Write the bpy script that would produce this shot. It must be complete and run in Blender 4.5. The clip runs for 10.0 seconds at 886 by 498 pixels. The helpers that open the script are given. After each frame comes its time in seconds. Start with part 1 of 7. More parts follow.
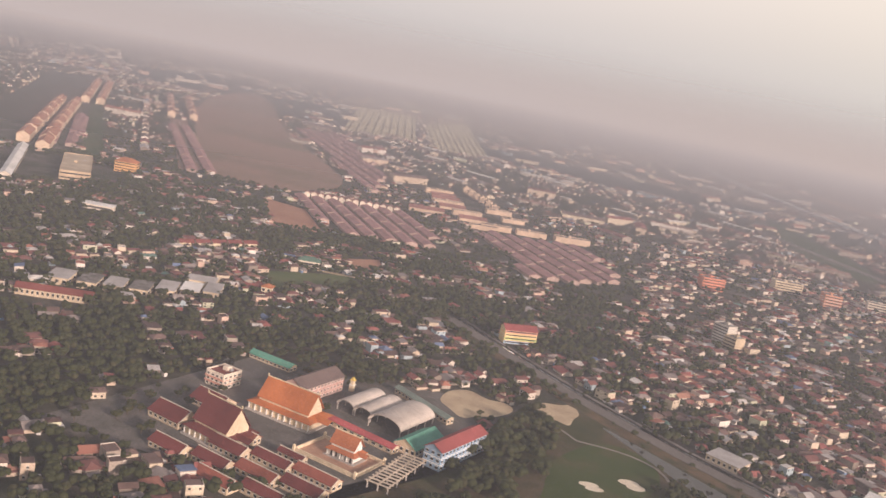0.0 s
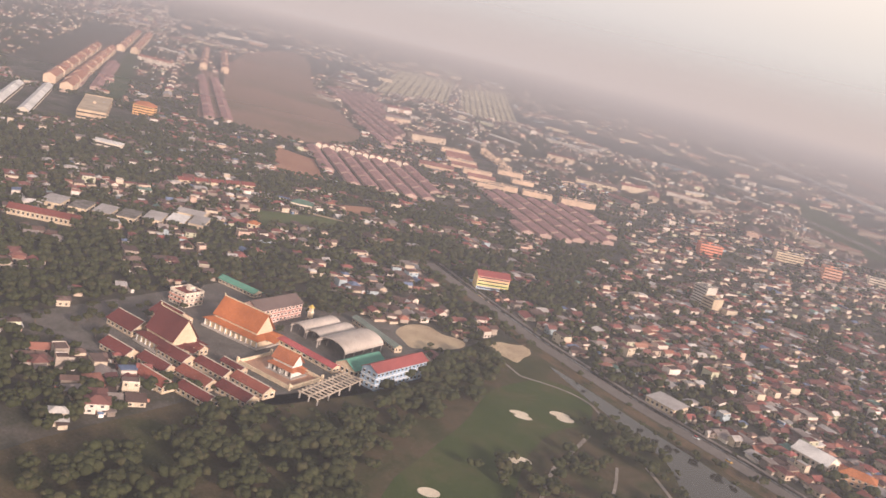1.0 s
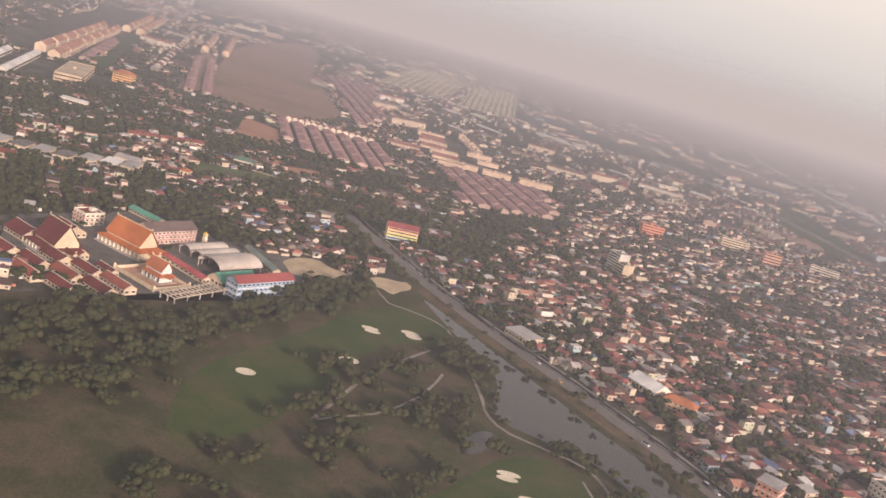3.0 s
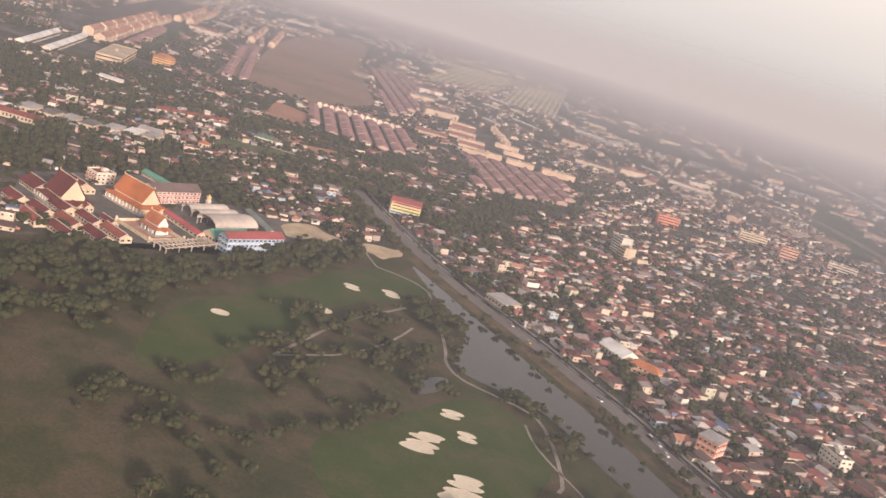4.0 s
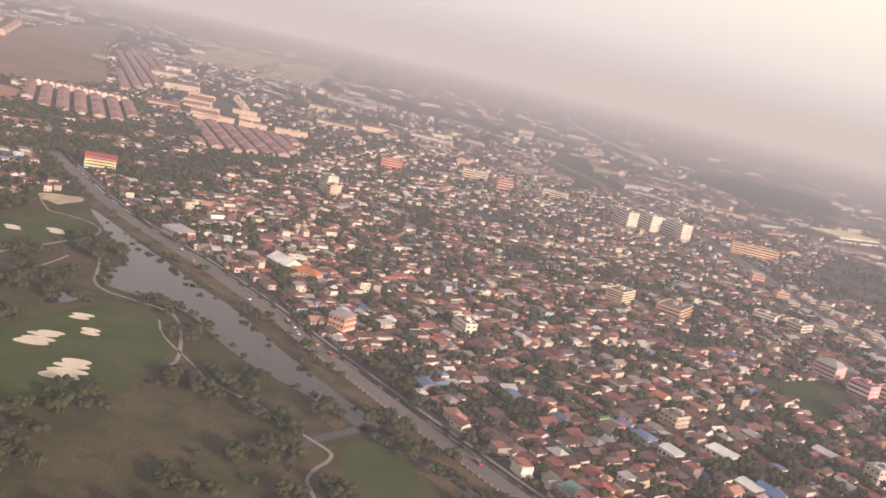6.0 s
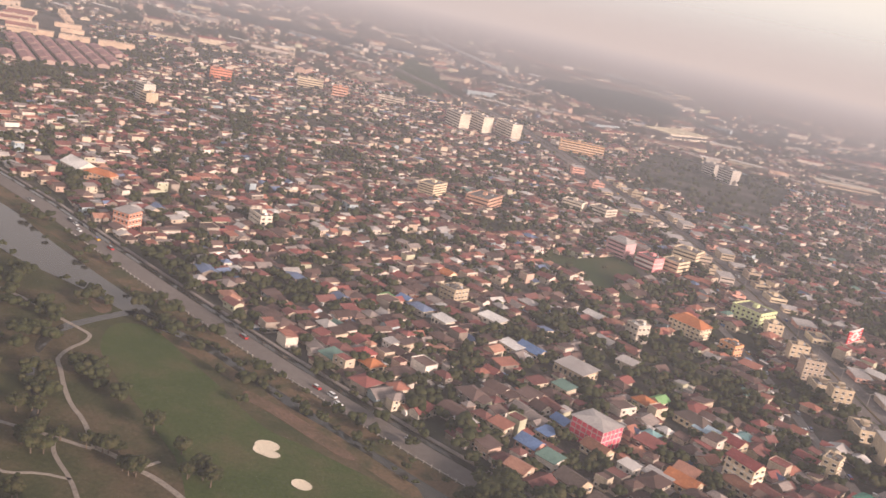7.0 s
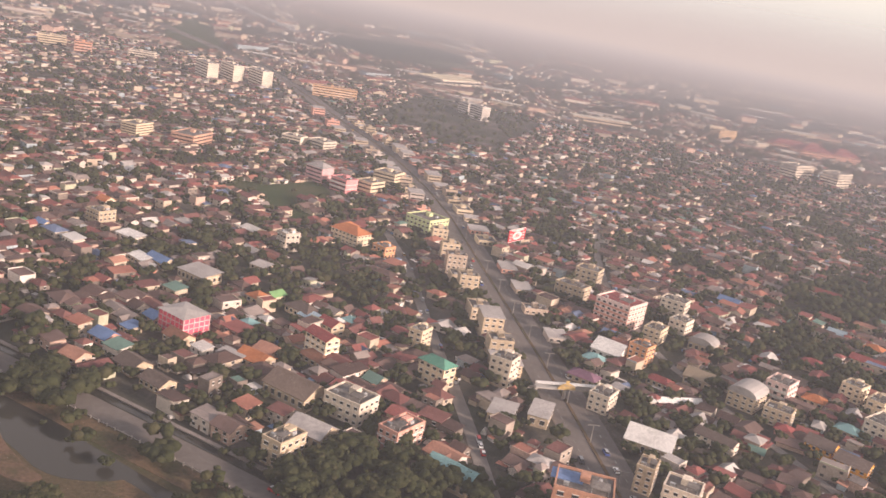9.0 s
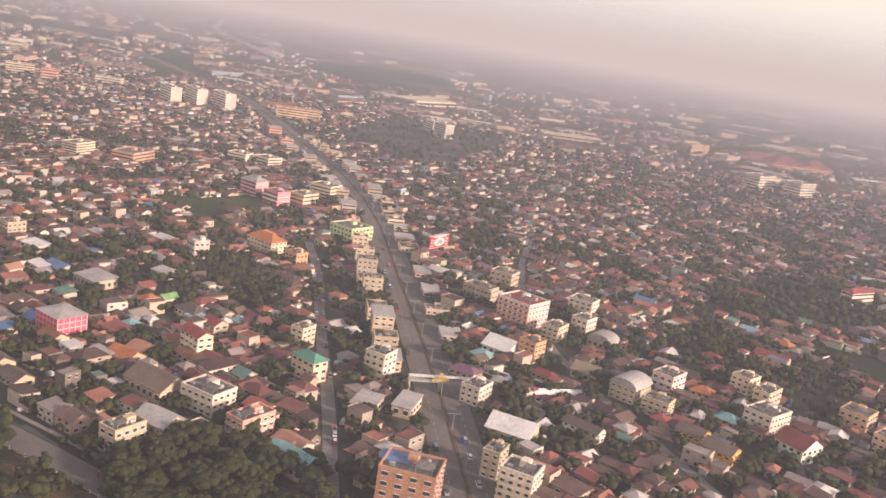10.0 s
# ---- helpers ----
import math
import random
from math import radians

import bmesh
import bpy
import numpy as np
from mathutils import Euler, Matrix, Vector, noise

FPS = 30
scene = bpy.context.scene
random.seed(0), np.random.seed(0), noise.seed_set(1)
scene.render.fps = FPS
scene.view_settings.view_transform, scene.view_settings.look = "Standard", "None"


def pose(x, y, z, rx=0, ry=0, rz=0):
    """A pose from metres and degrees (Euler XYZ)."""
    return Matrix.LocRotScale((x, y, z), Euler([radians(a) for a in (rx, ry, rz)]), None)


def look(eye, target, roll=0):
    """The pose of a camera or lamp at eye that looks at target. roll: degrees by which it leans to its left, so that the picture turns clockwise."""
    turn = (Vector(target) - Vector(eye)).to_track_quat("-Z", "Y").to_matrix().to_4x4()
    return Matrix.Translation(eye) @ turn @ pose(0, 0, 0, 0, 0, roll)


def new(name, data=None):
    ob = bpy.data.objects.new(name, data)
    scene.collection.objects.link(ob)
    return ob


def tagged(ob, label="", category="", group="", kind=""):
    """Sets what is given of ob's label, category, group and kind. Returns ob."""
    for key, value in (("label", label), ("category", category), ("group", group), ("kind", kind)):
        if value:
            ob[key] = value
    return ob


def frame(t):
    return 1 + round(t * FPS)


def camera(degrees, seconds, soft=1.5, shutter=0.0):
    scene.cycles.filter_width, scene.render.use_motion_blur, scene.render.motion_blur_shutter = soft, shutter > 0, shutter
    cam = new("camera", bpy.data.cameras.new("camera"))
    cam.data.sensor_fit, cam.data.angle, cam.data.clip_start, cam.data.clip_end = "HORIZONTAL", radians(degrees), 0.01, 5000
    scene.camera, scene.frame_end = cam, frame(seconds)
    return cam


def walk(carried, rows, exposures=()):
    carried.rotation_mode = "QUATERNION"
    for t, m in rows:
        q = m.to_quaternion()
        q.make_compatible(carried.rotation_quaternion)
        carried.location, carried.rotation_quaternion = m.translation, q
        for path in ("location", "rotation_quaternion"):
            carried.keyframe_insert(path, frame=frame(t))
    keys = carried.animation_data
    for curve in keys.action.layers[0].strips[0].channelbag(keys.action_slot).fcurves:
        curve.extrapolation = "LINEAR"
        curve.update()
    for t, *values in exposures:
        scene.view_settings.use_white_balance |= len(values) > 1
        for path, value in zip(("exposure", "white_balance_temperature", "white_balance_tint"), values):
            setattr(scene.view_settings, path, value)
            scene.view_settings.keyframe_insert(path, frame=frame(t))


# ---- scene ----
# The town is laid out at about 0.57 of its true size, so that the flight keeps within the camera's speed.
cam = camera(50.8, 10.0, soft=1.6)
METRES, EYE, TILT, LEAN, TURN = 375.0, 119.8, -10.93, -10.68, 25.64
ROWS = [
    (0.0, 0.0, 0.0, 0.0, 0.0, 0.0, -0.0),
    (0.5, 0.0443, -0.0175, -0.0162, 1.91, -1.95, -1.37),
    (1.0, 0.0891, -0.0367, -0.031, 2.82, -1.83, -2.71),
    (1.5, 0.134, -0.0541, -0.0467, 7.03, 3.87, -4.97),
    (2.0, 0.1785, -0.0741, -0.0623, 7.01, 3.84, -5.46),
    (2.5, 0.2221, -0.092, -0.078, 4.8, -0.03, -5.17),
    (2.7, 0.2393, -0.0997, -0.0842, 4.02, -1.15, -4.79),
    (3.8, 0.3348, -0.1447, -0.1172, 8.55, -1.52, -6.65),
    (4.0, 0.3523, -0.1525, -0.1234, 8.41, -1.67, -6.83),
    (4.5, 0.3963, -0.1706, -0.1394, 4.45, -1.04, -5.0),
    (5.0, 0.4404, -0.1871, -0.1554, -0.8, -0.46, -3.56),
    (5.2, 0.4579, -0.1946, -0.1618, -2.25, -0.33, -2.68),
    (6.3, 0.5546, -0.2366, -0.1963, -3.93, -3.08, 0.3),
    (6.5, 0.5717, -0.2439, -0.2026, -6.19, -4.52, 0.68),
    (7.0, 0.6147, -0.26, -0.2184, -10.7, -6.64, 1.19),
    (7.5, 0.6578, -0.2787, -0.2338, -14.58, -7.17, 2.02),
    (8.0, 0.7006, -0.2971, -0.2488, -18.72, -8.45, 2.69),
    (8.5, 0.7429, -0.3169, -0.264, -20.51, -9.23, 3.38),
    (9.0, 0.7855, -0.3372, -0.2789, -20.41, -8.95, 4.07),
    (9.5, 0.8281, -0.3587, -0.2937, -19.75, -8.0, 4.7),
    (10.0, 0.8712, -0.3798, -0.3088, -19.99, -7.22, 5.3),
]
walk(cam, [(t, pose(0, 0, EYE, TILT, LEAN, TURN) @ pose(METRES * x, METRES * y, METRES * z, 90 + pitch, roll, yaw)) for t, x, y, z, yaw, pitch, roll in ROWS],
     [(t, stops, kelvin, tint) for t, stops, kelvin, tint in ((0.0, 0.34, 5840, 15), (1.0, 0.54, 5840, 15), (1.5, 0.22, 5800, 15), (2.0, 0.16, 5800, 15), (2.5, 0.27, 5840, 15), (4.0, 0.52, 5840, 14), (6.5, 0.62, 5930, 16), (8.5, 0.69, 5930, 17), (10.0, 0.62, 5930, 17))])

# ---- light: a low warm sun in thick haze ----
SUN_AZ, SUN_EL = -24.0, 17.0          # degrees from +x, degrees up
world = bpy.data.worlds.new("hazy_sky")
scene.world = world
world.use_nodes = True
wn, wl = world.node_tree.nodes, world.node_tree.links
wn.clear()
w_out = wn.new("ShaderNodeOutputWorld")
w_bg = wn.new("ShaderNodeBackground")
w_sky = wn.new("ShaderNodeTexSky")
w_sky.sky_type = "NISHITA"
w_sky.sun_disc = False
w_sky.sun_elevation = radians(SUN_EL)
w_sky.sun_rotation = radians(90 - SUN_AZ)
w_sky.dust_density = 6.0
w_sky.air_density = 1.0
w_mul = wn.new("ShaderNodeMix")
w_mul.data_type = "RGBA"
w_mul.blend_type = "MULTIPLY"
w_mul.inputs["Factor"].default_value = 1.0
w_mul.inputs[7].default_value = (0.15, 0.145, 0.15, 1)
w_mix = wn.new("ShaderNodeMix")
w_mix.data_type = "RGBA"
w_mix.inputs["Factor"].default_value = 0.9
w_mix.inputs[7].default_value = (0.72, 0.655, 0.61, 1)     # the haze's own grey
wl.new(w_sky.outputs[0], w_mul.inputs[6])
wl.new(w_mul.outputs[2], w_mix.inputs[6])
w_tc, w_sep, w_low = wn.new("ShaderNodeTexCoord"), wn.new("ShaderNodeSeparateXYZ"), wn.new("ShaderNodeMapRange")
w_low.interpolation_type = "SMOOTHSTEP"
w_low.inputs["From Min"].default_value, w_low.inputs["From Max"].default_value = -0.005, 0.18
wl.new(w_tc.outputs["Generated"], w_sep.inputs[0])
wl.new(w_sep.outputs[2], w_low.inputs["Value"])
w_fade = wn.new("ShaderNodeMix")                          # the smog bank along the horizon
w_fade.data_type = "RGBA"
w_fade.inputs[6].default_value = (0.45, 0.41, 0.42, 1)
w_turn = wn.new("ShaderNodeVectorMath")                   # how far a direction lies on the sun's side
w_turn.operation = "DOT_PRODUCT"
w_turn.inputs[1].default_value = (math.cos(radians(SUN_AZ)), math.sin(radians(SUN_AZ)), 0)
w_side = wn.new("ShaderNodeMapRange")
w_side.interpolation_type = "SMOOTHSTEP"
w_side.inputs["From Min"].default_value, w_side.inputs["From Max"].default_value = -0.95, 0.05
wl.new(w_tc.outputs["Generated"], w_turn.inputs[0])
wl.new(w_turn.outputs["Value"], w_side.inputs["Value"])
for w_node, w_slot, w_away, w_near in ((w_mix, 7, (0.74, 0.615, 0.50, 1), (0.84, 0.70, 0.49, 1)), (w_fade, 6, (0.465, 0.412, 0.355, 1), (0.545, 0.492, 0.402, 1))):
    w_two = wn.new("ShaderNodeMix")
    w_two.data_type = "RGBA"
    w_two.inputs[6].default_value, w_two.inputs[7].default_value = w_away, w_near
    wl.new(w_side.outputs[0], w_two.inputs["Factor"])
    wl.new(w_two.outputs[2], w_node.inputs[w_slot])
wl.new(w_low.outputs[0], w_fade.inputs["Factor"])
w_high, w_top = wn.new("ShaderNodeMapRange"), wn.new("ShaderNodeMix")    # the sky grows dimmer towards the zenith
w_high.interpolation_type = "SMOOTHSTEP"
w_high.inputs["From Min"].default_value, w_high.inputs["From Max"].default_value = 0.18, 0.75
wl.new(w_sep.outputs[2], w_high.inputs["Value"])
w_top.data_type = "RGBA"
w_top.inputs[7].default_value = (0.20, 0.20, 0.215, 1)
wl.new(w_high.outputs[0], w_top.inputs["Factor"])
wl.new(w_mix.outputs[2], w_top.inputs[6])
wl.new(w_top.outputs[2], w_fade.inputs[7])
wl.new(w_fade.outputs[2], w_bg.inputs["Color"])
wl.new(w_bg.outputs[0], w_out.inputs["Surface"])
w_bg.inputs["Strength"].default_value = 1.06
sun = new("sun", bpy.data.lights.new("sun", "SUN"))
sun.data.energy = 4.6
sun.data.angle = radians(8.0)
sun.data.color = (1.0, 0.76, 0.58)
se, sa = radians(SUN_EL), radians(SUN_AZ)
sun.matrix_world = look((0, 0, 300), (-300 * math.cos(se) * math.cos(sa), -300 * math.cos(se) * math.sin(sa), 300 - 300 * math.sin(se)))

# ---- materials ----
def shader(name, rough=0.8, metal=0.0):
    m = bpy.data.materials.new(name)
    m.use_nodes = True
    b = m.node_tree.nodes["Principled BSDF"]
    b.inputs["Roughness"].default_value = rough
    b.inputs["Metallic"].default_value = metal
    if rough > 0.65:
        b.inputs["Specular IOR Level"].default_value = 0.12        # dusty, matt surfaces
    return m, m.node_tree.nodes, m.node_tree.links, b


def ramp(nodes, stops, constant=False):
    r = nodes.new("ShaderNodeValToRGB")
    if constant:
        r.color_ramp.interpolation = "CONSTANT"
    els = r.color_ramp.elements
    while len(els) < len(stops):
        els.new(0.5)
    for e, (p, c) in zip(els, stops):
        e.position, e.color = p, (*c, 1)
    return r


def noise_node(nodes, links, scale, detail=4.0, rough=0.6):
    geo = nodes.new("ShaderNodeNewGeometry")
    n = nodes.new("ShaderNodeTexNoise")
    n.inputs["Scale"].default_value, n.inputs["Detail"].default_value, n.inputs["Roughness"].default_value = scale, detail, rough
    links.new(geo.outputs["Position"], n.inputs["Vector"])
    return n


def vary(nodes, links, colour_socket, scale, low, high):
    """Multiplies a colour by noise between low and high."""
    n = noise_node(nodes, links, scale)
    mr = nodes.new("ShaderNodeMapRange")
    mr.inputs["From Min"].default_value, mr.inputs["From Max"].default_value = 0.3, 0.7
    mr.inputs["To Min"].default_value, mr.inputs["To Max"].default_value = low, high
    links.new(n.outputs["Fac"], mr.inputs["Value"])
    mx = nodes.new("ShaderNodeMix")
    mx.data_type, mx.blend_type = "RGBA", "MULTIPLY"
    mx.inputs["Factor"].default_value = 1.0
    links.new(colour_socket, mx.inputs[6])
    links.new(mr.outputs["Result"], mx.inputs[7])
    return mx.outputs[2]


def bump(nodes, links, b, scale, strength, distance=0.1):
    n = noise_node(nodes, links, scale)
    bp = nodes.new("ShaderNodeBump")
    bp.inputs["Strength"].default_value, bp.inputs["Distance"].default_value = strength, distance
    links.new(n.outputs["Fac"], bp.inputs["Height"])
    links.new(bp.outputs["Normal"], b.inputs["Normal"])


def plain(name, colour, rough=0.8, metal=0.0, big=0.08, fine=1.5, depth=0.25):
    """A weathered single-colour surface."""
    m, n, l, b = shader(name, rough, metal)
    c = n.new("ShaderNodeRGB")
    c.outputs[0].default_value = (*colour, 1)
    s = vary(n, l, c.outputs[0], big, 1 - depth, 1 + depth)
    s = vary(n, l, s, fine, 1 - depth * 0.8, 1 + depth * 0.8)
    l.new(s, b.inputs["Base Color"])
    bump(n, l, b, fine * 2, 0.25)
    return m


def blend(name, stops, scale, rough=0.9, fine=1.2, depth=0.25):
    """Ground cover of several colours that run into one another."""
    m, n, l, b = shader(name, rough)
    nz = noise_node(n, l, scale, 6.0, 0.65)
    r = ramp(n, stops)
    l.new(nz.outputs["Fac"], r.inputs["Fac"])
    s = vary(n, l, r.outputs[0], fine, 1 - depth, 1 + depth)
    l.new(s, b.inputs["Base Color"])
    bump(n, l, b, fine, 0.4, 0.3)
    return m


def palette(name, stops, source, rough=0.8, big=0.15, depth=0.22):
    """One material for many like things: source 'object' or 'island' picks each one's colour."""
    m, n, l, b = shader(name, rough)
    if source == "object":
        src = n.new("ShaderNodeObjectInfo").outputs["Random"]
    else:
        src = n.new("ShaderNodeNewGeometry").outputs["Random Per Island"]
    r = ramp(n, stops, True)
    l.new(src, r.inputs["Fac"])
    s = vary(n, l, r.outputs[0], big, 1 - depth, 1 + depth)
    s = vary(n, l, s, 2.5, 1 - depth, 1 + depth)
    l.new(s, b.inputs["Base Color"])
    bump(n, l, b, 3.0, 0.25)
    return m


ROOFS = [(0.0, (0.094, 0.061, 0.053)), (0.12, (0.126, 0.082, 0.070)), (0.27, (0.160, 0.108, 0.094)), (0.40, (0.190, 0.088, 0.077)),
         (0.53, (0.265, 0.098, 0.086)), (0.65, (0.34, 0.15, 0.108)), (0.73, (0.155, 0.068, 0.062)), (0.79, (0.27, 0.226, 0.205)),
         (0.865, (0.43, 0.395, 0.37)), (0.912, (0.15, 0.19, 0.29)), (0.93, (0.15, 0.24, 0.20)), (0.943, (0.38, 0.20, 0.14)), (0.97, (0.62, 0.58, 0.54))]
WALLS = [(0.0, (0.55, 0.46, 0.35)), (0.22, (0.63, 0.55, 0.47)), (0.40, (0.53, 0.42, 0.32)), (0.54, (0.36, 0.30, 0.25)),
         (0.64, (0.55, 0.39, 0.31)), (0.72, (0.22, 0.18, 0.15)), (0.84, (0.70, 0.63, 0.56)), (0.90, (0.48, 0.47, 0.34)), (0.96, (0.36, 0.42, 0.45))]
CARS = [(0.0, (0.75, 0.75, 0.74)), (0.4, (0.35, 0.36, 0.38)), (0.6, (0.03, 0.03, 0.035)), (0.75, (0.45, 0.03, 0.03)), (0.85, (0.08, 0.12, 0.35)), (0.93, (0.6, 0.35, 0.05))]
M_ROOF_O = palette("roof_sheets", ROOFS, "object", 0.75)
M_ROOF_I = palette("roof_sheets_many", ROOFS, "island", 0.75)
M_WALL_O = palette("house_walls", WALLS, "object", 0.85)
M_WALL_I = palette("house_walls_many", WALLS, "island", 0.85)
M_CAR = palette("car_paint", CARS, "object", 0.3)
M_LEAF = palette("leaves", [(0.0, (0.069, 0.078, 0.034)), (0.3, (0.078, 0.087, 0.038)), (0.6, (0.088, 0.093, 0.042)), (0.85, (0.104, 0.100, 0.049))], "island", 0.7)
_n, _l = M_LEAF.node_tree.nodes, M_LEAF.node_tree.links
_thin, _both = _n.new("ShaderNodeBsdfTranslucent"), _n.new("ShaderNodeMixShader")
_b = _n["Principled BSDF"]
_l.new(_b.inputs["Base Color"].links[0].from_socket, _thin.inputs["Color"])
_both.inputs[0].default_value = 0.45
_tuft, _tone, _where = _n.new("ShaderNodeBump"), _n.new("ShaderNodeTexNoise"), _n.new("ShaderNodeNewGeometry")     # tufts of leaves
_tone.inputs["Scale"].default_value, _tone.inputs["Detail"].default_value = 2.6, 3.0
_tuft.inputs["Strength"].default_value, _tuft.inputs["Distance"].default_value = 0.9, 0.35
_l.new(_where.outputs["Position"], _tone.inputs["Vector"])
_l.new(_tone.outputs[0], _tuft.inputs["Height"])
_l.new(_tuft.outputs[0], _b.inputs["Normal"])
_l.new(_tuft.outputs[0], _thin.inputs["Normal"])
_l.new(_b.outputs[0], _both.inputs[1])
_l.new(_thin.outputs[0], _both.inputs[2])
_l.new(_both.outputs[0], _n["Material Output"].inputs["Surface"])
M_BARK = plain("bark", (0.13, 0.10, 0.075), 0.9)
M_GROUND = blend("town_ground", [(0.30, (0.04, 0.048, 0.026)), (0.45, (0.064, 0.062, 0.044)), (0.57, (0.105, 0.092, 0.075)), (0.70, (0.16, 0.138, 0.118))], 0.035)
M_ROUGH = blend("rough_grass", [(0.3, (0.042, 0.050, 0.019)), (0.44, (0.060, 0.060, 0.026)), (0.58, (0.100, 0.076, 0.044)), (0.72, (0.062, 0.056, 0.029))], 0.05)
M_FAIRWAY = blend("mown_grass", [(0.3, (0.044, 0.066, 0.017)), (0.5, (0.058, 0.076, 0.022)), (0.68, (0.086, 0.082, 0.034))], 0.06, depth=0.22)
M_FIELD = blend("wild_field", [(0.3, (0.036, 0.058, 0.018)), (0.5, (0.052, 0.072, 0.026)), (0.7, (0.088, 0.082, 0.04))], 0.03)
M_CROP = blend("pale_crop", [(0.3, (0.44, 0.375, 0.235)), (0.6, (0.56, 0.475, 0.31))], 0.01, depth=0.15)
M_CROPGREEN = blend("young_crop", [(0.3, (0.085, 0.115, 0.04)), (0.6, (0.13, 0.14, 0.06))], 0.02)
M_BROWN = blend("bare_land", [(0.3, (0.15, 0.13, 0.08)), (0.5, (0.26, 0.17, 0.125)), (0.7, (0.33, 0.195, 0.15))], 0.006)
M_VERGE = blend("dry_verge", [(0.3, (0.05, 0.06, 0.024)), (0.45, (0.09, 0.075, 0.04)), (0.58, (0.15, 0.10, 0.06)), (0.7, (0.075, 0.07, 0.035))], 0.09)
M_DRYBANK = blend("dry_bank", [(0.3, (0.075, 0.066, 0.035)), (0.45, (0.125, 0.086, 0.055)), (0.62, (0.17, 0.105, 0.072))], 0.12)
M_PLAIN = blend("dry_farmland", [(0.3, (0.07, 0.068, 0.042)), (0.44, (0.14, 0.11, 0.078)), (0.56, (0.235, 0.175, 0.128)), (0.7, (0.11, 0.09, 0.062))], 0.006, depth=0.15)
M_REDSOIL = blend("red_soil", [(0.3, (0.33, 0.17, 0.11)), (0.6, (0.42, 0.23, 0.15))], 0.03)
M_SAND = blend("sand", [(0.3, (0.66, 0.56, 0.42)), (0.6, (0.74, 0.65, 0.50))], 0.15, depth=0.12)
M_SOIL = blend("sandy_clearing", [(0.3, (0.36, 0.27, 0.18)), (0.6, (0.55, 0.43, 0.28))], 0.08)
M_ASPHALT = blend("asphalt", [(0.3, (0.14, 0.122, 0.109)), (0.6, (0.19, 0.166, 0.149))], 0.03, 0.85, 0.6, 0.12)
M_STREET = blend("worn_concrete_street", [(0.3, (0.19, 0.168, 0.148)), (0.6, (0.26, 0.23, 0.205))], 0.08, 0.85, 0.6, 0.12)
M_CONCRETE = plain("concrete", (0.42, 0.38, 0.34))
M_PAVING = blend("paving", [(0.3, (0.10, 0.095, 0.08)), (0.6, (0.17, 0.15, 0.135))], 0.1)
M_PATH = plain("cart_path", (0.27, 0.235, 0.195))
M_PAINT = plain("road_paint", (0.36, 0.34, 0.31))
M_MARSH = blend("dark_meadow", [(0.3, (0.014, 0.026, 0.011)), (0.5, (0.022, 0.034, 0.014)), (0.7, (0.036, 0.042, 0.02))], 0.03)
M_GLASS = shader("window_glass", 0.12)[0]
M_GLASS.node_tree.nodes["Principled BSDF"].inputs["Base Color"].default_value = (0.06, 0.058, 0.058, 1)
M_WATER, _n, _l, _b = shader("canal_water", 0.08)
_b.inputs["Specular IOR Level"].default_value = 0.28
_b.inputs["Base Color"].default_value = (0.045, 0.042, 0.034, 1)
bump(_n, _l, _b, 0.8, 0.12, 0.05)
M_WHITE = plain("white_render", (0.78, 0.75, 0.70))
M_METAL = plain("grey_metal", (0.45, 0.45, 0.45), 0.45, 0.6)
_colours = {}


def paint(r, g, b):
    """A wall or roof paint of that colour."""
    key = (r, g, b)
    if key not in _colours:
        _colours[key] = plain("paint_%d_%d_%d" % (r * 100, g * 100, b * 100), key)
    return _colours[key]


# ---- mesh helpers ----
def mesh_of(name, verts, faces, material):
    me = bpy.data.meshes.new(name)
    me.from_pydata([tuple(v) for v in verts], [], faces)
    me.materials.append(material)
    me.validate()
    return me


def put(name, me, parent=None, at=None, label=""):
    ob = new(name, me)
    if at is not None:
        ob.matrix_basis = at
    if parent is not None:
        ob.parent = parent
    if label:
        ob["label"] = label
    return ob


def part(name, vf, material, parent, label="", at=None):
    """One mesh of (verts, faces) under a thing or a part."""
    return put(name, mesh_of(name, vf[0], vf[1], material), parent, at, label)


def joined(*pieces):
    verts, faces = [], []
    for v, f in pieces:
        k = len(verts)
        verts += list(v)
        faces += [tuple(i + k for i in p) for p in f]
    return verts, faces


def box(x0, y0, z0, x1, y1, z1):
    v = [(x0, y0, z0), (x1, y0, z0), (x1, y1, z0), (x0, y1, z0), (x0, y0, z1), (x1, y0, z1), (x1, y1, z1), (x0, y1, z1)]
    return v, [(0, 3, 2, 1), (4, 5, 6, 7), (0, 1, 5, 4), (1, 2, 6, 5), (2, 3, 7, 6), (3, 0, 4, 7)]


def walls(w, d, h):
    """A box open below, round the origin."""
    v, f = box(-w / 2, -d / 2, 0, w / 2, d / 2, h)
    return v, f[1:]


def hip(w, d, z, rise, over):
    a, b = w / 2 + over, d / 2 + over
    r = max(0.0, a - b) if a >= b else 0.0
    s = max(0.0, b - a) if b > a else 0.0
    v = [(-a, -b, z), (a, -b, z), (a, b, z), (-a, b, z), (-r, -s, z + rise), (r, s, z + rise)]
    if a >= b:
        return v, [(0, 1, 5, 4), (1, 2, 5), (2, 3, 4, 5), (3, 0, 4), (3, 2, 1, 0)]
    return v, [(0, 1, 4), (1, 2, 5, 4), (2, 3, 5), (3, 0, 4, 5), (3, 2, 1, 0)]


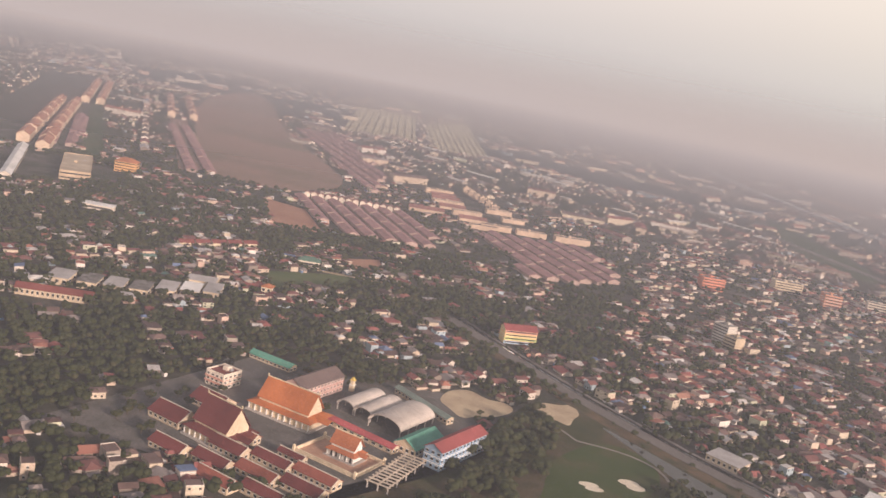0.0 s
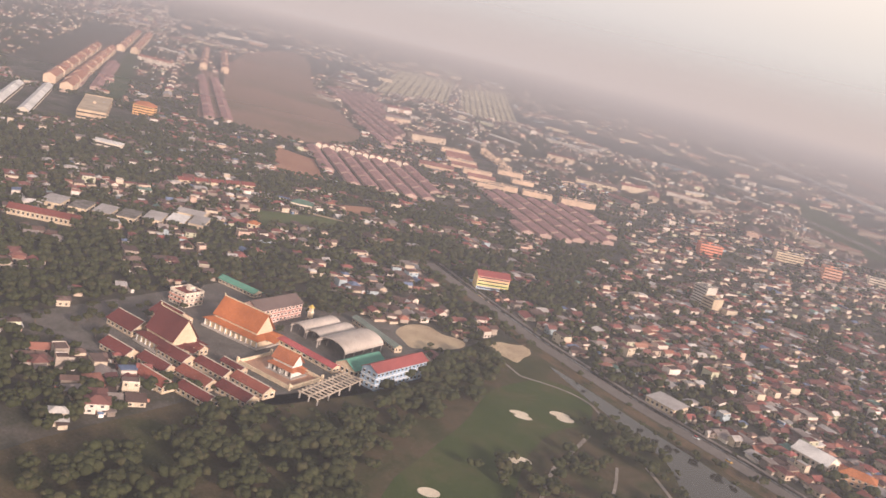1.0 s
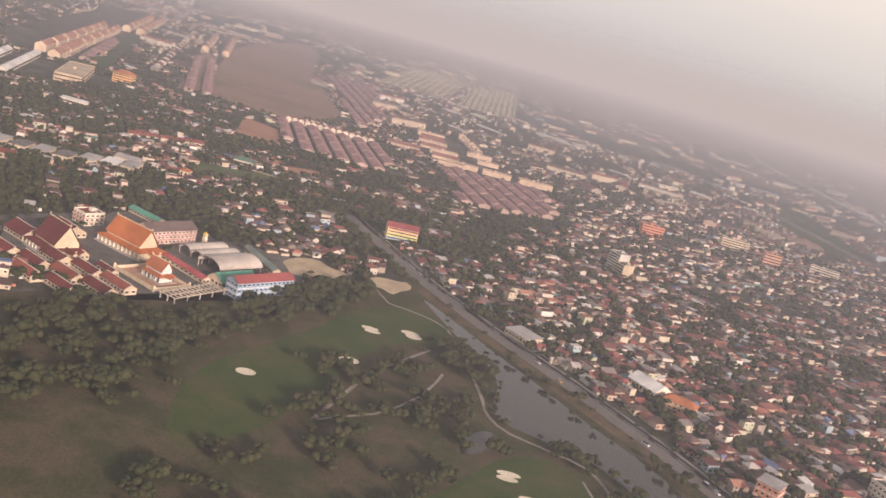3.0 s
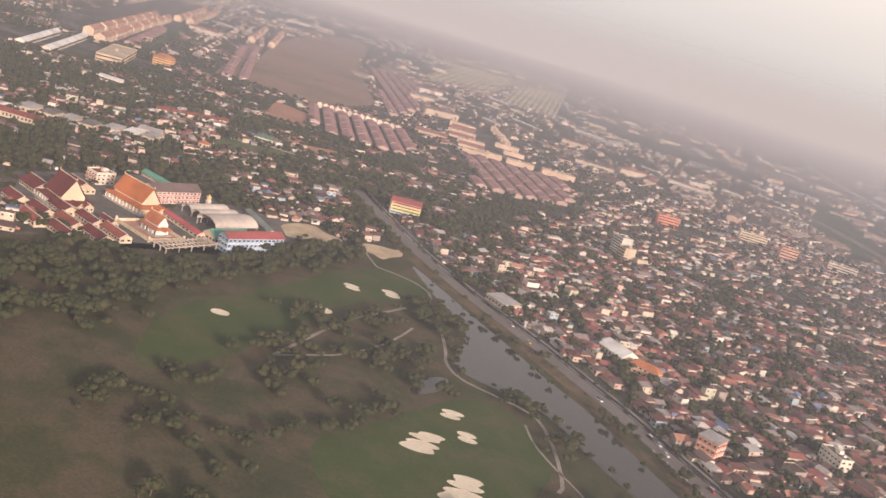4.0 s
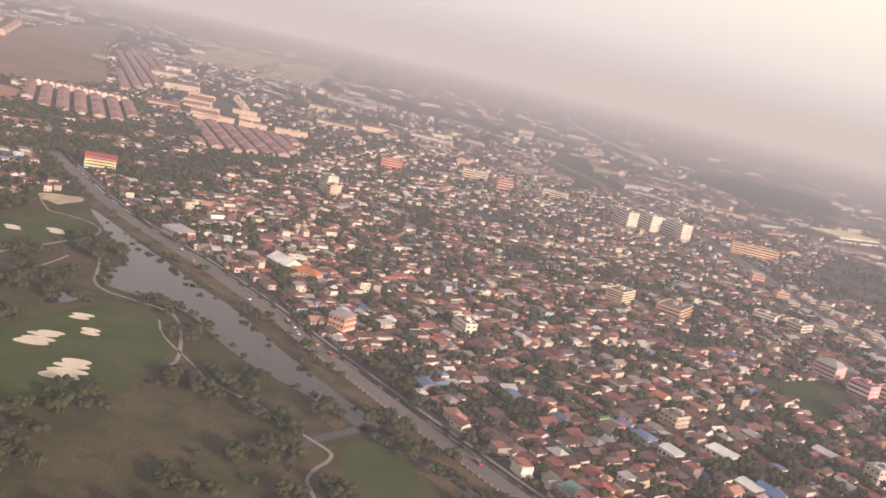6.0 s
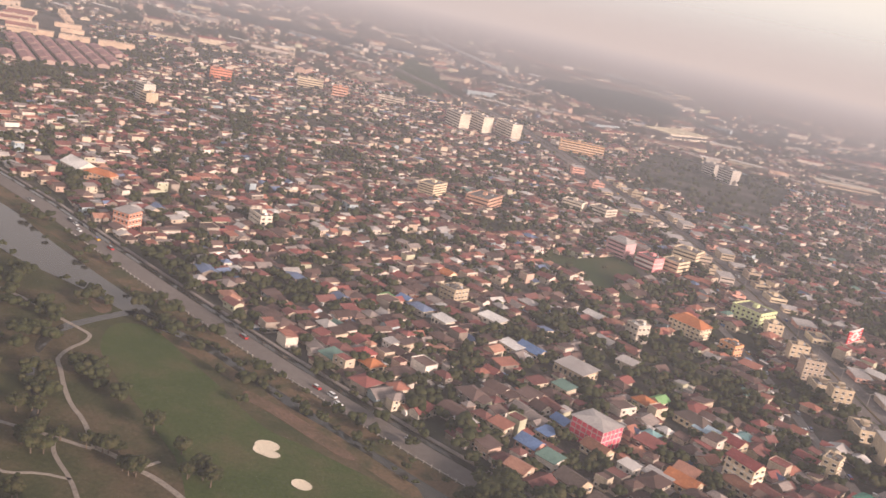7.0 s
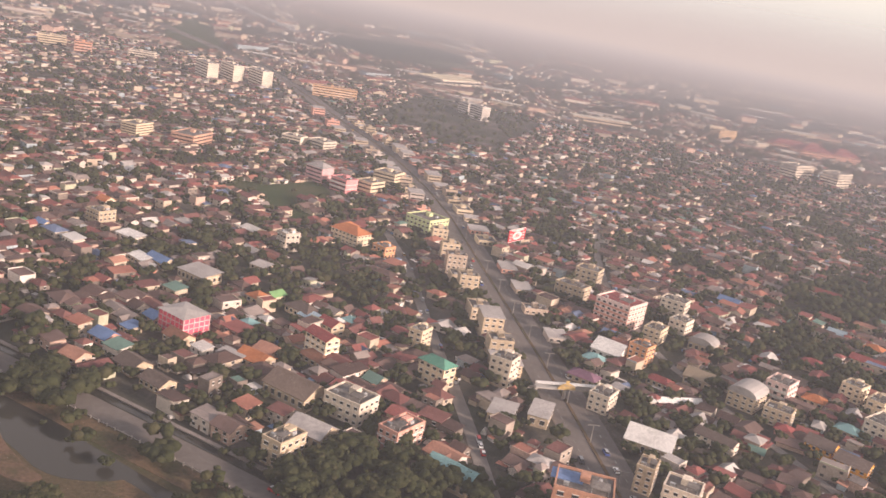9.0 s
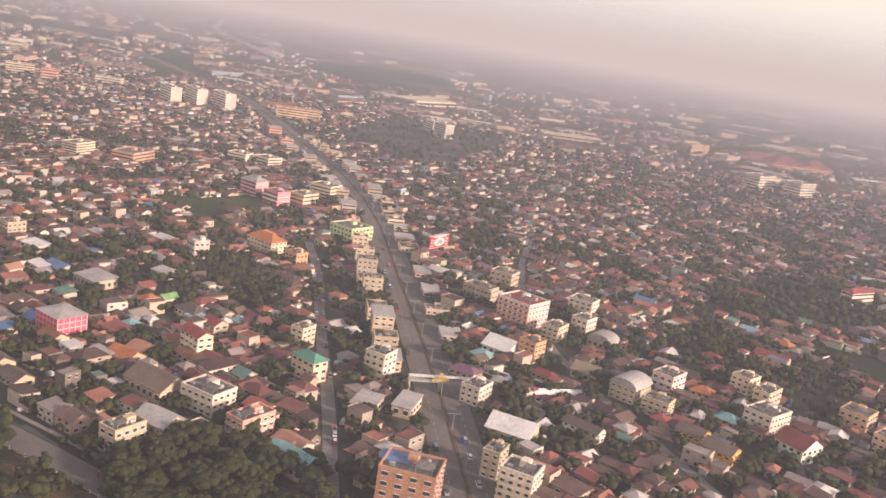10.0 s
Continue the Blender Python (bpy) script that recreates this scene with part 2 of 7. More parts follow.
def gable(w, d, z, rise, over):
    """Ridge along x; 0.12 m thick at the eaves."""
    a, b, k = w / 2 + over, d / 2 + over, 0.12
    v = [(-a, -b, z), (a, -b, z), (a, b, z), (-a, b, z), (-a, 0, z + rise), (a, 0, z + rise)]
    v += [(x, y, q - k) for x, y, q in v]
    return v, [(0, 1, 5, 4), (2, 3, 4, 5), (6, 10, 11, 7), (8, 11, 10, 9), (0, 4, 10, 6), (4, 3, 9, 10), (1, 7, 11, 5), (5, 11, 8, 2), (0, 6, 7, 1), (2, 8, 9, 3)]


def gable_wall(w, d, h, rise):
    """House walls with two pointed ends."""
    a, b = w / 2, d / 2
    v = [(-a, -b, 0), (a, -b, 0), (a, b, 0), (-a, b, 0), (-a, -b, h), (a, -b, h), (a, b, h), (-a, b, h), (-a, 0, h + rise), (a, 0, h + rise)]
    return v, [(0, 1, 5, 4), (2, 3, 7, 6), (1, 2, 6, 9, 5), (3, 0, 4, 8, 7)]


def shed(w, d, z, rise, over):
    v, f = box(-w / 2 - over, -d / 2 - over, z - 0.06, w / 2 + over, d / 2 + over, z + 0.06)
    return [(x, y, q + (rise if y > 0 else 0)) for x, y, q in v], f


def vault(w, d, z, rise, over, n=8):
    """A round metal roof, its axis along y."""
    a, b = w / 2 + over, d / 2 + over
    v, f = [], []
    for i in range(n + 1):
        t = math.pi * i / n
        for y in (-b, b):
            v.append((-a * math.cos(t), y, z + rise * math.sin(t)))
    for i in range(n):
        f.append((2 * i, 2 * i + 1, 2 * i + 3, 2 * i + 2))
    f.append(tuple(range(0, 2 * n + 2, 2)))
    f.append(tuple(range(2 * n + 1, 0, -2)))
    return v, f


def moved(vf, m):
    return [tuple(m @ Vector(v)) for v in vf[0]], vf[1]


def soften(pts, rounds=2, closed=True):
    """Corner cutting, for drawn outlines."""
    for _ in range(rounds):
        out = []
        n = len(pts)
        for i in range(n if closed else n - 1):
            (ax, ay), (bx, by) = pts[i], pts[(i + 1) % n]
            out += [(0.75 * ax + 0.25 * bx, 0.75 * ay + 0.25 * by), (0.25 * ax + 0.75 * bx, 0.25 * ay + 0.75 * by)]
        pts = out if closed else [pts[0]] + out + [pts[-1]]
    return pts


def sheet(name, pts, z, material, label, category, rounds=2, kind="structure"):
    p = soften(pts, rounds)
    n = len(p)
    v = [(x, y, z) for x, y in p] + [(x, y, -0.3) for x, y in p]
    f = [tuple(range(n))] + [(i, i + n, (i + 1) % n + n, (i + 1) % n) for i in range(n)]
    return tagged(put(name, mesh_of(name, v, f, material)), label, category, kind=kind)


def strip_mesh(pts, width, z, below=0.3):
    """A band of that width along a line of points."""
    v, f = [], []
    n = len(pts)
    for i, (x, y) in enumerate(pts):
        a, b = pts[max(0, i - 1)], pts[min(n - 1, i + 1)]
        dx, dy = b[0] - a[0], b[1] - a[1]
        k = width / 2 / max(1e-6, math.hypot(dx, dy))
        for s in (-1, 1):
            v += [(x - s * dy * k, y + s * dx * k, z), (x - s * dy * k, y + s * dx * k, z - below)]
    for i in range(n - 1):
        o = 4 * i
        f += [(o, o + 4, o + 6, o + 2), (o + 1, o + 5, o + 4, o), (o + 2, o + 6, o + 7, o + 3)]
    return v, f


def strip(name, pts, width, z, material, label, category, rounds=2, shift=0.0):
    p = soften(pts, rounds, False) if rounds else pts
    if shift:
        p = offset(p, shift)
    v, f = strip_mesh(p, width, z)
    return tagged(put(name, mesh_of(name, v, f, material)), label, category, kind="structure")


def offset(p, s):
    """The line moved s metres to its left."""
    out, n = [], len(p)
    for i, (x, y) in enumerate(p):
        a, b = p[max(0, i - 1)], p[min(n - 1, i + 1)]
        dx, dy = b[0] - a[0], b[1] - a[1]
        k = s / max(1e-6, math.hypot(dx, dy))
        out.append((x - dy * k, y + dx * k))
    return out


def inside(x, y, pts):
    hit, n = False, len(pts)
    for i in range(n):
        (ax, ay), (bx, by) = pts[i], pts[i - 1]
        if (ay > y) != (by > y) and x < (bx - ax) * (y - ay) / (by - ay) + ax:
            hit = not hit
    return hit


def near_line(x, y, pts, far):
    for (ax, ay), (bx, by) in zip(pts, pts[1:]):
        dx, dy = bx - ax, by - ay
        t = min(1, max(0, ((x - ax) * dx + (y - ay) * dy) / (dx * dx + dy * dy)))
        if math.hypot(x - ax - t * dx, y - ay - t * dy) < far:
            return True
    return False


# ---- the ground ----
GRID = -33.0                       # the way most houses face
put("ground", mesh_of("ground", [(-5200, -5200, 0), (5600, -5200, 0), (5600, 5200, 0), (-5200, 5200, 0)], [(0, 1, 2, 3)], M_GROUND))
tagged(bpy.data.objects["ground"], "grey-brown town ground with dry grass patches", "ground", kind="structure")

CANAL_ROAD = [(-172, 419), (-145, 400), (-63, 346), (34, 303), (117, 254), (200, 209), (277, 174), (340, 143), (460, 84)]
MAIN_ROAD = [(420, -20), (379, 178), (366, 242), (341, 346), (318, 442), (278, 553), (240, 625), (182, 751), (123, 866), (20, 1010), (-150, 1240), (-420, 1560)]
SOI_A = [(356, 150), (351, 169), (342, 212), (330, 258), (314, 328), (300, 372)]
SOI_B = [(440, 190), (403, 270), (394, 310), (388, 370), (395, 460)]
GOLF = [(-99, 352), (-63, 339), (34, 296), (117, 247), (200, 202), (277, 167), (340, 136), (430, 92), (430, 20), (-130, 20), (-130, 190), (-108, 229), (-99, 285)]
FAIRWAY_A = [(-73, 292), (-70, 308), (-65, 322), (-53, 324), (-42, 315), (-37, 296), (-44, 280), (-43, 260), (-40, 245), (-34, 227), (-29, 215), (-28, 203), (-24, 188), (-24, 150), (-60, 190), (-64, 237), (-66, 259), (-71, 279)]
GREEN_B = [(24, 221), (24, 233), (28, 243), (35, 249), (45, 246), (60, 234), (67, 226), (69, 216), (77, 186), (60, 150), (20, 170), (24, 200)]
FAIRWAY_C = [(134, 214), (140, 219), (149, 216), (162, 206), (175, 198), (184, 191), (194, 184), (203, 183), (214, 180), (226, 177), (237, 171), (246, 156), (256, 146), (256, 118), (205, 125), (190, 157), (172, 172), (158, 183), (150, 190), (140, 199)]
CANAL = [(-75, 341), (-46, 327), (-22, 314), (7, 300), (30, 287), (53, 278), (80, 260), (107, 245), (132, 232), (152, 221), (150, 217), (130, 224), (112, 231), (91, 236), (73, 243), (56, 255), (40, 261), (24, 258), (11, 257), (4, 266), (-3, 284), (-12, 296), (-33, 309), (-50, 322)]
STREAM = [(146, 221), (164, 216), (179, 208), (193, 200), (206, 195), (216, 190), (232, 182), (250, 173), (290, 152), (330, 130)]
POND = [(130, 188), (127, 193), (125.5, 199), (125.5, 206), (127.5, 212), (129.5, 218), (132, 225), (136, 226), (133.5, 219), (131.5, 214), (130, 209), (128.8, 204), (129, 198), (130.5, 192), (133, 186)]
BROOK = [(133, 185), (136, 179), (140, 174), (145, 169), (149, 165), (152, 159)]
SAND_A = [(-125, 308), (-127, 322), (-121, 330), (-112, 325), (-105, 329), (-99, 323), (-102, 311), (-107, 306), (-111, 298), (-118, 304)]
SAND_B = [(-99, 334), (-95, 343), (-88, 346), (-86, 352), (-79, 343), (-80, 335), (-78, 326), (-86, 329), (-90, 325)]
WOOD = [(-112, 209), (-108, 229), (-99, 250), (-97, 285), (-95, 332), (-79, 312), (-71, 274), (-71, 236), (-70, 212), (-60, 182), (-60, 120), (-120, 130)]
TEMPLE = [(-200, 190), (-112, 205), (-98, 245), (-90, 285), (-125, 318), (-160, 300), (-195, 285)]
BROWN = [(-513, 636), (-473, 619), (-411, 641), (-428, 748), (-552, 878), (-734, 1068), (-1063, 1496), (-1219, 1624), (-968, 1152)]
DARKFIELD = [(-565, 551), (-552, 562), (-1060, 1070), (-1096, 1083)]
BROWNPLOT = [(-508, 602), (-506, 630), (-772, 918), (-785, 901)]
ESTATE = [(-640, 520), (-575, 545), (-890, 900), (-1180, 1180), (-1210, 1100), (-740, 590)]
STRIPS = [(-738, 1228), (-1100, 1890), (-985, 1955), (-668, 1342)]
STRIPS_B = [(-612, 1290), (-880, 1790), (-915, 2090), (-518, 1298)]
REDFIELD = [(-410, 585), (-370, 583), (-315, 523), (-342, 503)]
ROWS_A = [(-410, 625), (-334, 672), (-240, 565), (-310, 530)]
ROWS_B = [(-276, 684), (-240, 692), (-196, 728), (-136, 628), (-143, 592), (-190, 548), (-205, 604)]
ROWS_C = [(-735, 1105), (-690, 1160), (-447, 850), (-396, 735), (-420, 750)]
MARKET = [(-420, 850), (-345, 905), (-280, 800), (-222, 735), (-190, 748), (-196, 728), (-262, 690), (-290, 690)]
FIELD_A = [(484, 352), (496, 346), (520, 334), (558, 340), (580, 320), (512, 300), (494, 334)]
FIELD_B = [(219, 393), (229, 418), (236, 410), (248, 428), (257, 440), (270, 416), (259, 389), (262, 381), (273, 376), (266, 358), (260, 367), (250, 372), (244, 384), (236, 389)]
FIELD_C = [(-60, 1052), (-142, 1440), (30, 1040), (22, 930)]
FIELD_D = [(58, 1370), (174, 1230), (277, 1323), (265, 1700), (61, 1600)]
WOOD_FAR = [(239, 709), (300, 640), (340, 640), (377, 846), (300, 900), (261, 890)]
PARK = [(470, 392), (505, 428), (544, 449), (558, 408), (528, 372), (482, 356)]
GREENSTRIP = [(-273, 401), (-245, 441), (-230, 429), (-251, 376)]
SOILLOT = [(-268, 475), (-257, 496), (-242, 475), (-252, 453)]
GROVE = [(305, 165), (316, 183), (332, 189), (351, 173), (352, 150), (316, 146)]
GROVES = [                          # (clearing in the houses, trees in it)
    ([(254, 289), (258, 301), (267, 300), (269, 287), (264, 273), (256, 271)], 22), ([(280, 309), (286, 325), (295, 325), (297, 307), (289, 293), (282, 295)], 22),
    ([(295, 301), (304, 303), (305, 288), (298, 274), (294, 282)], 14), ([(316, 313), (325, 328), (327, 308), (325, 292), (317, 289)], 18),
    ([(255, 219), (264, 225), (273, 229), (274, 218), (267, 209), (258, 206)], 22), ([(294, 228), (300, 233), (301, 224), (297, 218), (293, 219)], 9),
    ([(278, 267), (286, 275), (289, 265), (282, 256)], 9), ([(226, 289), (234, 299), (238, 286), (230, 273)], 13), ([(230, 292), (249, 305), (250, 294), (232, 278)], 18),
    ([(298, 276), (308, 281), (308, 270), (299, 265)], 8), ([(382, 236), (387, 243), (391, 238), (388, 230), (382, 229)], 9), ([(366, 267), (373, 276), (379, 270), (374, 261), (366, 259)], 12),
    ([(407, 253), (414, 260), (418, 256), (412, 250)], 7), ([(459, 369), (484, 407), (503, 407), (487, 365), (468, 354)], 60), ([(422, 413), (443, 437), (439, 411), (421, 394)], 26),
    ([(186, 444), (210, 462), (210, 436), (192, 418)], 34), ([(236, 366), (244, 371), (248, 343), (238, 348)], 16), ([(246, 352), (256, 351), (257, 338), (248, 332)], 12)]
OPEN = [p for p, _n in GROVES] + [GOLF, DARKFIELD, BROWNPLOT, ESTATE, SAND_A, SAND_B, TEMPLE, BROWN, STRIPS, STRIPS_B, REDFIELD, ROWS_A, ROWS_B, ROWS_C, MARKET, FIELD_A, FIELD_B, FIELD_C, FIELD_D, GREENSTRIP, SOILLOT, PARK, GROVE, WOOD_FAR]

sheet("golf_rough", GOLF, 0.03, M_ROUGH, "dry brown-green rough grass of the golf course", "grass", 1)
sheet("fairway", FAIRWAY_A, 0.07, M_FAIRWAY, "mown green fairway with sand bunkers", "fairway")
sheet("fairway", GREEN_B, 0.07, M_FAIRWAY, "round mown green beside the canal", "fairway")
sheet("fairway", FAIRWAY_C, 0.07, M_FAIRWAY, "long mown fairway along the narrow stream", "fairway")
sheet("canal_water", CANAL, 0.05, M_WATER, "still grey-brown canal water beside the road", "water")
strip("stream_bank", STREAM, 6.5, 0.045, M_VERGE, "bare brown bank of the stream", "bank", 2, -3.0)
strip("stream_water", STREAM, 3.6, 0.06, M_WATER, "narrow stream with overgrown banks", "water")
sheet("pond_water", POND, 0.05, M_WATER, "narrow curved side arm of the canal in the grass", "water")
strip("brook_water", BROOK, 1.7, 0.052, M_WATER, "dark narrow brook under the trees", "water")
sheet("bare_bank", [(180, 200), (186, 199), (199, 194), (208, 189), (217, 184), (214, 182), (203, 187), (190, 193), (183, 195)], 0.075, M_DRYBANK, "bare reddish bank between stream and fairway", "bank")
sheet("bare_bank", [(119, 227), (126, 226), (130, 221), (128, 217), (121, 222)], 0.042, M_DRYBANK, "bare reddish bank at the water", "bank")
sheet("pond_water", [(17, 222), (10, 236), (13, 250), (20, 240)], 0.09, M_WATER, "small grey pond beside the green", "water")
sheet("stream_pool", [(227, 187), (235, 180), (244, 180), (263, 169), (273, 162), (284, 156), (268, 150), (255, 160), (245, 166), (237, 172)], 0.062, M_WATER, "dark pool of the stream beside the road", "water")
sheet("bare_plot", [(260, 389), (273, 409), (286, 399), (290, 382), (284, 372), (279, 375), (268, 384)], 0.06, M_BROWN, "bare brown building plot in the town", "field", 1)
sheet("bare_bank", [(236, 173), (242, 175), (250, 165), (255, 159), (263, 153), (268, 150), (262, 147), (252, 154), (247, 157), (241, 166)], 0.066, M_DRYBANK, "bare reddish bank of the pool", "bank")
sheet("clearing", SAND_A, 0.05, M_SOIL, "bare sandy clearing among trees", "clearing")
sheet("clearing", SAND_B, 0.05, M_SOIL, "pale sandy clearing beside the road", "clearing")
sheet("temple_court", TEMPLE, 0.03, M_PAVING, "paved grey court of the temple", "courtyard", 0)
sheet("bare_land", BROWN, 0.05, M_BROWN, "wide empty red-brown field", "field", 1)
sheet("meadow", DARKFIELD, 0.05, M_FIELD, "long dark overgrown plot between estates", "field", 0)
sheet("bare_land", BROWNPLOT, 0.06, M_BROWN, "long narrow brown plot", "field", 0)
strip("side_street", [(-557, 595), (-999, 1061)], 8.0, 0.10, M_PAVING, "long straight grey estate street", "road", 0)
strip("side_street", [(-593, 1233), (-420, 960), (-300, 790), (-214, 672), (-154, 597)], 7.0, 0.09, M_PAVING, "pale straight street through the market", "road", 0)
strip("side_street", [(-555, 1356), (-370, 1030), (-206, 746)], 6.0, 0.09, M_PAVING, "pale straight street between estates", "road", 0)
strip("side_street", [(-366, 1308), (-290, 1140), (-213, 976)], 6.0, 0.09, M_PAVING, "pale straight lane far off", "road", 0)
strip("highway", [(262, 930), (196, 1042), (156, 1107), (106, 1202), (29, 1364)], 22.0, 0.14, M_PAVING, "broad dusty highway far off", "road", 1)
strip("bare_strip", [(-219, 2375), (-90, 2166), (14, 1972), (126, 1839), (219, 1772)], 34.0, 0.10, M_REDSOIL, "long strip of bare orange soil far off", "field", 1)
strip("bare_strip", [(443, 2058), (556, 1960), (700, 2060), (800, 2044)], 40.0, 0.10, M_REDSOIL, "long strip of bare orange soil far off", "field", 1)
strip("canal_far", [(153, 2311), (241, 2093), (305, 1882)], 12.0, 0.12, M_CONCRETE, "pale straight embankment far off", "embankment", 0)
sheet("far_fields", [(-4000, 1900), (-2200, 1750), (-1300, 1900), (-700, 1560), (-250, 1500), (200, 1640), (700, 1480), (1200, 1700), (2200, 1600), (4500, 1900), (4800, 5100), (-4400, 5100)], 0.02, M_PLAIN, "dry tan farmland reaching into the haze", "field", 2)
for _p in (STRIPS, STRIPS_B):
    sheet("strip_field", _p, 0.05, M_CROP, "field of long pale cultivated strips", "field", 0)
sheet("soil_field", REDFIELD, 0.05, M_REDSOIL, "bare orange soil plot", "field", 0)
sheet("meadow", FIELD_A, 0.05, M_MARSH, "dark green meadow behind houses", "field", 1)
sheet("meadow", [(-302, 391), (-295, 410), (-272, 388), (-286, 370)], 0.06, M_FIELD, "small dark green field beside a dirt road", "field", 0)
sheet("meadow", GREENSTRIP, 0.06, M_CROPGREEN, "narrow light green field behind houses", "field", 0)
sheet("soil_field", SOILLOT, 0.06, M_REDSOIL, "bare orange building lot", "field", 0)
sheet("meadow", FIELD_B, 0.05, M_FIELD, "empty grassy plot in the town", "field", 1)
sheet("meadow", FIELD_C, 0.05, M_FIELD, "wide green field far off", "field", 1)
sheet("meadow", FIELD_D, 0.05, M_MARSH, "dark open land far off", "field", 1)
for _p, _w in (([(-72, 315), (-60, 318), (-50, 318), (-40, 313), (-33, 300)], 1.6), ([(-20, 202), (-26, 224), (-33, 251), (-33, 264), (-34, 287)], 1.9),
               ([(-20, 202), (-16, 214), (-12, 225), (-12, 242), (-15, 259), (-19, 272)], 1.4),
               ([(-12, 281), (0, 267), (5, 259), (15, 252), (27, 253), (40, 255), (48, 252), (60, 239), (72, 222), (73, 217)], 1.7),
               ([(46, 245), (54, 236), (65, 229), (75, 224), (84, 218), (91, 212)], 1.1),
               ([(88, 216), (98, 215), (109, 213), (122, 208), (132, 205), (134.6, 203.8), (135.6, 202.5), (136.5, 199), (136, 193), (137.2, 187.5), (138.4, 185.6), (142, 182), (147, 176), (154, 169), (160, 165), (166, 159), (168.6, 156.6), (168, 155.6), (160, 155.6), (152, 155), (144, 154.5)], 1.5),
               ([(160, 155.6), (162, 152), (165, 149), (172, 144), (178, 138)], 1.3), ([(150, 140), (158, 140), (161, 139.5), (166, 143), (172, 144)], 1.1),
               ([(168.6, 156.6), (174, 156), (180, 154), (185, 153), (192, 150), (204, 143), (230, 120)], 1.9), ([(180, 154.4), (182, 159)], 1.2),
               ([(-95, 334), (-88, 326), (-72, 315)], 1.4)):
    strip("cart_path", _p, _w * 0.7, 0.10, M_PATH, "pale winding golf cart path", "path", 1)
strip("canal_road", CANAL_ROAD, 6.4, 0.12, M_ASPHALT, "grey asphalt road along the canal", "road", 1)
strip("road_verge", CANAL_ROAD, 6.4, 0.08, M_VERGE, "strip of dry brown grass beside the road", "verge", 1, -6.9)
strip("drain_water", CANAL_ROAD, 2.0, 0.08, M_WATER, "dark narrow drain along the road", "water", 1, 4.6)
strip("concrete_walk", CANAL_ROAD, 1.1, 0.5, paint(0.27, 0.235, 0.21), "raised pale concrete walkway along the drain", "walkway", 1, 6.3)
strip("main_road", MAIN_ROAD, 13.5, 0.12, M_ASPHALT, "wide divided asphalt road through the town", "road", 1)
strip("road_median", MAIN_ROAD, 0.8, 0.26, M_VERGE, "narrow planted median of the main road", "median", 1)
strip("side_street", SOI_A, 3.4, 0.10, M_STREET, "narrow grey side street between houses", "road", 1)
strip("side_street", SOI_B, 2.8, 0.10, M_STREET, "narrow grey lane between houses", "road", 1)

# ---- buildings ----
TAKEN = []                          # (x, y, radius) of what already stands
FLOOR = 1.75                        # one storey


def dark_window(w, h):
    """Glass with a sill and a hood in one small mesh, face towards -y."""
    v, f = box(-w / 2, -0.05, -h / 2, w / 2, 0, h / 2)
    me = mesh_of("window", v, f, M_GLASS)
    sv, sf = joined(box(-w / 2 - 0.08, -0.16, -h / 2 - 0.08, w / 2 + 0.08, 0, -h / 2), box(-w / 2 - 0.05, -0.2, h / 2, w / 2 + 0.05, 0, h / 2 + 0.07))
    k = len(me.vertices)
    whole = bpy.data.meshes.new("window")
    whole.from_pydata(v + sv, [], f + [tuple(i + k for i in p) for p in sf])
    whole.materials.append(M_GLASS)
    whole.materials.append(M_WHITE)
    for i, p in enumerate(whole.polygons):
        p.material_index = 0 if i < 6 else 1
    bpy.data.meshes.remove(me)
    return whole


_windows = {}


def windows_on(parent, origin, along, length, floors, bays, storey, wide=0.46, high=0.42, skip=0, ribbon=False):
    """Rows of windows on one wall. along: degrees of the wall, seen from outside from left to right."""
    step = length / bays
    if ribbon:
        a = radians(along)
        for f in range(skip, floors):
            part("window", box(0.4, -0.07, (f + 0.36) * storey, length - 0.4, 0, (f + 0.7) * storey), M_GLASS, parent, "", pose(origin[0], origin[1], 0, 0, 0, along))
        return
    key = (round(step * wide, 1), round(storey * high, 1))
    if key not in _windows:
        _windows[key] = dark_window(*key)
    a = radians(along)
    for f in range(skip, floors):
        for b in range(bays):
            s = (b + 0.5) * step
            put("window", _windows[key], parent, pose(origin[0] + s * math.cos(a), origin[1] + s * math.sin(a), (f + 0.55) * storey, 0, 0, along))


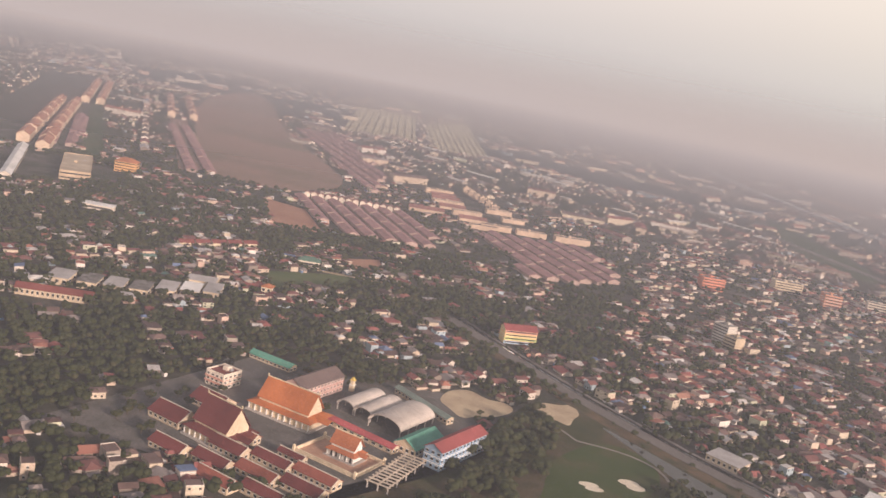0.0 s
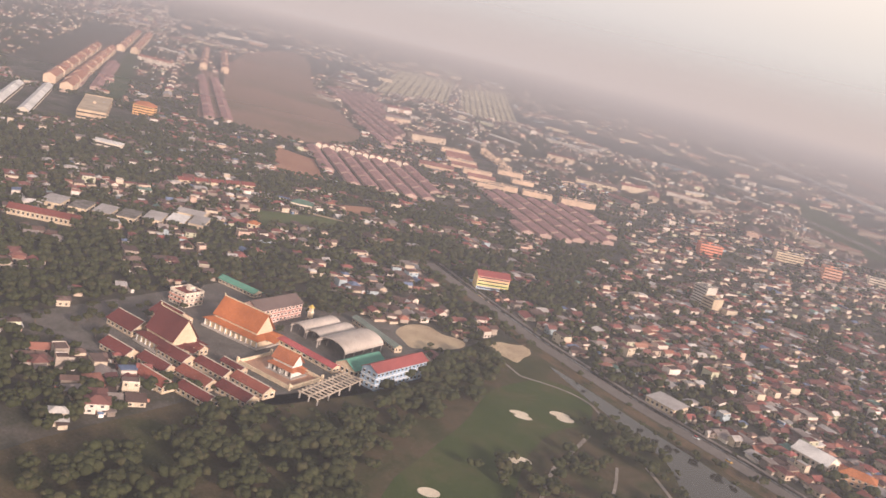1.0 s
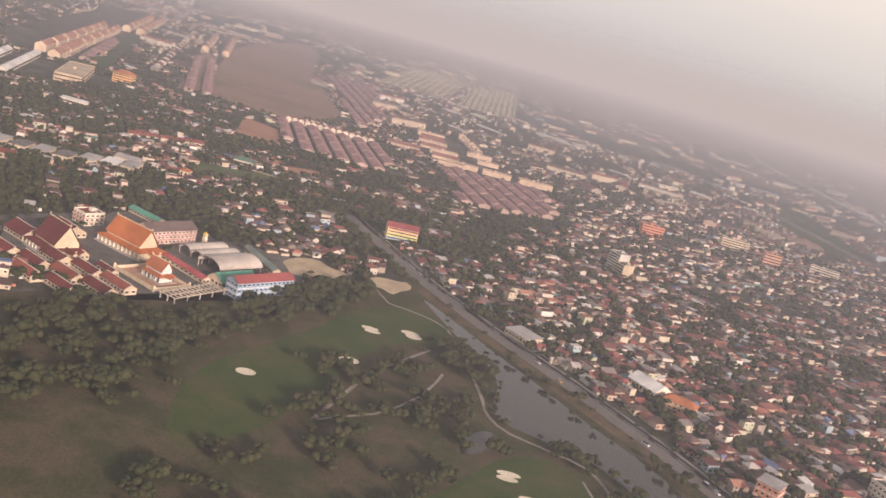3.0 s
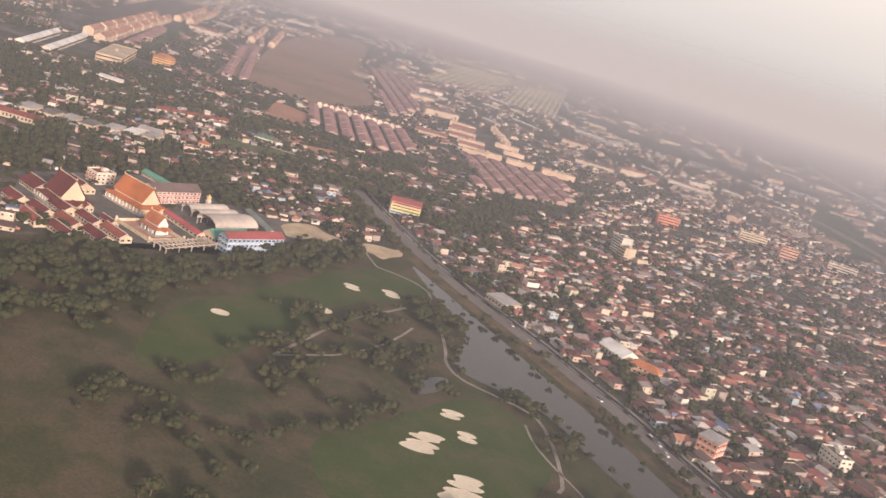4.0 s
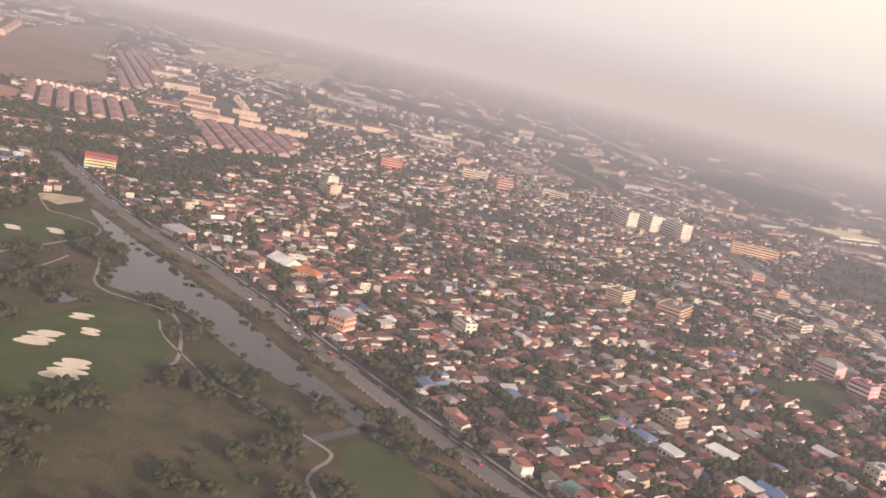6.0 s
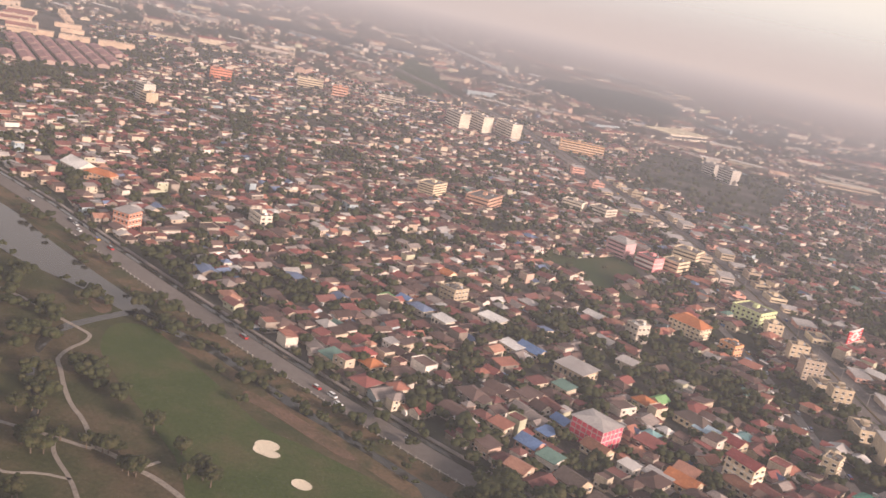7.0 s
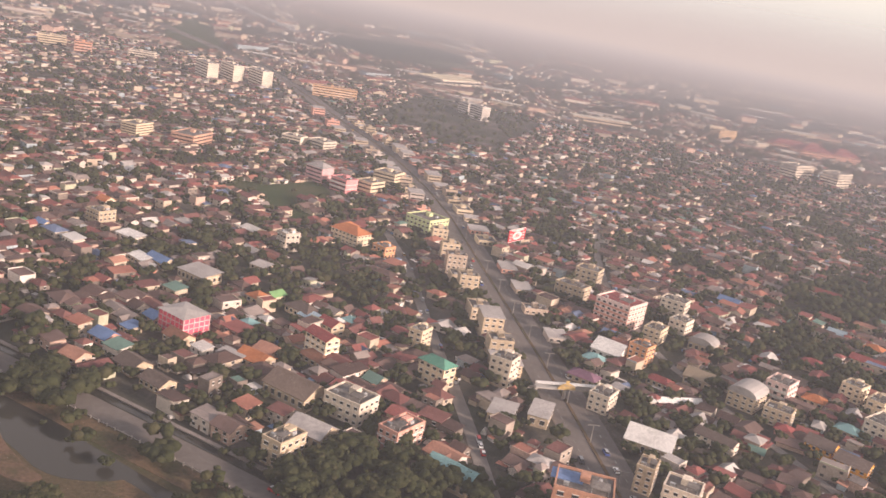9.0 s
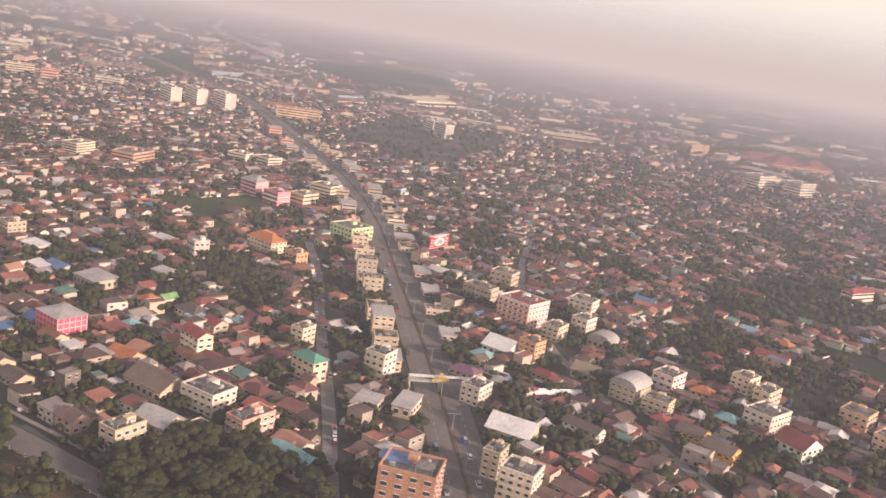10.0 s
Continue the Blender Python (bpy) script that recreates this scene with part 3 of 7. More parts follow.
def block(name, x, y, ang, w, d, h, label, wall, roof=None, kind="flat", floors=0, bays=0, side_bays=0, band=None, category="building", tank=True, rise=0.3):
    """A town building whose nearest corner stands at x, y: w metres along one street wall, d along the other."""
    floors = floors or max(1, round(h / FLOOR))
    storey = h / floors
    bays = bays or max(2, round(w / 2.0))
    side_bays = side_bays or max(2, round(d / 2.0))
    thing = tagged(put(name, None, None, pose(x, y, 0, 0, 0, ang)), label, category)
    a = radians(ang)
    cx, cy = -w / 2, d / 2
    TAKEN.append((x + cx * math.cos(a) - cy * math.sin(a), y + cx * math.sin(a) + cy * math.cos(a), 0.47 * math.hypot(w, d)))
    part("wall", box(-w, 0, 0, 0, d, h), wall, thing)
    roof = SLAB if kind == "flat" and roof in (None, GREYROOF) else roof or M_CONCRETE
    gallery = floors > 1 and kind == "flat" and (int(x * 7 + y * 3) % 5) < 2
    mid = pose(-w / 2, d / 2, 0)
    if kind == "flat":
        part("roof", box(-w + 0.3, 0.3, h + 0.01, -0.3, d - 0.3, h + 0.12), roof, thing)
        t, k = 0.25, 0.55
        part("parapet", joined(box(-w - 0.08, -0.08, h, 0.08, t, h + k), box(-w - 0.08, d - t, h, 0.08, d + 0.08, h + k),
                               box(-w - 0.08, t, h, -w + t, d - t, h + k), box(-t, t, h, 0.08, d - t, h + k)), wall, thing)
        part("stair_head", box(-w * 0.6, d * 0.5, h + 0.1, -w * 0.6 + min(2.0, w * 0.3), d * 0.5 + min(2.4, d * 0.35), h + 1.5), wall, thing)
        if y < 335 and x > 150:
            part("roof_unit", box(-w * 0.86, d * 0.18, h + 0.11, -w * 0.86 + 1.1, d * 0.18 + 0.7, h + 0.75), M_METAL, thing)
            part("roof_shelter", shed(w * 0.3, d * 0.3, 1.3, 0.25, 0.1), SLAB, thing, "", pose(-w * 0.24, d * 0.26, h + 0.05))
            for q in (-1, 1):
                part("shelter_post", box(-0.06, -0.06, 0, 0.06, 0.06, 1.3), M_METAL, thing, "", pose(-w * 0.24 + q * w * 0.14, d * 0.12, h + 0.1))
        if tank:
            part("water_tank", moved(vault(0.9, 1.3, 0, 0.8, 0), pose(-w * 0.25, d * 0.65, h + 0.2)), M_METAL, thing)
    elif kind == "hip":
        part("roof", moved(hip(w, d, h, rise * min(w, d), 0.5), mid), roof, thing)
    elif kind == "gable":
        part("roof", moved(gable(w, d, h, 0.3 * d, 0.4), mid), roof, thing)
        part("gable_end", moved(gable_wall(w - 0.02, d - 0.02, h, 0.29 * d), mid), wall, thing)
    elif kind == "gable_y":
        part("roof", moved(gable(d, w, h, 0.3 * w, 0.4), mid @ pose(0, 0, 0, 0, 0, 90)), roof, thing)
        part("gable_end", moved(gable_wall(d - 0.02, w - 0.02, h, 0.29 * w), mid @ pose(0, 0, 0, 0, 0, 90)), wall, thing)
    elif kind == "vault":
        part("roof", moved(vault(w, d, h, 0.28 * w, 0.3), mid), roof, thing)
    elif kind == "vault_x":
        part("roof", moved(vault(d, w, h, 0.28 * d, 0.3), mid @ pose(0, 0, 0, 0, 0, 90)), roof, thing)
    elif kind == "shed":
        part("roof", moved(shed(w, d, h + 0.1, 0.6, 0.3), mid), roof, thing)
    if floors > 1:
        for f in range(1, floors):
            if gallery:
                part("balcony", joined(box(-w, -0.62, f * storey - 0.12, 0, 0, f * storey + 0.06), box(-w, -0.62, f * storey + 0.06, 0, -0.54, f * storey + 0.55)), band or wall, thing)
            part("floor_band", box(-w - 0.12, -0.12, f * storey - 0.12, 0.12, d + 0.12, f * storey + 0.08), band or wall, thing)
    if bays < 90:
        windows_on(thing, (-w, 0), 0, w, floors, bays, storey, ribbon=y > 400)
        if y < 400 or side_bays > 4:
            windows_on(thing, (0, 0), 90, d, floors, side_bays, storey, ribbon=y > 400)
    return thing


M_YARD = palette("yard_surfaces", [(0.0, (0.62, 0.58, 0.54)), (0.3, (0.30, 0.27, 0.25)), (0.5, (0.14, 0.12, 0.11)), (0.68, (0.20, 0.28, 0.42)), (0.76, (0.44, 0.20, 0.14)), (0.84, (0.74, 0.70, 0.66))], "island", 0.7)
M_SHEDS = palette("pale_metal_roofs", [(0.0, (0.56, 0.51, 0.46)), (0.3, (0.42, 0.33, 0.27)), (0.55, (0.30, 0.17, 0.13)), (0.85, (0.66, 0.61, 0.54))], "island", 0.6)
SLAB = blend("stained_slab", [(0.3, (0.10, 0.09, 0.082)), (0.5, (0.17, 0.155, 0.14)), (0.7, (0.27, 0.245, 0.225))], 0.35)
CREAM, IVORY, BEIGE = paint(0.70, 0.57, 0.40), paint(0.74, 0.64, 0.52), paint(0.55, 0.44, 0.31)
SALMON, ORANGE = paint(0.66, 0.36, 0.28), paint(0.72, 0.38, 0.20)
REDROOF, DARKRED, TERRA = paint(0.28, 0.08, 0.075), paint(0.20, 0.065, 0.055), paint(0.44, 0.17, 0.075)
GREEN, GREYROOF, TURQ = paint(0.12, 0.30, 0.22), paint(0.40, 0.37, 0.35), paint(0.22, 0.37, 0.37)
BLUE, PALEGREEN, WHITEROOF = paint(0.16, 0.24, 0.42), paint(0.62, 0.66, 0.36), paint(0.74, 0.71, 0.67)
_t = block("apartment_block", 267, 223, -32, 10.0, 8.5, 6.0, "pink-red four-storey block with white frame grid and grey roof", paint(0.74, 0.11, 0.16), GREYROOF, "hip", floors=4, bays=99, band=paint(0.72, 0.50, 0.48), rise=0.1)
for _i in range(7):
    part("pilaster", box(-0.07, -0.14, 0, 0.07, 0, 6.0), paint(0.72, 0.50, 0.48), _t, "", pose(-10.0 + _i * 10.0 / 6, 0, 0))
for _i in range(6):
    part("pilaster", box(0, -0.1, 0, 0.14, 0.1, 6.0), paint(0.72, 0.50, 0.48), _t, "", pose(0, _i * 8.5 / 5, 0))
block("apartment_block", 306, 169, -28, 5.0, 8.0, 5.6, "beige weathered apartment block by the walkway", BEIGE)
block("apartment_block", 318, 194, -26, 10.1, 8.0, 5.2, "white four-storey apartment block with open galleries", IVORY)
block("town_house", 328, 184, -31, 5.4, 9.8, 5.2, "salmon pink three-storey house with worn flat roof", SALMON, band=M_WHITE)
block("town_house", 304, 224, -40, 8.5, 4.6, 7.0, "tall cream building with a dull red roof", CREAM, REDROOF, "gable", band=M_WHITE)
block("office_building", 335, 223, -36, 8.5, 5.0, 6.0, "cream office building with dark green hip roof", CREAM, GREEN, "hip")
block("town_house", 327, 245, -24, 4.2, 6.0, 6.3, "beige narrow house with stacked balconies", CREAM)
block("shop_house", 352, 232, -22, 6.0, 6.7, 7.6, "white five-storey shop house by the main road", IVORY)
block("office_tower", 371.5, 163, -8, 11.5, 9.0, 10.6, "orange-brown office block with blue sheet on its roof", paint(0.50, 0.27, 0.18), None, floors=5, bays=4)
tagged(put("tarpaulin", mesh_of("tarpaulin", *box(-3.2, -2.2, 0, 3.2, 2.2, 0.12), BLUE), None, pose(363.0, 170.0, 10.73, 0, 0, -8)), "blue sheet laid over a flat roof", "tarpaulin")
block("town_house", 378, 227, -26, 5.5, 7.5, 4.8, "white boxy house with dark windows", IVORY)
block("town_house", 391, 176, -20, 7.5, 7.0, 8.0, "white concrete house with unfinished flat roof", IVORY)
block("town_house", 384, 188, -20, 4.0, 6.0, 6.2, "beige shop house with cluttered roof", BEIGE)
block("hotel", 391, 298, -36, 13.0, 12.0, 8.6, "pink and white six-storey hotel with tall rows of windows", paint(0.76, 0.60, 0.54), REDROOF, floors=5, band=SALMON)
block("apartment_block", 414, 322, -27, 9.0, 7.0, 6.4, "white apartment block with four rows of windows", IVORY)
block("apartment_block", 411, 302, -33, 6.0, 7.0, 5.6, "white apartment block with flat roof", IVORY)
block("apartment_block", 401, 291, -28, 5.8, 8.0, 4.6, "cream walk-up block with flat roof", CREAM)
block("town_house", 393, 267, -34, 6.0, 6.0, 6.2, "bright orange narrow building", ORANGE)
block("hall", 421, 247, -35, 8.0, 9.5, 4.6, "beige hall with a round metal roof", BEIGE, GREYROOF, "vault", bays=4)
block("town_house", 429, 240, -28, 7.5, 6.0, 4.4, "dirty beige block with stained flat roof", BEIGE)
block("apartment_block", 433, 258, -36, 6.7, 8.5, 5.9, "pale pink apartment block with white frames", paint(0.78, 0.58, 0.52), band=M_WHITE)
block("apartment_block", 457, 267, -43, 6.0, 6.5, 6.2, "cream twin apartment block with bold dark windows", CREAM)
block("apartment_block", 461, 259, -38, 5.0, 9.0, 5.6, "cream twin apartment block with flat roof", CREAM)
block("apartment_block", 457, 241, -44, 8.3, 11.0, 5.2, "white four-storey apartment block with grey roof", IVORY)
block("row_house", 461, 225, -50, 8.5, 9.0, 4.2, "white and pale green row houses with arched fronts", paint(0.72, 0.74, 0.62), REDROOF, "gable")
block("office_building", 317, 378, -34, 13.0, 13.0, 5.6, "yellow-green four-storey building with grey roof", PALEGREEN, GREYROOF)
block("apartment_block", 273, 425, -33, 10.0, 8.0, 6.0, "red-striped white apartment block", paint(0.70, 0.30, 0.30), band=M_WHITE)
block("apartment_block", 284, 431, -28, 9.0, 11.0, 5.6, "cream apartment block with flat roof", CREAM)
block("apartment_block", 292, 455, -20, 12.0, 11.0, 6.8, "cream six-storey apartment block", CREAM)
block("apartment_block", 259, 437, -33, 11.0, 8.0, 7.2, "pink windowless-looking block with grey roof", paint(0.76, 0.46, 0.46), GREYROOF, "hip")
block("apartment_block", 229, 522, -14, 12.0, 9.0, 4.8, "low white row of flats", IVORY)
block("apartment_block", 243, 519, -30, 12.0, 11.0, 5.0, "white row of flats with flat roof", IVORY)
block("apartment_block", 157, 463, -15, 9.5, 14.0, 6.6, "cream apartment block with rows of small windows", CREAM, floors=5)
block("apartment_block", 186, 466, -10, 13.0, 20.0, 5.4, "orange-brown apartment block with low wings", paint(0.55, 0.33, 0.23))
block("school", 220, 766, 12, 36.0, 10.0, 8.0, "long orange school building with white stripes", paint(0.70, 0.42, 0.22), GREYROOF, "flat", floors=4, bays=14, band=M_WHITE)
for _x, _y in ((105, 733), (121, 749), (146, 745)):
    block("apartment_slab", _x, _y, -50, 26.0, 9.0, 12.6, "tall narrow white apartment slab", IVORY, GREYROOF, floors=6, bays=9, side_bays=3)
block("apartment_slab", 323, 786, -50, 17.0, 9.0, 11.5, "grey-white apartment tower behind trees", paint(0.60, 0.54, 0.48), GREYROOF, floors=6, bays=7, side_bays=4)
block("apartment_slab", 310, 815, -50, 15.0, 8.0, 9.5, "grey-white apartment tower behind trees", paint(0.60, 0.54, 0.48), GREYROOF, floors=5, bays=6, side_bays=3)
block("apartment_slab", 585, 777, -45, 15.0, 26.0, 11.0, "cream apartment slab far off", IVORY, GREYROOF, floors=5, bays=6, side_bays=10)
block("apartment_slab", 617, 770, -45, 15.0, 24.0, 11.0, "cream apartment slab far off", IVORY, GREYROOF, floors=5, bays=6, side_bays=10)
block("apartment_slab", 569, 999, -50, 13.0, 28.0, 9.0, "orange apartment building far off", paint(0.70, 0.48, 0.28), GREYROOF, floors=5, bays=6, side_bays=9)
block("apartment_slab", 599, 963, -45, 16.0, 24.0, 6.0, "white apartment building far off", IVORY, GREYROOF, floors=4, bays=6, side_bays=9)
block("town_house", 271, 316, -42, 5.6, 6.0, 6.4, "cream open-framed house with a white flat roof", paint(0.50, 0.43, 0.36), WHITEROOF, floors=3)
block("town_house", 293, 339, -32, 13.5, 8.0, 4.6, "cream house with bright orange hip roof", CREAM, TERRA, "hip")
block("town_house", 287, 345, -32, 5.0, 8.0, 5.2, "cream house wing with orange roof", CREAM, TERRA, "hip")
block("town_house", 305, 330, -36, 6.5, 5.5, 4.2, "pale orange house with flat roof", ORANGE)
block("apartment_block", 377, 318, -32, 11.0, 6.5, 6.0, "beige three-storey block with banded galleries", BEIGE)
block("apartment_block", 385, 346, -22, 9.0, 8.0, 5.6, "beige apartment block with galleries", BEIGE)
block("school", 538, 414, -52, 6.0, 17.0, 5.6, "white school with red hip roof", IVORY, REDROOF, "hip")
block("school", 548, 396, -52, 6.0, 14.0, 5.0, "white school wing with grey roof", IVORY, GREYROOF, "hip")
block("apartment_block", 487, 253, -38, 8.0, 8.5, 5.6, "orange-beige apartment block with flat roof", paint(0.70, 0.46, 0.30))
block("apartment_block", 490, 238, -42, 7.0, 8.5, 5.4, "orange-beige apartment block with ledges", paint(0.70, 0.46, 0.30))
block("apartment_block", -46, 521, -30, 8.0, 8.0, 7.0, "white lower wing of a stepped tower", BEIGE, GREYROOF, floors=4, bays=3)
block("apartment_block", -52, 527, -30, 10.0, 8.0, 11.0, "pale stepped apartment tower", paint(0.60, 0.55, 0.48), GREYROOF, floors=7, bays=5)
_t = block("school", -125, 416, 42, 16.4, 7.0, 6.8, "school with yellow walls, rainbow base and red roof", paint(0.70, 0.56, 0.30), REDROOF, "gable", floors=4, bays=7, band=paint(0.72, 0.42, 0.18))
for _z, _c in ((0.06, (0.34, 0.42, 0.52)), (1.82, (0.50, 0.55, 0.22)), (5.22, (0.66, 0.34, 0.26))):
    part("stripe", joined(box(-16.42, -0.03, _z, 0.03, 0.0, _z + 1.5), box(0.0, 0.0, _z, 0.03, 7.0, _z + 1.5)), paint(*_c), _t, "coloured storey band")
block("apartment_block", -79, 699, 30, 17.0, 10.0, 8.4, "orange-red apartment block with grey roof", paint(0.66, 0.26, 0.16), GREYROOF, floors=4)
block("apartment_block", 0, 756, 20, 13.0, 12.0, 9.0, "orange apartment block with white bands", paint(0.66, 0.32, 0.20), GREYROOF, floors=4, band=M_WHITE)
block("town_house", 92, 287, -8, 7.0, 7.0, 6.6, "orange three-storey house with open galleries", paint(0.62, 0.27, 0.17), GREYROOF, "shed", floors=3, band=M_WHITE)
block("town_house", 122, 331, -40, 11.0, 5.0, 5.2, "pale grey stepped building", IVORY, GREYROOF)
block("town_house", 208, 305, -30, 7.0, 7.0, 5.0, "beige house with stacked galleries", BEIGE, GREYROOF)
block("apartment_block", -30, 775, 25, 22.0, 10.0, 8.0, "long cream apartment row far off", CREAM, GREYROOF, floors=4, bays=8)
block("apartment_block", 40, 790, 10, 22.0, 10.0, 6.0, "grey-white row building far off", IVORY, GREYROOF, floors=3, bays=8)
block("warehouse", 270, 1040, -35, 40.0, 70.0, 6.0, "huge cream-roofed warehouse far off", IVORY, paint(0.80, 0.68, 0.46), "shed", floors=1, bays=12, side_bays=20)
# long rows of shops with lit fronts, and market halls
PEACH, DIMRED = paint(0.60, 0.45, 0.33), paint(0.26, 0.13, 0.11)
for _x, _y, _a, _w, _h in ((-366, 838, 36, 28, 5), (-354, 818, 36, 24, 3.2), (-342, 800, 36, 26, 3.2), (-329, 782, 36, 28, 5), (-318, 762, 36, 24, 3.2), (-296, 748, 36, 26, 5), (-282, 726, 36, 24, 3.2), (-260, 700, 36, 24, 4.4),
                           (-228, 726, 30, 25, 5), (-254, 712, 30, 24, 5), (-196, 745, 36, 30, 6), (-318, 716, 36, 30, 3.6), (-288, 800, 36, 24, 4.6), (-264, 770, 36, 20, 4.2)):
    block("shop_row", _x, _y, _a, _w, 8.0, 0.74 * _h, "long peach row of shop houses with sunlit fronts", PEACH, DIMRED if _h < 3.9 else GREYROOF, "gable" if _h < 3.9 else "flat", floors=round(_h / 1.9), bays=99, tank=False)
for _k in range(6):                                   # tall shop houses stepping along the market street
    block("shop_house", -370 + 12.5 * _k, 888 - 14.5 * _k, 36, 7.0, 7.0, 5.4 - 0.5 * (_k % 3), "narrow cream market building with a tall front", PEACH, GREYROOF, floors=4, bays=3, side_bays=3, tank=False)
for _k in range(14):                                  # small gabled fronts in one line beside the red plot
    block("row_house", -398 + 4.9 * _k, 630 + 2.7 * _k, 29, 4.5, 7.0, 4.4, "small cream row house with a pointed front", IVORY, DIMRED, "gable_y", floors=1, bays=99, tank=False)
for _x, _y, _rows, _runs in ((-624, 540, 2, 7), (-880, 850, 2, 6), (-585, 525, 1, 2)):      # the estate of orange-roofed rows
    for _i in range(_rows):
        for _j in range(_runs):
            block("row_house", _x + 0.73 * 17 * _i - 0.68 * 54 * _j, _y + 0.68 * 17 * _i + 0.73 * 54 * _j, -47, 44.0, 10.0, 6.2, "orange-roofed cream row houses", paint(0.66, 0.50, 0.36), paint(0.42, 0.20, 0.13), "gable", floors=3, bays=99)
for _j in range(5):
    block("row_house", -793 - 0.67 * 60 * _j, 906 + 0.74 * 60 * _j, -47, 48.0, 9.0, 6.5, "cream row houses with orange ends", paint(0.66, 0.50, 0.36), paint(0.38, 0.20, 0.15), "gable", floors=3, bays=99)
    block("row_house", -775 - 0.67 * 60 * _j, 926 + 0.74 * 60 * _j, -47, 48.0, 9.0, 6.5, "cream row houses with orange ends", paint(0.66, 0.50, 0.36), paint(0.38, 0.20, 0.15), "gable", floors=3, bays=99)
block("hall", -476, 476, 45, 20.0, 80.0, 6.0, "large tan hall with wide flat roof", paint(0.64, 0.48, 0.32), paint(0.50, 0.40, 0.28), "flat", floors=2, bays=6, side_bays=14)
block("warehouse", -490, 423, 45, 7.0, 140.0, 3.6, "long low shed with a white metal roof", IVORY, WHITEROOF, "gable_y", floors=1, bays=3, side_bays=24)
block("warehouse", -507, 412, 45, 7.0, 120.0, 3.6, "long low shed with a white metal roof", IVORY, WHITEROOF, "gable_y", floors=1, bays=3, side_bays=24)
block("apartment_block", -496, 540, 30, 16.0, 10.0, 8.0, "orange-yellow block beside the estate street", paint(0.70, 0.40, 0.16), TERRA, "hip", floors=4)
block("warehouse", -400, 420, 25, 18.0, 6.0, 3.0, "white-roofed low sheds at an angle", IVORY, WHITEROOF, "shed", floors=1)
block("warehouse", 470, 949, 14, 62.0, 13.0, 4.0, "very long low shed with pale roof", paint(0.60, 0.46, 0.34), paint(0.60, 0.54, 0.44), "shed", floors=1, bays=18)
for _x, _y, _w, _d in ((680, 975, 34, 26), (712, 985, 30, 22), (665, 1005, 40, 16)):
    block("temple_school", _x, _y, 10, _w, _d, 7.0, "large complex with dull red roofs far off", SALMON, paint(0.25, 0.085, 0.085), "hip", floors=3, bays=8, side_bays=6)
for _x, _y, _w, _d, _r in ((-296, 290, 9, 13, GREYROOF), (-286, 296, 8, 13, SLAB), (-277, 302, 8, 13, GREYROOF), (-268, 308, 8, 13, SLAB), (-262, 318, 8, 14, GREYROOF), (-256, 327, 8, 13, WHITEROOF), (-250, 334, 7, 15, GREYROOF), (-262, 346, 13, 8, GREYROOF)):
    block("warehouse", _x, _y, 30, _w, _d, 3.2, "low industrial shed with flat grey metal roof", BEIGE, _r, "shed", floors=1, bays=3, side_bays=2, tank=False)
block("warehouse", -272, 280, 32, 30.0, 6.0, 3.0, "long low shed with dull red roof", BEIGE, DARKRED, "gable", floors=1, tank=False)
block("town_house", -262, 436, 30, 12.0, 7.0, 3.2, "low hall with dark green roof and pale walls", IVORY, paint(0.10, 0.17, 0.13), "hip", floors=1, tank=False)
block("town_house", -244, 366, 20, 5.0, 5.0, 3.0, "small house with bright orange roof beside a lane", CREAM, TERRA, "hip", floors=1, tank=False)
for _k in range(5):
    block("row_house", -322 + 4.0 * _k, 402 + 9.0 * _k, 62, 8.0, 5.0, 2.8, "house with a dull red roof along a lane", CREAM, DARKRED, "gable", floors=1, bays=99, tank=False)
block("warehouse", -18, 335, -20, 13.0, 9.0, 2.6, "low grey metal-roofed shed beside the road", BEIGE, GREYROOF, "shed", floors=1)
block("warehouse", 36, 338, -24, 14.0, 9.0, 2.8, "white metal-roofed hall beside the road", IVORY, WHITEROOF, "gable", floors=1)
block("town_house", 52, 336, 0, 12.0, 6.0, 3.4, "peach house with orange hip roof", paint(0.72, 0.46, 0.30), TERRA, "hip")
block("warehouse", 258, 265, -30, 11.0, 8.0, 3.0, "hall with flat grey metal roof", BEIGE, GREYROOF, "shed", floors=1)
block("warehouse", 312, 180, -26, 9.0, 7.0, 2.6, "grey-roofed workshop beside white flats", BEIGE, GREYROOF, "gable", floors=1)
block("warehouse", 305, 196, -30, 13.0, 9.0, 3.2, "hall with rusty brown roof", BEIGE, paint(0.20, 0.15, 0.12), "gable", floors=1)
block("warehouse", 344, 172, -30, 11.0, 7.0, 2.8, "workshop with grey and turquoise metal roof", BEIGE, TURQ, "gable", floors=1)
block("warehouse", 353, 209, -12, 6.0, 8.0, 2.6, "low shed with pale metal roof", BEIGE, GREYROOF, "shed", floors=1)
block("warehouse", 362, 212, -12, 5.0, 9.0, 2.8, "low shed with pale metal roof", BEIGE, GREYROOF, "shed", floors=1)
block("warehouse", 391, 206, -20, 11.0, 9.0, 3.0, "workshop with pale corrugated roof", BEIGE, WHITEROOF, "gable", floors=1)
block("warehouse", 385, 266, -30, 9.0, 9.0, 2.8, "white market hall with folded sheet roof", M_WHITE, WHITEROOF, "gable", floors=1)
block("warehouse", 418, 290, -30, 8.0, 7.0, 2.8, "grey round-roofed metal hall", BEIGE, GREYROOF, "vault", floors=1)
block("town_house", 435, 224, -38, 7.0, 6.0, 3.2, "yellow-orange house with brown roof", paint(0.70, 0.36, 0.07), paint(0.17, 0.13, 0.11), "gable")
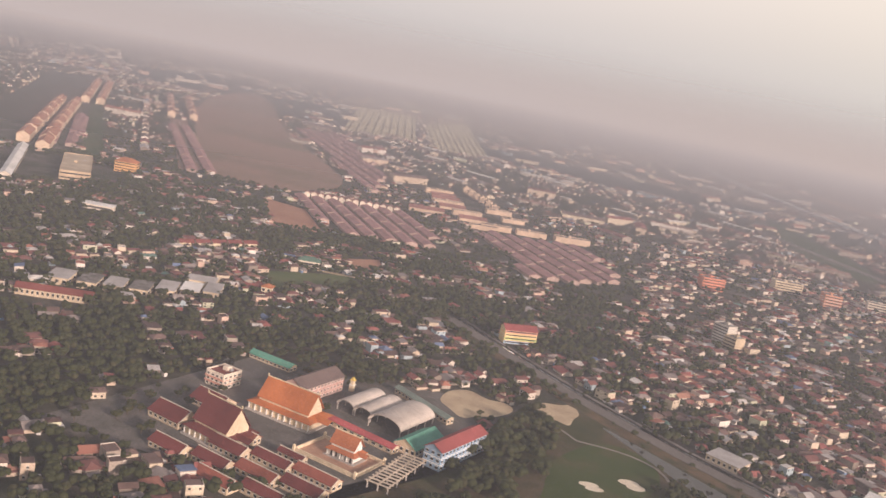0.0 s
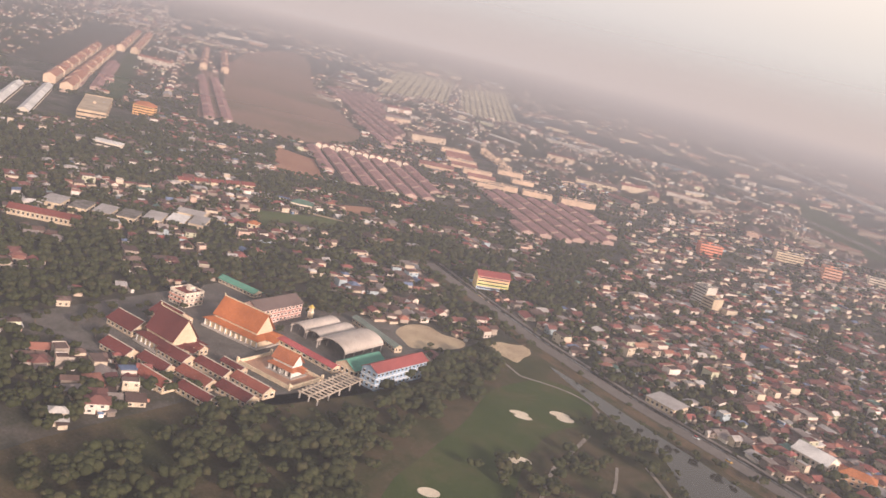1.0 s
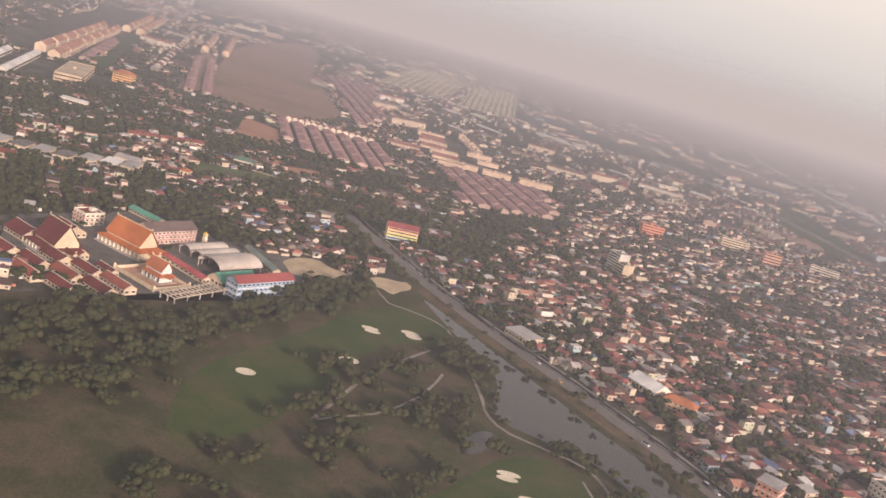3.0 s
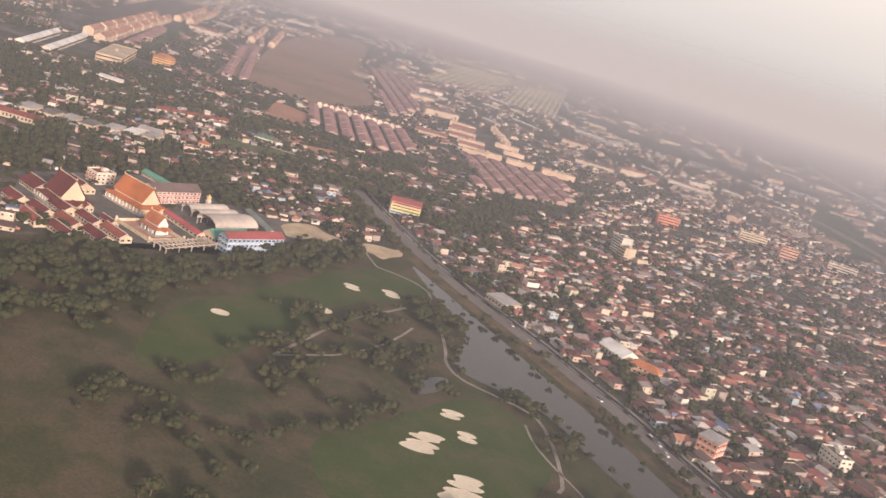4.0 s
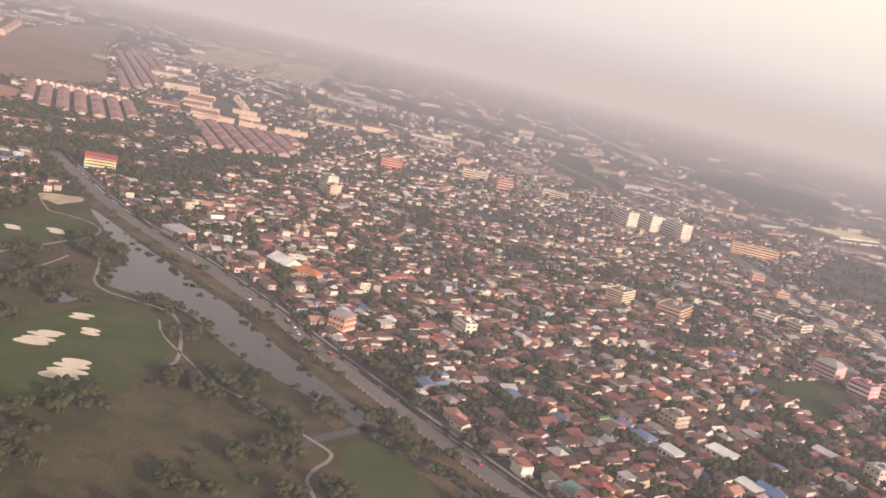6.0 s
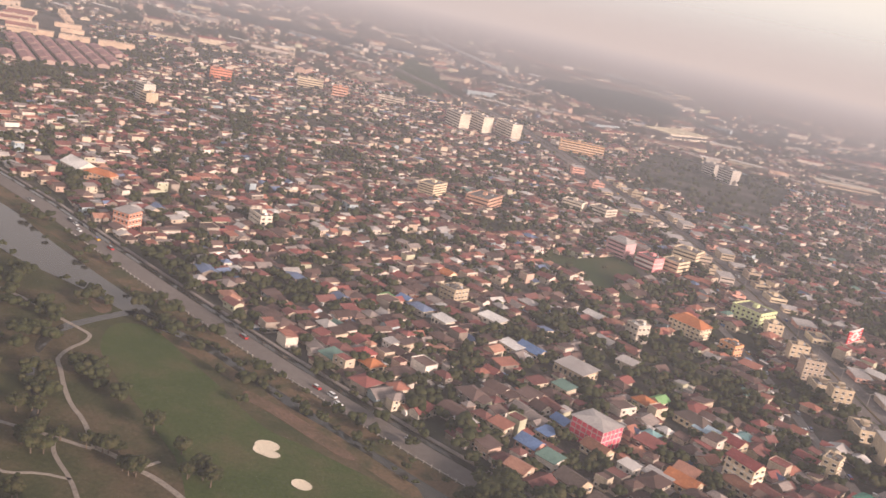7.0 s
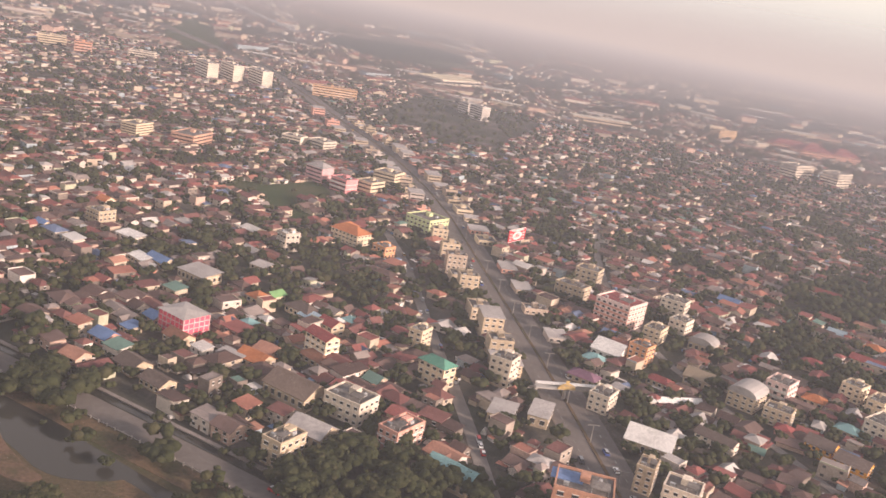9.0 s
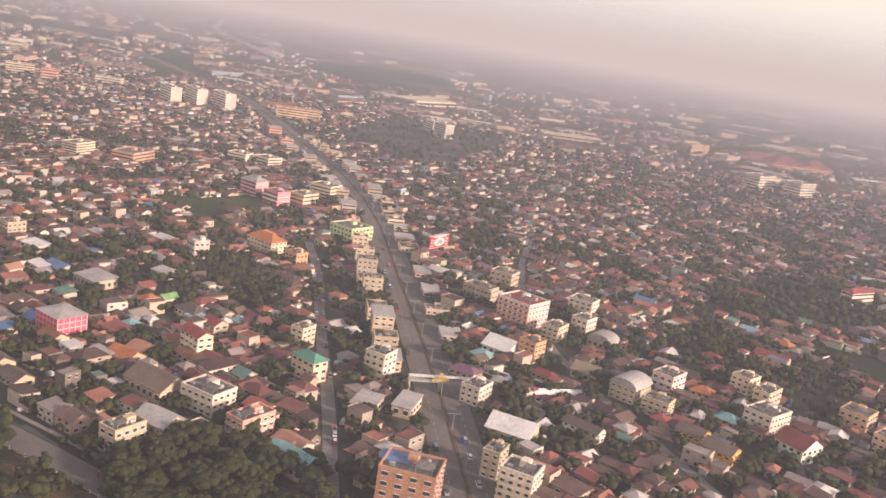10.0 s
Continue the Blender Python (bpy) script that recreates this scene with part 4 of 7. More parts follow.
block("town_house", 441, 216, -38, 8.0, 6.0, 3.2, "yellow-orange house with brown roof", paint(0.70, 0.36, 0.07), paint(0.17, 0.13, 0.11), "gable")
# houses that stand out by their roofs
LIME, PALEBLUE, RUST, BROWNR = paint(0.20, 0.36, 0.15), paint(0.36, 0.46, 0.52), paint(0.24, 0.12, 0.08), paint(0.13, 0.10, 0.085)
PURPLE, KHAKI = paint(0.22, 0.12, 0.17), paint(0.30, 0.24, 0.17)
block("town_house", 189, 287, -38, 5.0, 4.0, 1.7, "low house with bright green metal roof", BEIGE, LIME, "shed", floors=1, tank=False)
block("town_house", 195, 291, -31, 5.0, 4.0, 1.7, "low house with blue metal roof", BEIGE, BLUE, "gable", floors=1, tank=False)
block("town_house", 212, 278, -35, 7.0, 4.0, 2.6, "low hall with white metal roof", IVORY, WHITEROOF, "shed", floors=1, tank=False)
block("town_house", 227, 289, -28, 9.0, 5.0, 3.4, "white two-storey row with pale flat roof", IVORY, WHITEROOF, "shed", floors=2, tank=False)
block("town_house", 199, 235, -32, 5.0, 5.0, 2.4, "small house with a red hip roof", SALMON, REDROOF, "hip", floors=1, tank=False)
block("town_house", 203, 230, -36, 5.0, 5.0, 1.8, "small house with an orange hip roof", CREAM, TERRA, "hip", floors=1, tank=False)
block("town_house", 200, 328, -29, 5.0, 5.0, 2.8, "narrow house with an orange-red roof", CREAM, TERRA, "gable", floors=2, tank=False)
block("town_house", 243, 273, -33, 9.0, 5.0, 2.4, "low hall with blue metal roof", BEIGE, BLUE, "gable", floors=1, tank=False)
block("town_house", 236, 273, -37, 8.0, 4.0, 2.0, "low shed with white metal roof", BEIGE, WHITEROOF, "shed", floors=1, tank=False)
block("town_house", 252, 210, -30, 6.0, 5.0, 2.2, "pink-walled house with blue metal roof", SALMON, BLUE, "gable", floors=1, tank=False)
block("town_house", 254, 220, -34, 4.0, 4.0, 1.8, "lean-to house with blue metal roof", BEIGE, BLUE, "shed", floors=1, tank=False)
block("town_house", 257, 229, -38, 5.0, 4.0, 2.0, "small house with blue metal roof", BEIGE, BLUE, "gable", floors=1, tank=False)
block("town_house", 281, 262, -31, 4.0, 5.0, 2.4, "small house with a light green gable roof", CREAM, LIME, "gable_y", floors=1, tank=False)
block("town_house", 277, 258, -35, 5.0, 5.0, 2.4, "small house with an orange hip roof", CREAM, TERRA, "hip", floors=1, tank=False)
block("town_house", 290, 213, -28, 8.0, 6.0, 2.2, "long house with rusty orange roof", BEIGE, TERRA, "gable", floors=1, tank=False)
block("town_house", 297, 249, -32, 8.0, 4.0, 2.0, "low shed with pale blue metal roof", BEIGE, PALEBLUE, "shed", floors=1, tank=False)
block("town_house", 302, 244, -36, 6.0, 5.0, 3.4, "two-storey cream house with a red roof", CREAM, REDROOF, "gable", floors=2, tank=False)
block("town_house", 306, 255, -29, 4.0, 4.0, 1.7, "small house with a turquoise roof", BEIGE, TURQ, "hip", floors=1, tank=False)
block("town_house", 280, 238, -33, 4.0, 4.0, 1.7, "small house with a turquoise roof", BEIGE, TURQ, "hip", floors=1, tank=False)
block("town_house", 304, 221, -37, 9.0, 5.0, 2.0, "low house with a rusty brown hip roof", BEIGE, RUST, "hip", floors=1, tank=False)
block("town_house", 284, 213, -30, 7.0, 3.5, 2.0, "low shed with pale grey roof", BEIGE, GREYROOF, "shed", floors=1, tank=False)
block("town_house", 268, 218, -34, 7.0, 5.0, 2.0, "low house with dark brown roof", BEIGE, RUST, "gable", floors=1, tank=False)
block("town_house", 293, 253, -38, 10.0, 6.0, 2.2, "wide house with dark brown hip roof", CREAM, BROWNR, "hip", floors=1, tank=False)
block("town_house", 273, 191, -31, 7.0, 5.0, 2.0, "low house with dark brown roof", BEIGE, BROWNR, "gable", floors=1, tank=False)
block("town_house", 264, 197, -35, 7.0, 6.0, 2.0, "low house with dark brown roof", BEIGE, BROWNR, "gable", floors=1, tank=False)
block("town_house", 376, 244, -28, 8.0, 5.0, 2.0, "low house with dull purple roof", BEIGE, PURPLE, "hip", floors=1, tank=False)
block("town_house", 379, 260, -32, 6.0, 5.0, 2.0, "low house with turquoise hip roof", BEIGE, TURQ, "hip", floors=1, tank=False)
block("town_house", 408, 216, -36, 10.0, 4.5, 2.8, "long white house with brown gable roof", IVORY, BROWNR, "gable", floors=2, tank=False)
block("town_house", 411, 258, -29, 8.0, 7.0, 2.6, "beige hall with tan gable roof", BEIGE, KHAKI, "gable", floors=1, tank=False)
block("town_house", 440, 350, -33, 8.0, 5.0, 2.4, "house with long blue metal roof", BEIGE, BLUE, "gable", floors=1, tank=False)
block("town_house", 448, 242, -37, 6.0, 5.0, 1.8, "low house with teal hip roof", BEIGE, TURQ, "hip", floors=1, tank=False)
block("town_house", 476, 335, -30, 6.0, 5.0, 2.0, "house with pale blue metal roof", BEIGE, PALEBLUE, "gable", floors=1, tank=False)
block("town_house", 479, 305, -34, 11.0, 5.0, 2.2, "long house with dull red roof", CREAM, REDROOF, "gable", floors=1, tank=False)
block("town_house", 485, 323, -38, 6.0, 5.0, 2.4, "house with orange hip roof", CREAM, TERRA, "hip", floors=1, tank=False)
block("town_house", 445, 261, -31, 6.0, 5.0, 1.8, "low house with faded orange roof", BEIGE, TERRA, "hip", floors=1, tank=False)
block("town_house", 454, 292, -35, 7.0, 5.0, 2.6, "house with red hip roof and pale walls", CREAM, REDROOF, "hip", floors=1, tank=False)
block("town_house", 428, 235, -28, 4.0, 4.0, 1.8, "small house with deep red roof", SALMON, REDROOF, "hip", floors=1, tank=False)
block("town_house", 492, 390, -32, 12.0, 5.0, 2.4, "long white house with dark red roof", IVORY, DARKRED, "gable", floors=1, tank=False)
block("town_house", 398, 252, -36, 7.0, 4.0, 2.0, "low house with red roof", BEIGE, REDROOF, "hip", floors=1, tank=False)
block("town_house", 443, 273, -29, 10.0, 5.0, 2.0, "long house with brown roof", BEIGE, BROWNR, "gable", floors=1, tank=False)
# shop houses in a terrace along the main road
_rng = random.Random(5)
_line = soften(MAIN_ROAD, 1, False)


def along(line, s):
    """The place and heading s metres along a line."""
    for (ax, ay), (bx, by) in zip(line, line[1:]):
        q = math.hypot(bx - ax, by - ay)
        if s <= q:
            return ax + (bx - ax) * s / q, ay + (by - ay) * s / q, math.degrees(math.atan2(by - ay, bx - ax))
        s -= q
    return None


SHOPS = [BEIGE, BEIGE, paint(0.50, 0.40, 0.31), SALMON, paint(0.46, 0.36, 0.27), paint(0.56, 0.48, 0.42), CREAM]
for _side in (1, -1):
    _s = 262.0 if _side > 0 else 300.0
    while _s < 720:
        _w = _rng.uniform(4.0, 9.5)
        _px, _py, _h = along(offset(_line, 9.6 if _side > 0 else -12.5), _s)
        _fl = _rng.choice((2, 3, 3, 4)) if _side > 0 and _s < 380 else _rng.choice((1, 2, 2, 3)) if _side > 0 else _rng.choice((1, 1, 2))
        _dep = _rng.uniform(6, 8.5)
        if not any(math.hypot(_px - a, _py - b) < r + 1.5 for a, b, r in TAKEN) and _rng.random() < (0.88 if _side > 0 else 0.5):
            if _side > 0:
                block("shop_house", _px, _py, _h - 90, _dep, _w - 0.1, _fl * 1.75, "narrow weathered shop house in a street terrace", _rng.choice(SHOPS), GREYROOF, _rng.choice(("flat", "flat", "shed")), floors=_fl)
            else:
                block("shop_house", _px, _py, _h + 90 - 180, _dep, _w - 0.1, _fl * 1.75, "narrow weathered shop house in a street terrace", _rng.choice(SHOPS), GREYROOF, _rng.choice(("flat", "flat", "shed")), floors=_fl)
        _s += _w


# ---- town houses scattered over the plots ----
def house_geometry(style, w, d, h, rise):
    """walls, roof of one house round the origin."""
    if style == "hip":
        return walls(w, d, h), hip(w, d, h, rise, 0.6)
    if style == "gable":
        return gable_wall(w, d, h, rise), gable(w, d, h + 0.02, rise, 0.55)
    if style == "cross":
        turn = pose(w * 0.22, -d * 0.42, 0, 0, 0, 90)
        return (joined(gable_wall(w, d, h, rise), moved(gable_wall(d * 0.8, w * 0.42, h, rise * 0.8), turn)),
                joined(gable(w, d, h + 0.02, rise, 0.55), moved(gable(d * 0.8, w * 0.42, h + 0.03, rise * 0.8, 0.35), turn)))
    if style == "shed":
        return walls(w, d, h), shed(w, d, h + 0.08, rise * 0.45, 0.3)
    if style == "two":
        return (joined(walls(w, d, h * 0.55), moved(walls(w * 0.62, d * 0.8, h), pose(-w * 0.14, d * 0.05, 0))),
                joined(hip(w, d, h * 0.55, rise * 0.5, 0.5), moved(hip(w * 0.62, d * 0.8, h, rise * 0.8, 0.4), pose(-w * 0.14, d * 0.05, 0))))
    return joined(walls(w, d, h), box(-w / 2, -d / 2, h, w / 2, -d / 2 + 0.2, h + 0.4), box(w / 2 - 0.2, -d / 2, h, w / 2, d / 2, h + 0.4)), box(-w / 2 + 0.1, -d / 2 + 0.1, h, w / 2 - 0.1, d / 2 - 0.1, h + 0.15)


STYLES = ["hip", "gable", "gable", "cross", "shed", "two", "hip", "gable", "hip", "shed", "gable", "cross", "hip", "flat"]
rng = random.Random(11)
cg, sg = math.cos(radians(GRID)), math.sin(radians(GRID))


def free(x, y, r):
    if near_line(x, y, CANAL_ROAD, 8.0 + r) or near_line(x, y, MAIN_ROAD, 8.5 + r) or near_line(x, y, SOI_A, 1.8 + r) or near_line(x, y, SOI_B, 1.6 + r):
        return False
    for p in OPEN:
        if inside(x, y, p):
            return False
    return not any(abs(x - a) < q + r and math.hypot(x - a, y - b) < q + r * 0.7 for a, b, q in TAKEN)


def seen(x, y):
    """Within the land that the flight looks over."""
    return y > 100 and x > -130 - 1.3 * y and x < 400 + 0.48 * y and not (y < 150 and x < 300)


def road_x(y):
    """Where the main road runs at that y."""
    for (ax, ay), (bx, by) in zip(MAIN_ROAD, MAIN_ROAD[1:]):
        if ay <= y <= by:
            return ax + (bx - ax) * (y - ay) / (by - ay)
    return MAIN_ROAD[0][0] if y < MAIN_ROAD[0][1] else MAIN_ROAD[-1][0]


PLOTS, TREES = [], []
CELL = 5.7
for iu in range(-600, 480):
    for iv in range(-90, 262):
        u, v = iu * CELL + (0.0 if iv % 5 else 1.0), iv * 5.4
        x, y = u * cg - v * sg, u * sg + v * cg
        if not seen(x, y) or y > 1250:
            continue
        x, y = x + rng.uniform(-1.1, 1.1), y + rng.uniform(-1.1, 1.1)
        east = x - road_x(y)
        woody = (0.34 if east > 20 else 0.45) * noise.noise(Vector((x * 0.012, y * 0.012, 3.0))) + 0.74 * noise.noise(Vector((x * 0.034, y * 0.034, 5.0))) + 0.05 + 0.40 * min(1.0, max(0.0, (-30.0 - x) / 130.0))
        woody += 0.10 * min(1.0, max(0.0, (east - 60.0) / 160.0))
        if iu % 11 == 0 and rng.random() < 0.75:
            if rng.random() < 0.5:
                TREES.append((x, y, rng.uniform(0.6, 1.0)))
            continue
        r = rng.random()
        if r < 0.74 - 1.1 * max(0.0, woody):
            PLOTS.append((x, y))
        elif r < 0.97:
            TREES.append((x, y, rng.uniform(0.85, 1.4)))
        if x > 150 and y < 335 and rng.random() < 0.45:
            TREES.append((x + rng.uniform(-3.4, 3.4), y - rng.uniform(2.2, 3.4), rng.uniform(0.4, 0.8)))
        if rng.random() < 0.28 + max(0, woody) * 0.6 and y < 800:
            TREES.append((x + 3.1, y + 2.6, rng.uniform(0.5, 1.05)))
PLOTS = [(x, y) for x, y in PLOTS if free(x, y, 2.0)]
PLOTS.sort(key=lambda p: p[1] + 0.25 * abs(p[0] - 190))
HOUSE_THINGS = 236
HOUSE_LABELS = {"hip": "low town house with a hipped roof among trees", "gable": "small house with a weathered gable roof", "cross": "house with crossed gable roofs", "shed": "plain house with a sloping metal roof",
                "two": "two-storey house with stepped hip roofs", "flat": "boxy concrete house with a flat roof"}
kits = []
for style in ("hip", "gable", "cross", "shed", "two", "flat"):
    for _k in range(3):
        w, d = rng.uniform(4.8, 7.2), rng.uniform(4.2, 5.6)
        h = rng.choice((1.6, 1.7, 2.7, 3.1)) if style != "two" else 3.1
        if style == "flat":
            h = rng.choice((3.0, 4.4))
        rise = rng.uniform(0.9, 1.5)
        wv, rv = house_geometry(style, w, d, h, rise)
        kits.append((style, w, d, h, mesh_of("wall", *wv, M_WALL_O), mesh_of("roof", *rv, M_ROOF_O)))
small_window = dark_window(0.95, 0.75)
door_mesh = mesh_of("door", *box(-0.28, -0.05, 0, 0.28, 0, 1.15), paint(0.20, 0.12, 0.08))


def house_thing(kit, x, y, ang, size):
    style, w, d, h, wall_me, roof_me = kit
    m = pose(x, y, 0, 0, 0, ang) @ Matrix.Diagonal((size, size, 1, 1))
    thing = tagged(put("house", None, None, m), HOUSE_LABELS[style], "house", "houses of the town")
    put("wall", wall_me, thing)
    put("roof", roof_me, thing)
    if style != "cross":
        for s in (-0.3, 0.3):
            put("window", small_window, thing, pose(w * s, -d / 2, 0.95))
        if d > 4.9:
            put("door", door_mesh, thing, pose(0, -d / 2, 0.02))
    for s in (-0.22, 0.22):
        put("window", small_window, thing, pose(w / 2, d * s, 0.95, 0, 0, 90))
    if h > 3 and style not in ("two", "cross"):
        put("window", small_window, thing, pose(-w * 0.22, -d / 2, h - 0.75))
        put("window", small_window, thing, pose(w * 0.22, -d / 2, h - 0.75))
        put("window", small_window, thing, pose(w / 2, 0, h - 0.75, 0, 0, 90))


for i, (x, y) in enumerate(PLOTS[:HOUSE_THINGS]):
    house_thing(kits[rng.randrange(len(kits))], x, y, GRID + rng.choice((0, 90, 180, 0)) * (1 if rng.random() < 0.8 else 0) + rng.uniform(-9, 9), rng.uniform(0.62, 1.08))


class Heap:
    """Many small meshes gathered into one object."""

    def __init__(self):
        self.v, self.f = [], []

    def add(self, vf, x, y, ang, z=0.0, s=1.0):
        c, q, k = math.cos(radians(ang)) * s, math.sin(radians(ang)) * s, len(self.v)
        self.v += [(x + a * c - b * q, y + a * q + b * c, z + e) for a, b, e in vf[0]]
        self.f += [tuple(i + k for i in p) for p in vf[1]]

    def done(self, name, material, label, category, round_off=False):
        me = bpy.data.meshes.new(name)
        me.from_pydata(self.v, [], self.f)
        me.materials.append(material)
        if round_off:
            me.polygons.foreach_set("use_smooth", [True] * len(me.polygons))
        return tagged(put(name, me), label, category, kind="stuff")


kit_geo = []
for _k in range(40):
    style = STYLES[_k % len(STYLES)]
    w, d = rng.uniform(4.6, 7.6), rng.uniform(4.0, 5.6)
    h = 3.1 if style == "two" else rng.choice((1.5, 1.7, 2.6, 3.1)) if style != "flat" else rng.choice((2.9, 3.2, 4.5))
    wv, rv = house_geometry(style, w, d, h, rng.uniform(0.9, 1.6))
    pv = joined(*[moved(box(-0.45, -0.06, -0.38, 0.45, 0, 0.38), pose(w * s, -d / 2, h * 0.5 if h < 3 else q)) for s in (-0.3, 0.3) for q in ((1.0,) if h < 3 else (1.0, h - 0.8))] +
                [moved(box(-0.45, -0.06, -0.38, 0.45, 0, 0.38), pose(w / 2, d * s, 1.0, 0, 0, 90)) for s in (-0.22, 0.22)])
    kit_geo.append((wv, rv, pv))
heap_w, heap_r, heap_p = Heap(), Heap(), Heap()
def lowered(vf, k):
    return [(a, b, c * k) for a, b, c in vf[0]], vf[1]


for x, y in PLOTS:
    if y < 560 and rng.random() < 0.85:                # lean-to sheds and car ports between the houses
        a, w = GRID + rng.choice((0, 90)) + rng.uniform(-8, 8), rng.uniform(2.2, 4.2)
        sx, sy = x + rng.choice((-3.3, 3.3)), y + rng.uniform(-2.6, 2.6)
        if free(sx, sy, 1.0):
            wv, rv = house_geometry("shed", w, rng.uniform(1.8, 2.8), rng.uniform(1.1, 1.5), 0.6)
            heap_w.add(wv, sx, sy, a)
            heap_r.add(rv, sx, sy, a)
for x, y in PLOTS[HOUSE_THINGS:]:
    if y > 560 and rng.random() < 0.38:
        continue
    wv, rv, pv = kit_geo[rng.randrange(40)]
    a, s = GRID + rng.choice((0, 90, 180, 270)) + rng.uniform(-9, 9), rng.uniform(0.58, 1.08) * (1.0 if y < 500 else 1.12)
    low = 0.86 if y < 430 else 0.70                     # single-storey quarters further out
    heap_w.add(lowered(wv, low), x, y, a, 0, s)
    heap_r.add(lowered(rv, low), x, y, a, 0, s)
    if y < 430:
        heap_p.add(lowered(pv, low), x, y, a, 0, s)
# the far town, thinning into the haze
for _k in range(10000):
    y = 1250 + 3000 * rng.random() ** 1.5
    x = rng.uniform(-1.25 * y, 0.6 * y + 350)
    lump = noise.noise(Vector((x * 0.004, y * 0.003, 9.0))) - (0.22 if x > road_x(y) else 0.0)
    if lump < -0.08 or not free(x, y, 3.0):
        if rng.random() < 0.6 and not any(inside(x, y, p) for p in OPEN):
            TREES.append((x, y, rng.uniform(1.0, 2.0)))
        continue
    wv, rv, pv = kit_geo[rng.randrange(40)]
    a, s = GRID + rng.choice((0, 90, 180, 270)) + rng.uniform(-15, 15), rng.uniform(0.9, 1.5)
    heap_w.add(wv, x, y, a, 0, s)
    heap_r.add(rv, x, y, a, 0, s)
# long sheds, schools and estates on the plain
heap_s = Heap()
for _k in range(620):
    y = 900 + 2600 * rng.random() ** 1.3
    x = rng.uniform(-1.1 * y, 0.55 * y + 350)
    if not free(x, y, 9.0):
        continue
    w, d, h = rng.uniform(12, 46), rng.uniform(5, 10), rng.choice((2.4, 3.0, 4.0, 5.5))
    a = rng.choice((0, 8, -14, -30, 55)) + rng.uniform(-6, 6)
    heap_w.add(gable_wall(w, d, h, d * 0.14), x, y, a)
    heap_s.add(gable(w, d, h + 0.03, d * 0.14, 0.5), x, y, a)
for _k in range(46):                                  # the long row of white houses on the plain
    t = _k / 45
    heap_w.add(box(-4, -5, 0, 4, 5, rng.uniform(7, 13)), 861 + 369 * t, 2124 + 95 * t + 20 * math.sin(3 * t), 8)
for _k in range(16):                                  # a terrace along the estate street
    wv, rv = house_geometry("gable", 22, 7, 3.4, 1.6)
    heap_w.add(wv, -587 - 402 * _k / 15, 646 + 434 * _k / 15, 133)
    heap_r.add(rv, -587 - 402 * _k / 15, 646 + 434 * _k / 15, 133)
heap_s.done("shed_roofs", M_SHEDS, "long pale metal roofs of far sheds and estates", "roofs")
for _k in range(360):
    y = 820 + 2300 * rng.random() ** 1.4
    x = rng.uniform(-1.1 * y, 0.5 * y + 350)
    if not free(x, y, 9.0):
        continue
    w, d, h = rng.uniform(14, 42), rng.uniform(6, 13), rng.choice((2.6, 3.2, 5.0, 6.5))
    a = GRID + rng.choice((0, 90, 50, -40)) + rng.uniform(-8, 8)
    heap_w.add(gable_wall(w, d, h, d * 0.16), x, y, a)
    heap_r.add(gable(w, d, h + 0.03, d * 0.16, 0.5), x, y, a)
heap_y = Heap()
for x, y in PLOTS:
    if y > 520:
        continue
    for _k in range(2 if x > 100 else 1):
        a = rng.uniform(0, 6.28)
        sx, sy = x + 3.6 * math.cos(a), y + 3.6 * math.sin(a)
        if not free(sx, sy, 0.3):
            continue
        w, d, h = rng.uniform(0.4, 1.7), rng.uniform(0.3, 0.9), rng.uniform(0.5, 1.5)
        heap_y.add(joined(box(-w, -d, 0, w, d, h), box(-w - 0.1, -d - 0.1, h + 0.01, w + 0.1, d + 0.1, h + 0.07)) if rng.random() < 0.5 else vault(2 * w * 0.6, 2 * d, 0, h, 0, 6), sx, sy, GRID + rng.uniform(-20, 20))
heap_y.done("yard_things", M_YARD, "small awnings, tanks and crates in the yards", "clutter")
heap_w.done("far_house_walls", M_WALL_I, "pale rendered walls of countless town houses", "houses")
heap_r.done("far_house_roofs", M_ROOF_I, "brown, red and grey roofs of countless town houses", "roofs")
heap_p.done("far_house_windows", M_GLASS, "dark windows of countless town houses", "windows")


# terraces with long dark red roofs
def terrace(x, y, ang, length, label="terrace of town houses with one long dark red roof"):
    thing = tagged(put("terrace", None, None, pose(x, y, 0, 0, 0, ang)), label, "terrace", "terraces of the estate")
    part("wall", moved(gable_wall(length, 8.6, 2.2, 1.4), pose(length / 2, 0, 0)), paint(0.45, 0.33, 0.28), thing)
    part("roof", moved(gable(length, 8.6, 2.24, 1.4, 0.4), pose(length / 2, 0, 0)), paint(0.36, 0.205, 0.19), thing)


for poly, n0, n1 in ((ROWS_A, -14, 14), (ROWS_B, -14, 14), (ROWS_C, -18, 18)):
    mx, my = sum(p[0] for p in poly) / len(poly), sum(p[1] for p in poly) / len(poly)
    for i in range(n0, n1):
        ox, oy = mx + i * 13.0 * math.sin(radians(46)), my + i * 13.0 * math.cos(radians(46))
        run = [s for s in range(-300, 301, 4) if inside(ox + s * math.cos(radians(-46)), oy + s * math.sin(radians(-46)), poly)]
        k, size = 0, 34 if poly is not ROWS_C else 60
        while run and run[-1] - run[0] - k > 9:
            piece = min(size - 4, run[-1] - run[0] - k)
            terrace(ox + (run[0] + k) * math.cos(radians(-46)), oy + (run[0] + k) * math.sin(radians(-46)), -46, piece)
            k += size
for x, y, n in ((-614, 566, 3), (-600, 574, 3), (-640, 620, 2), (-498, 606, 4), (-489, 619, 4)):
    for k in range(n):
        terrace(x - 0.70 * 82 * k, y + 0.71 * 82 * k, 134.5, 76.0, "terrace of town houses with one long brown roof")
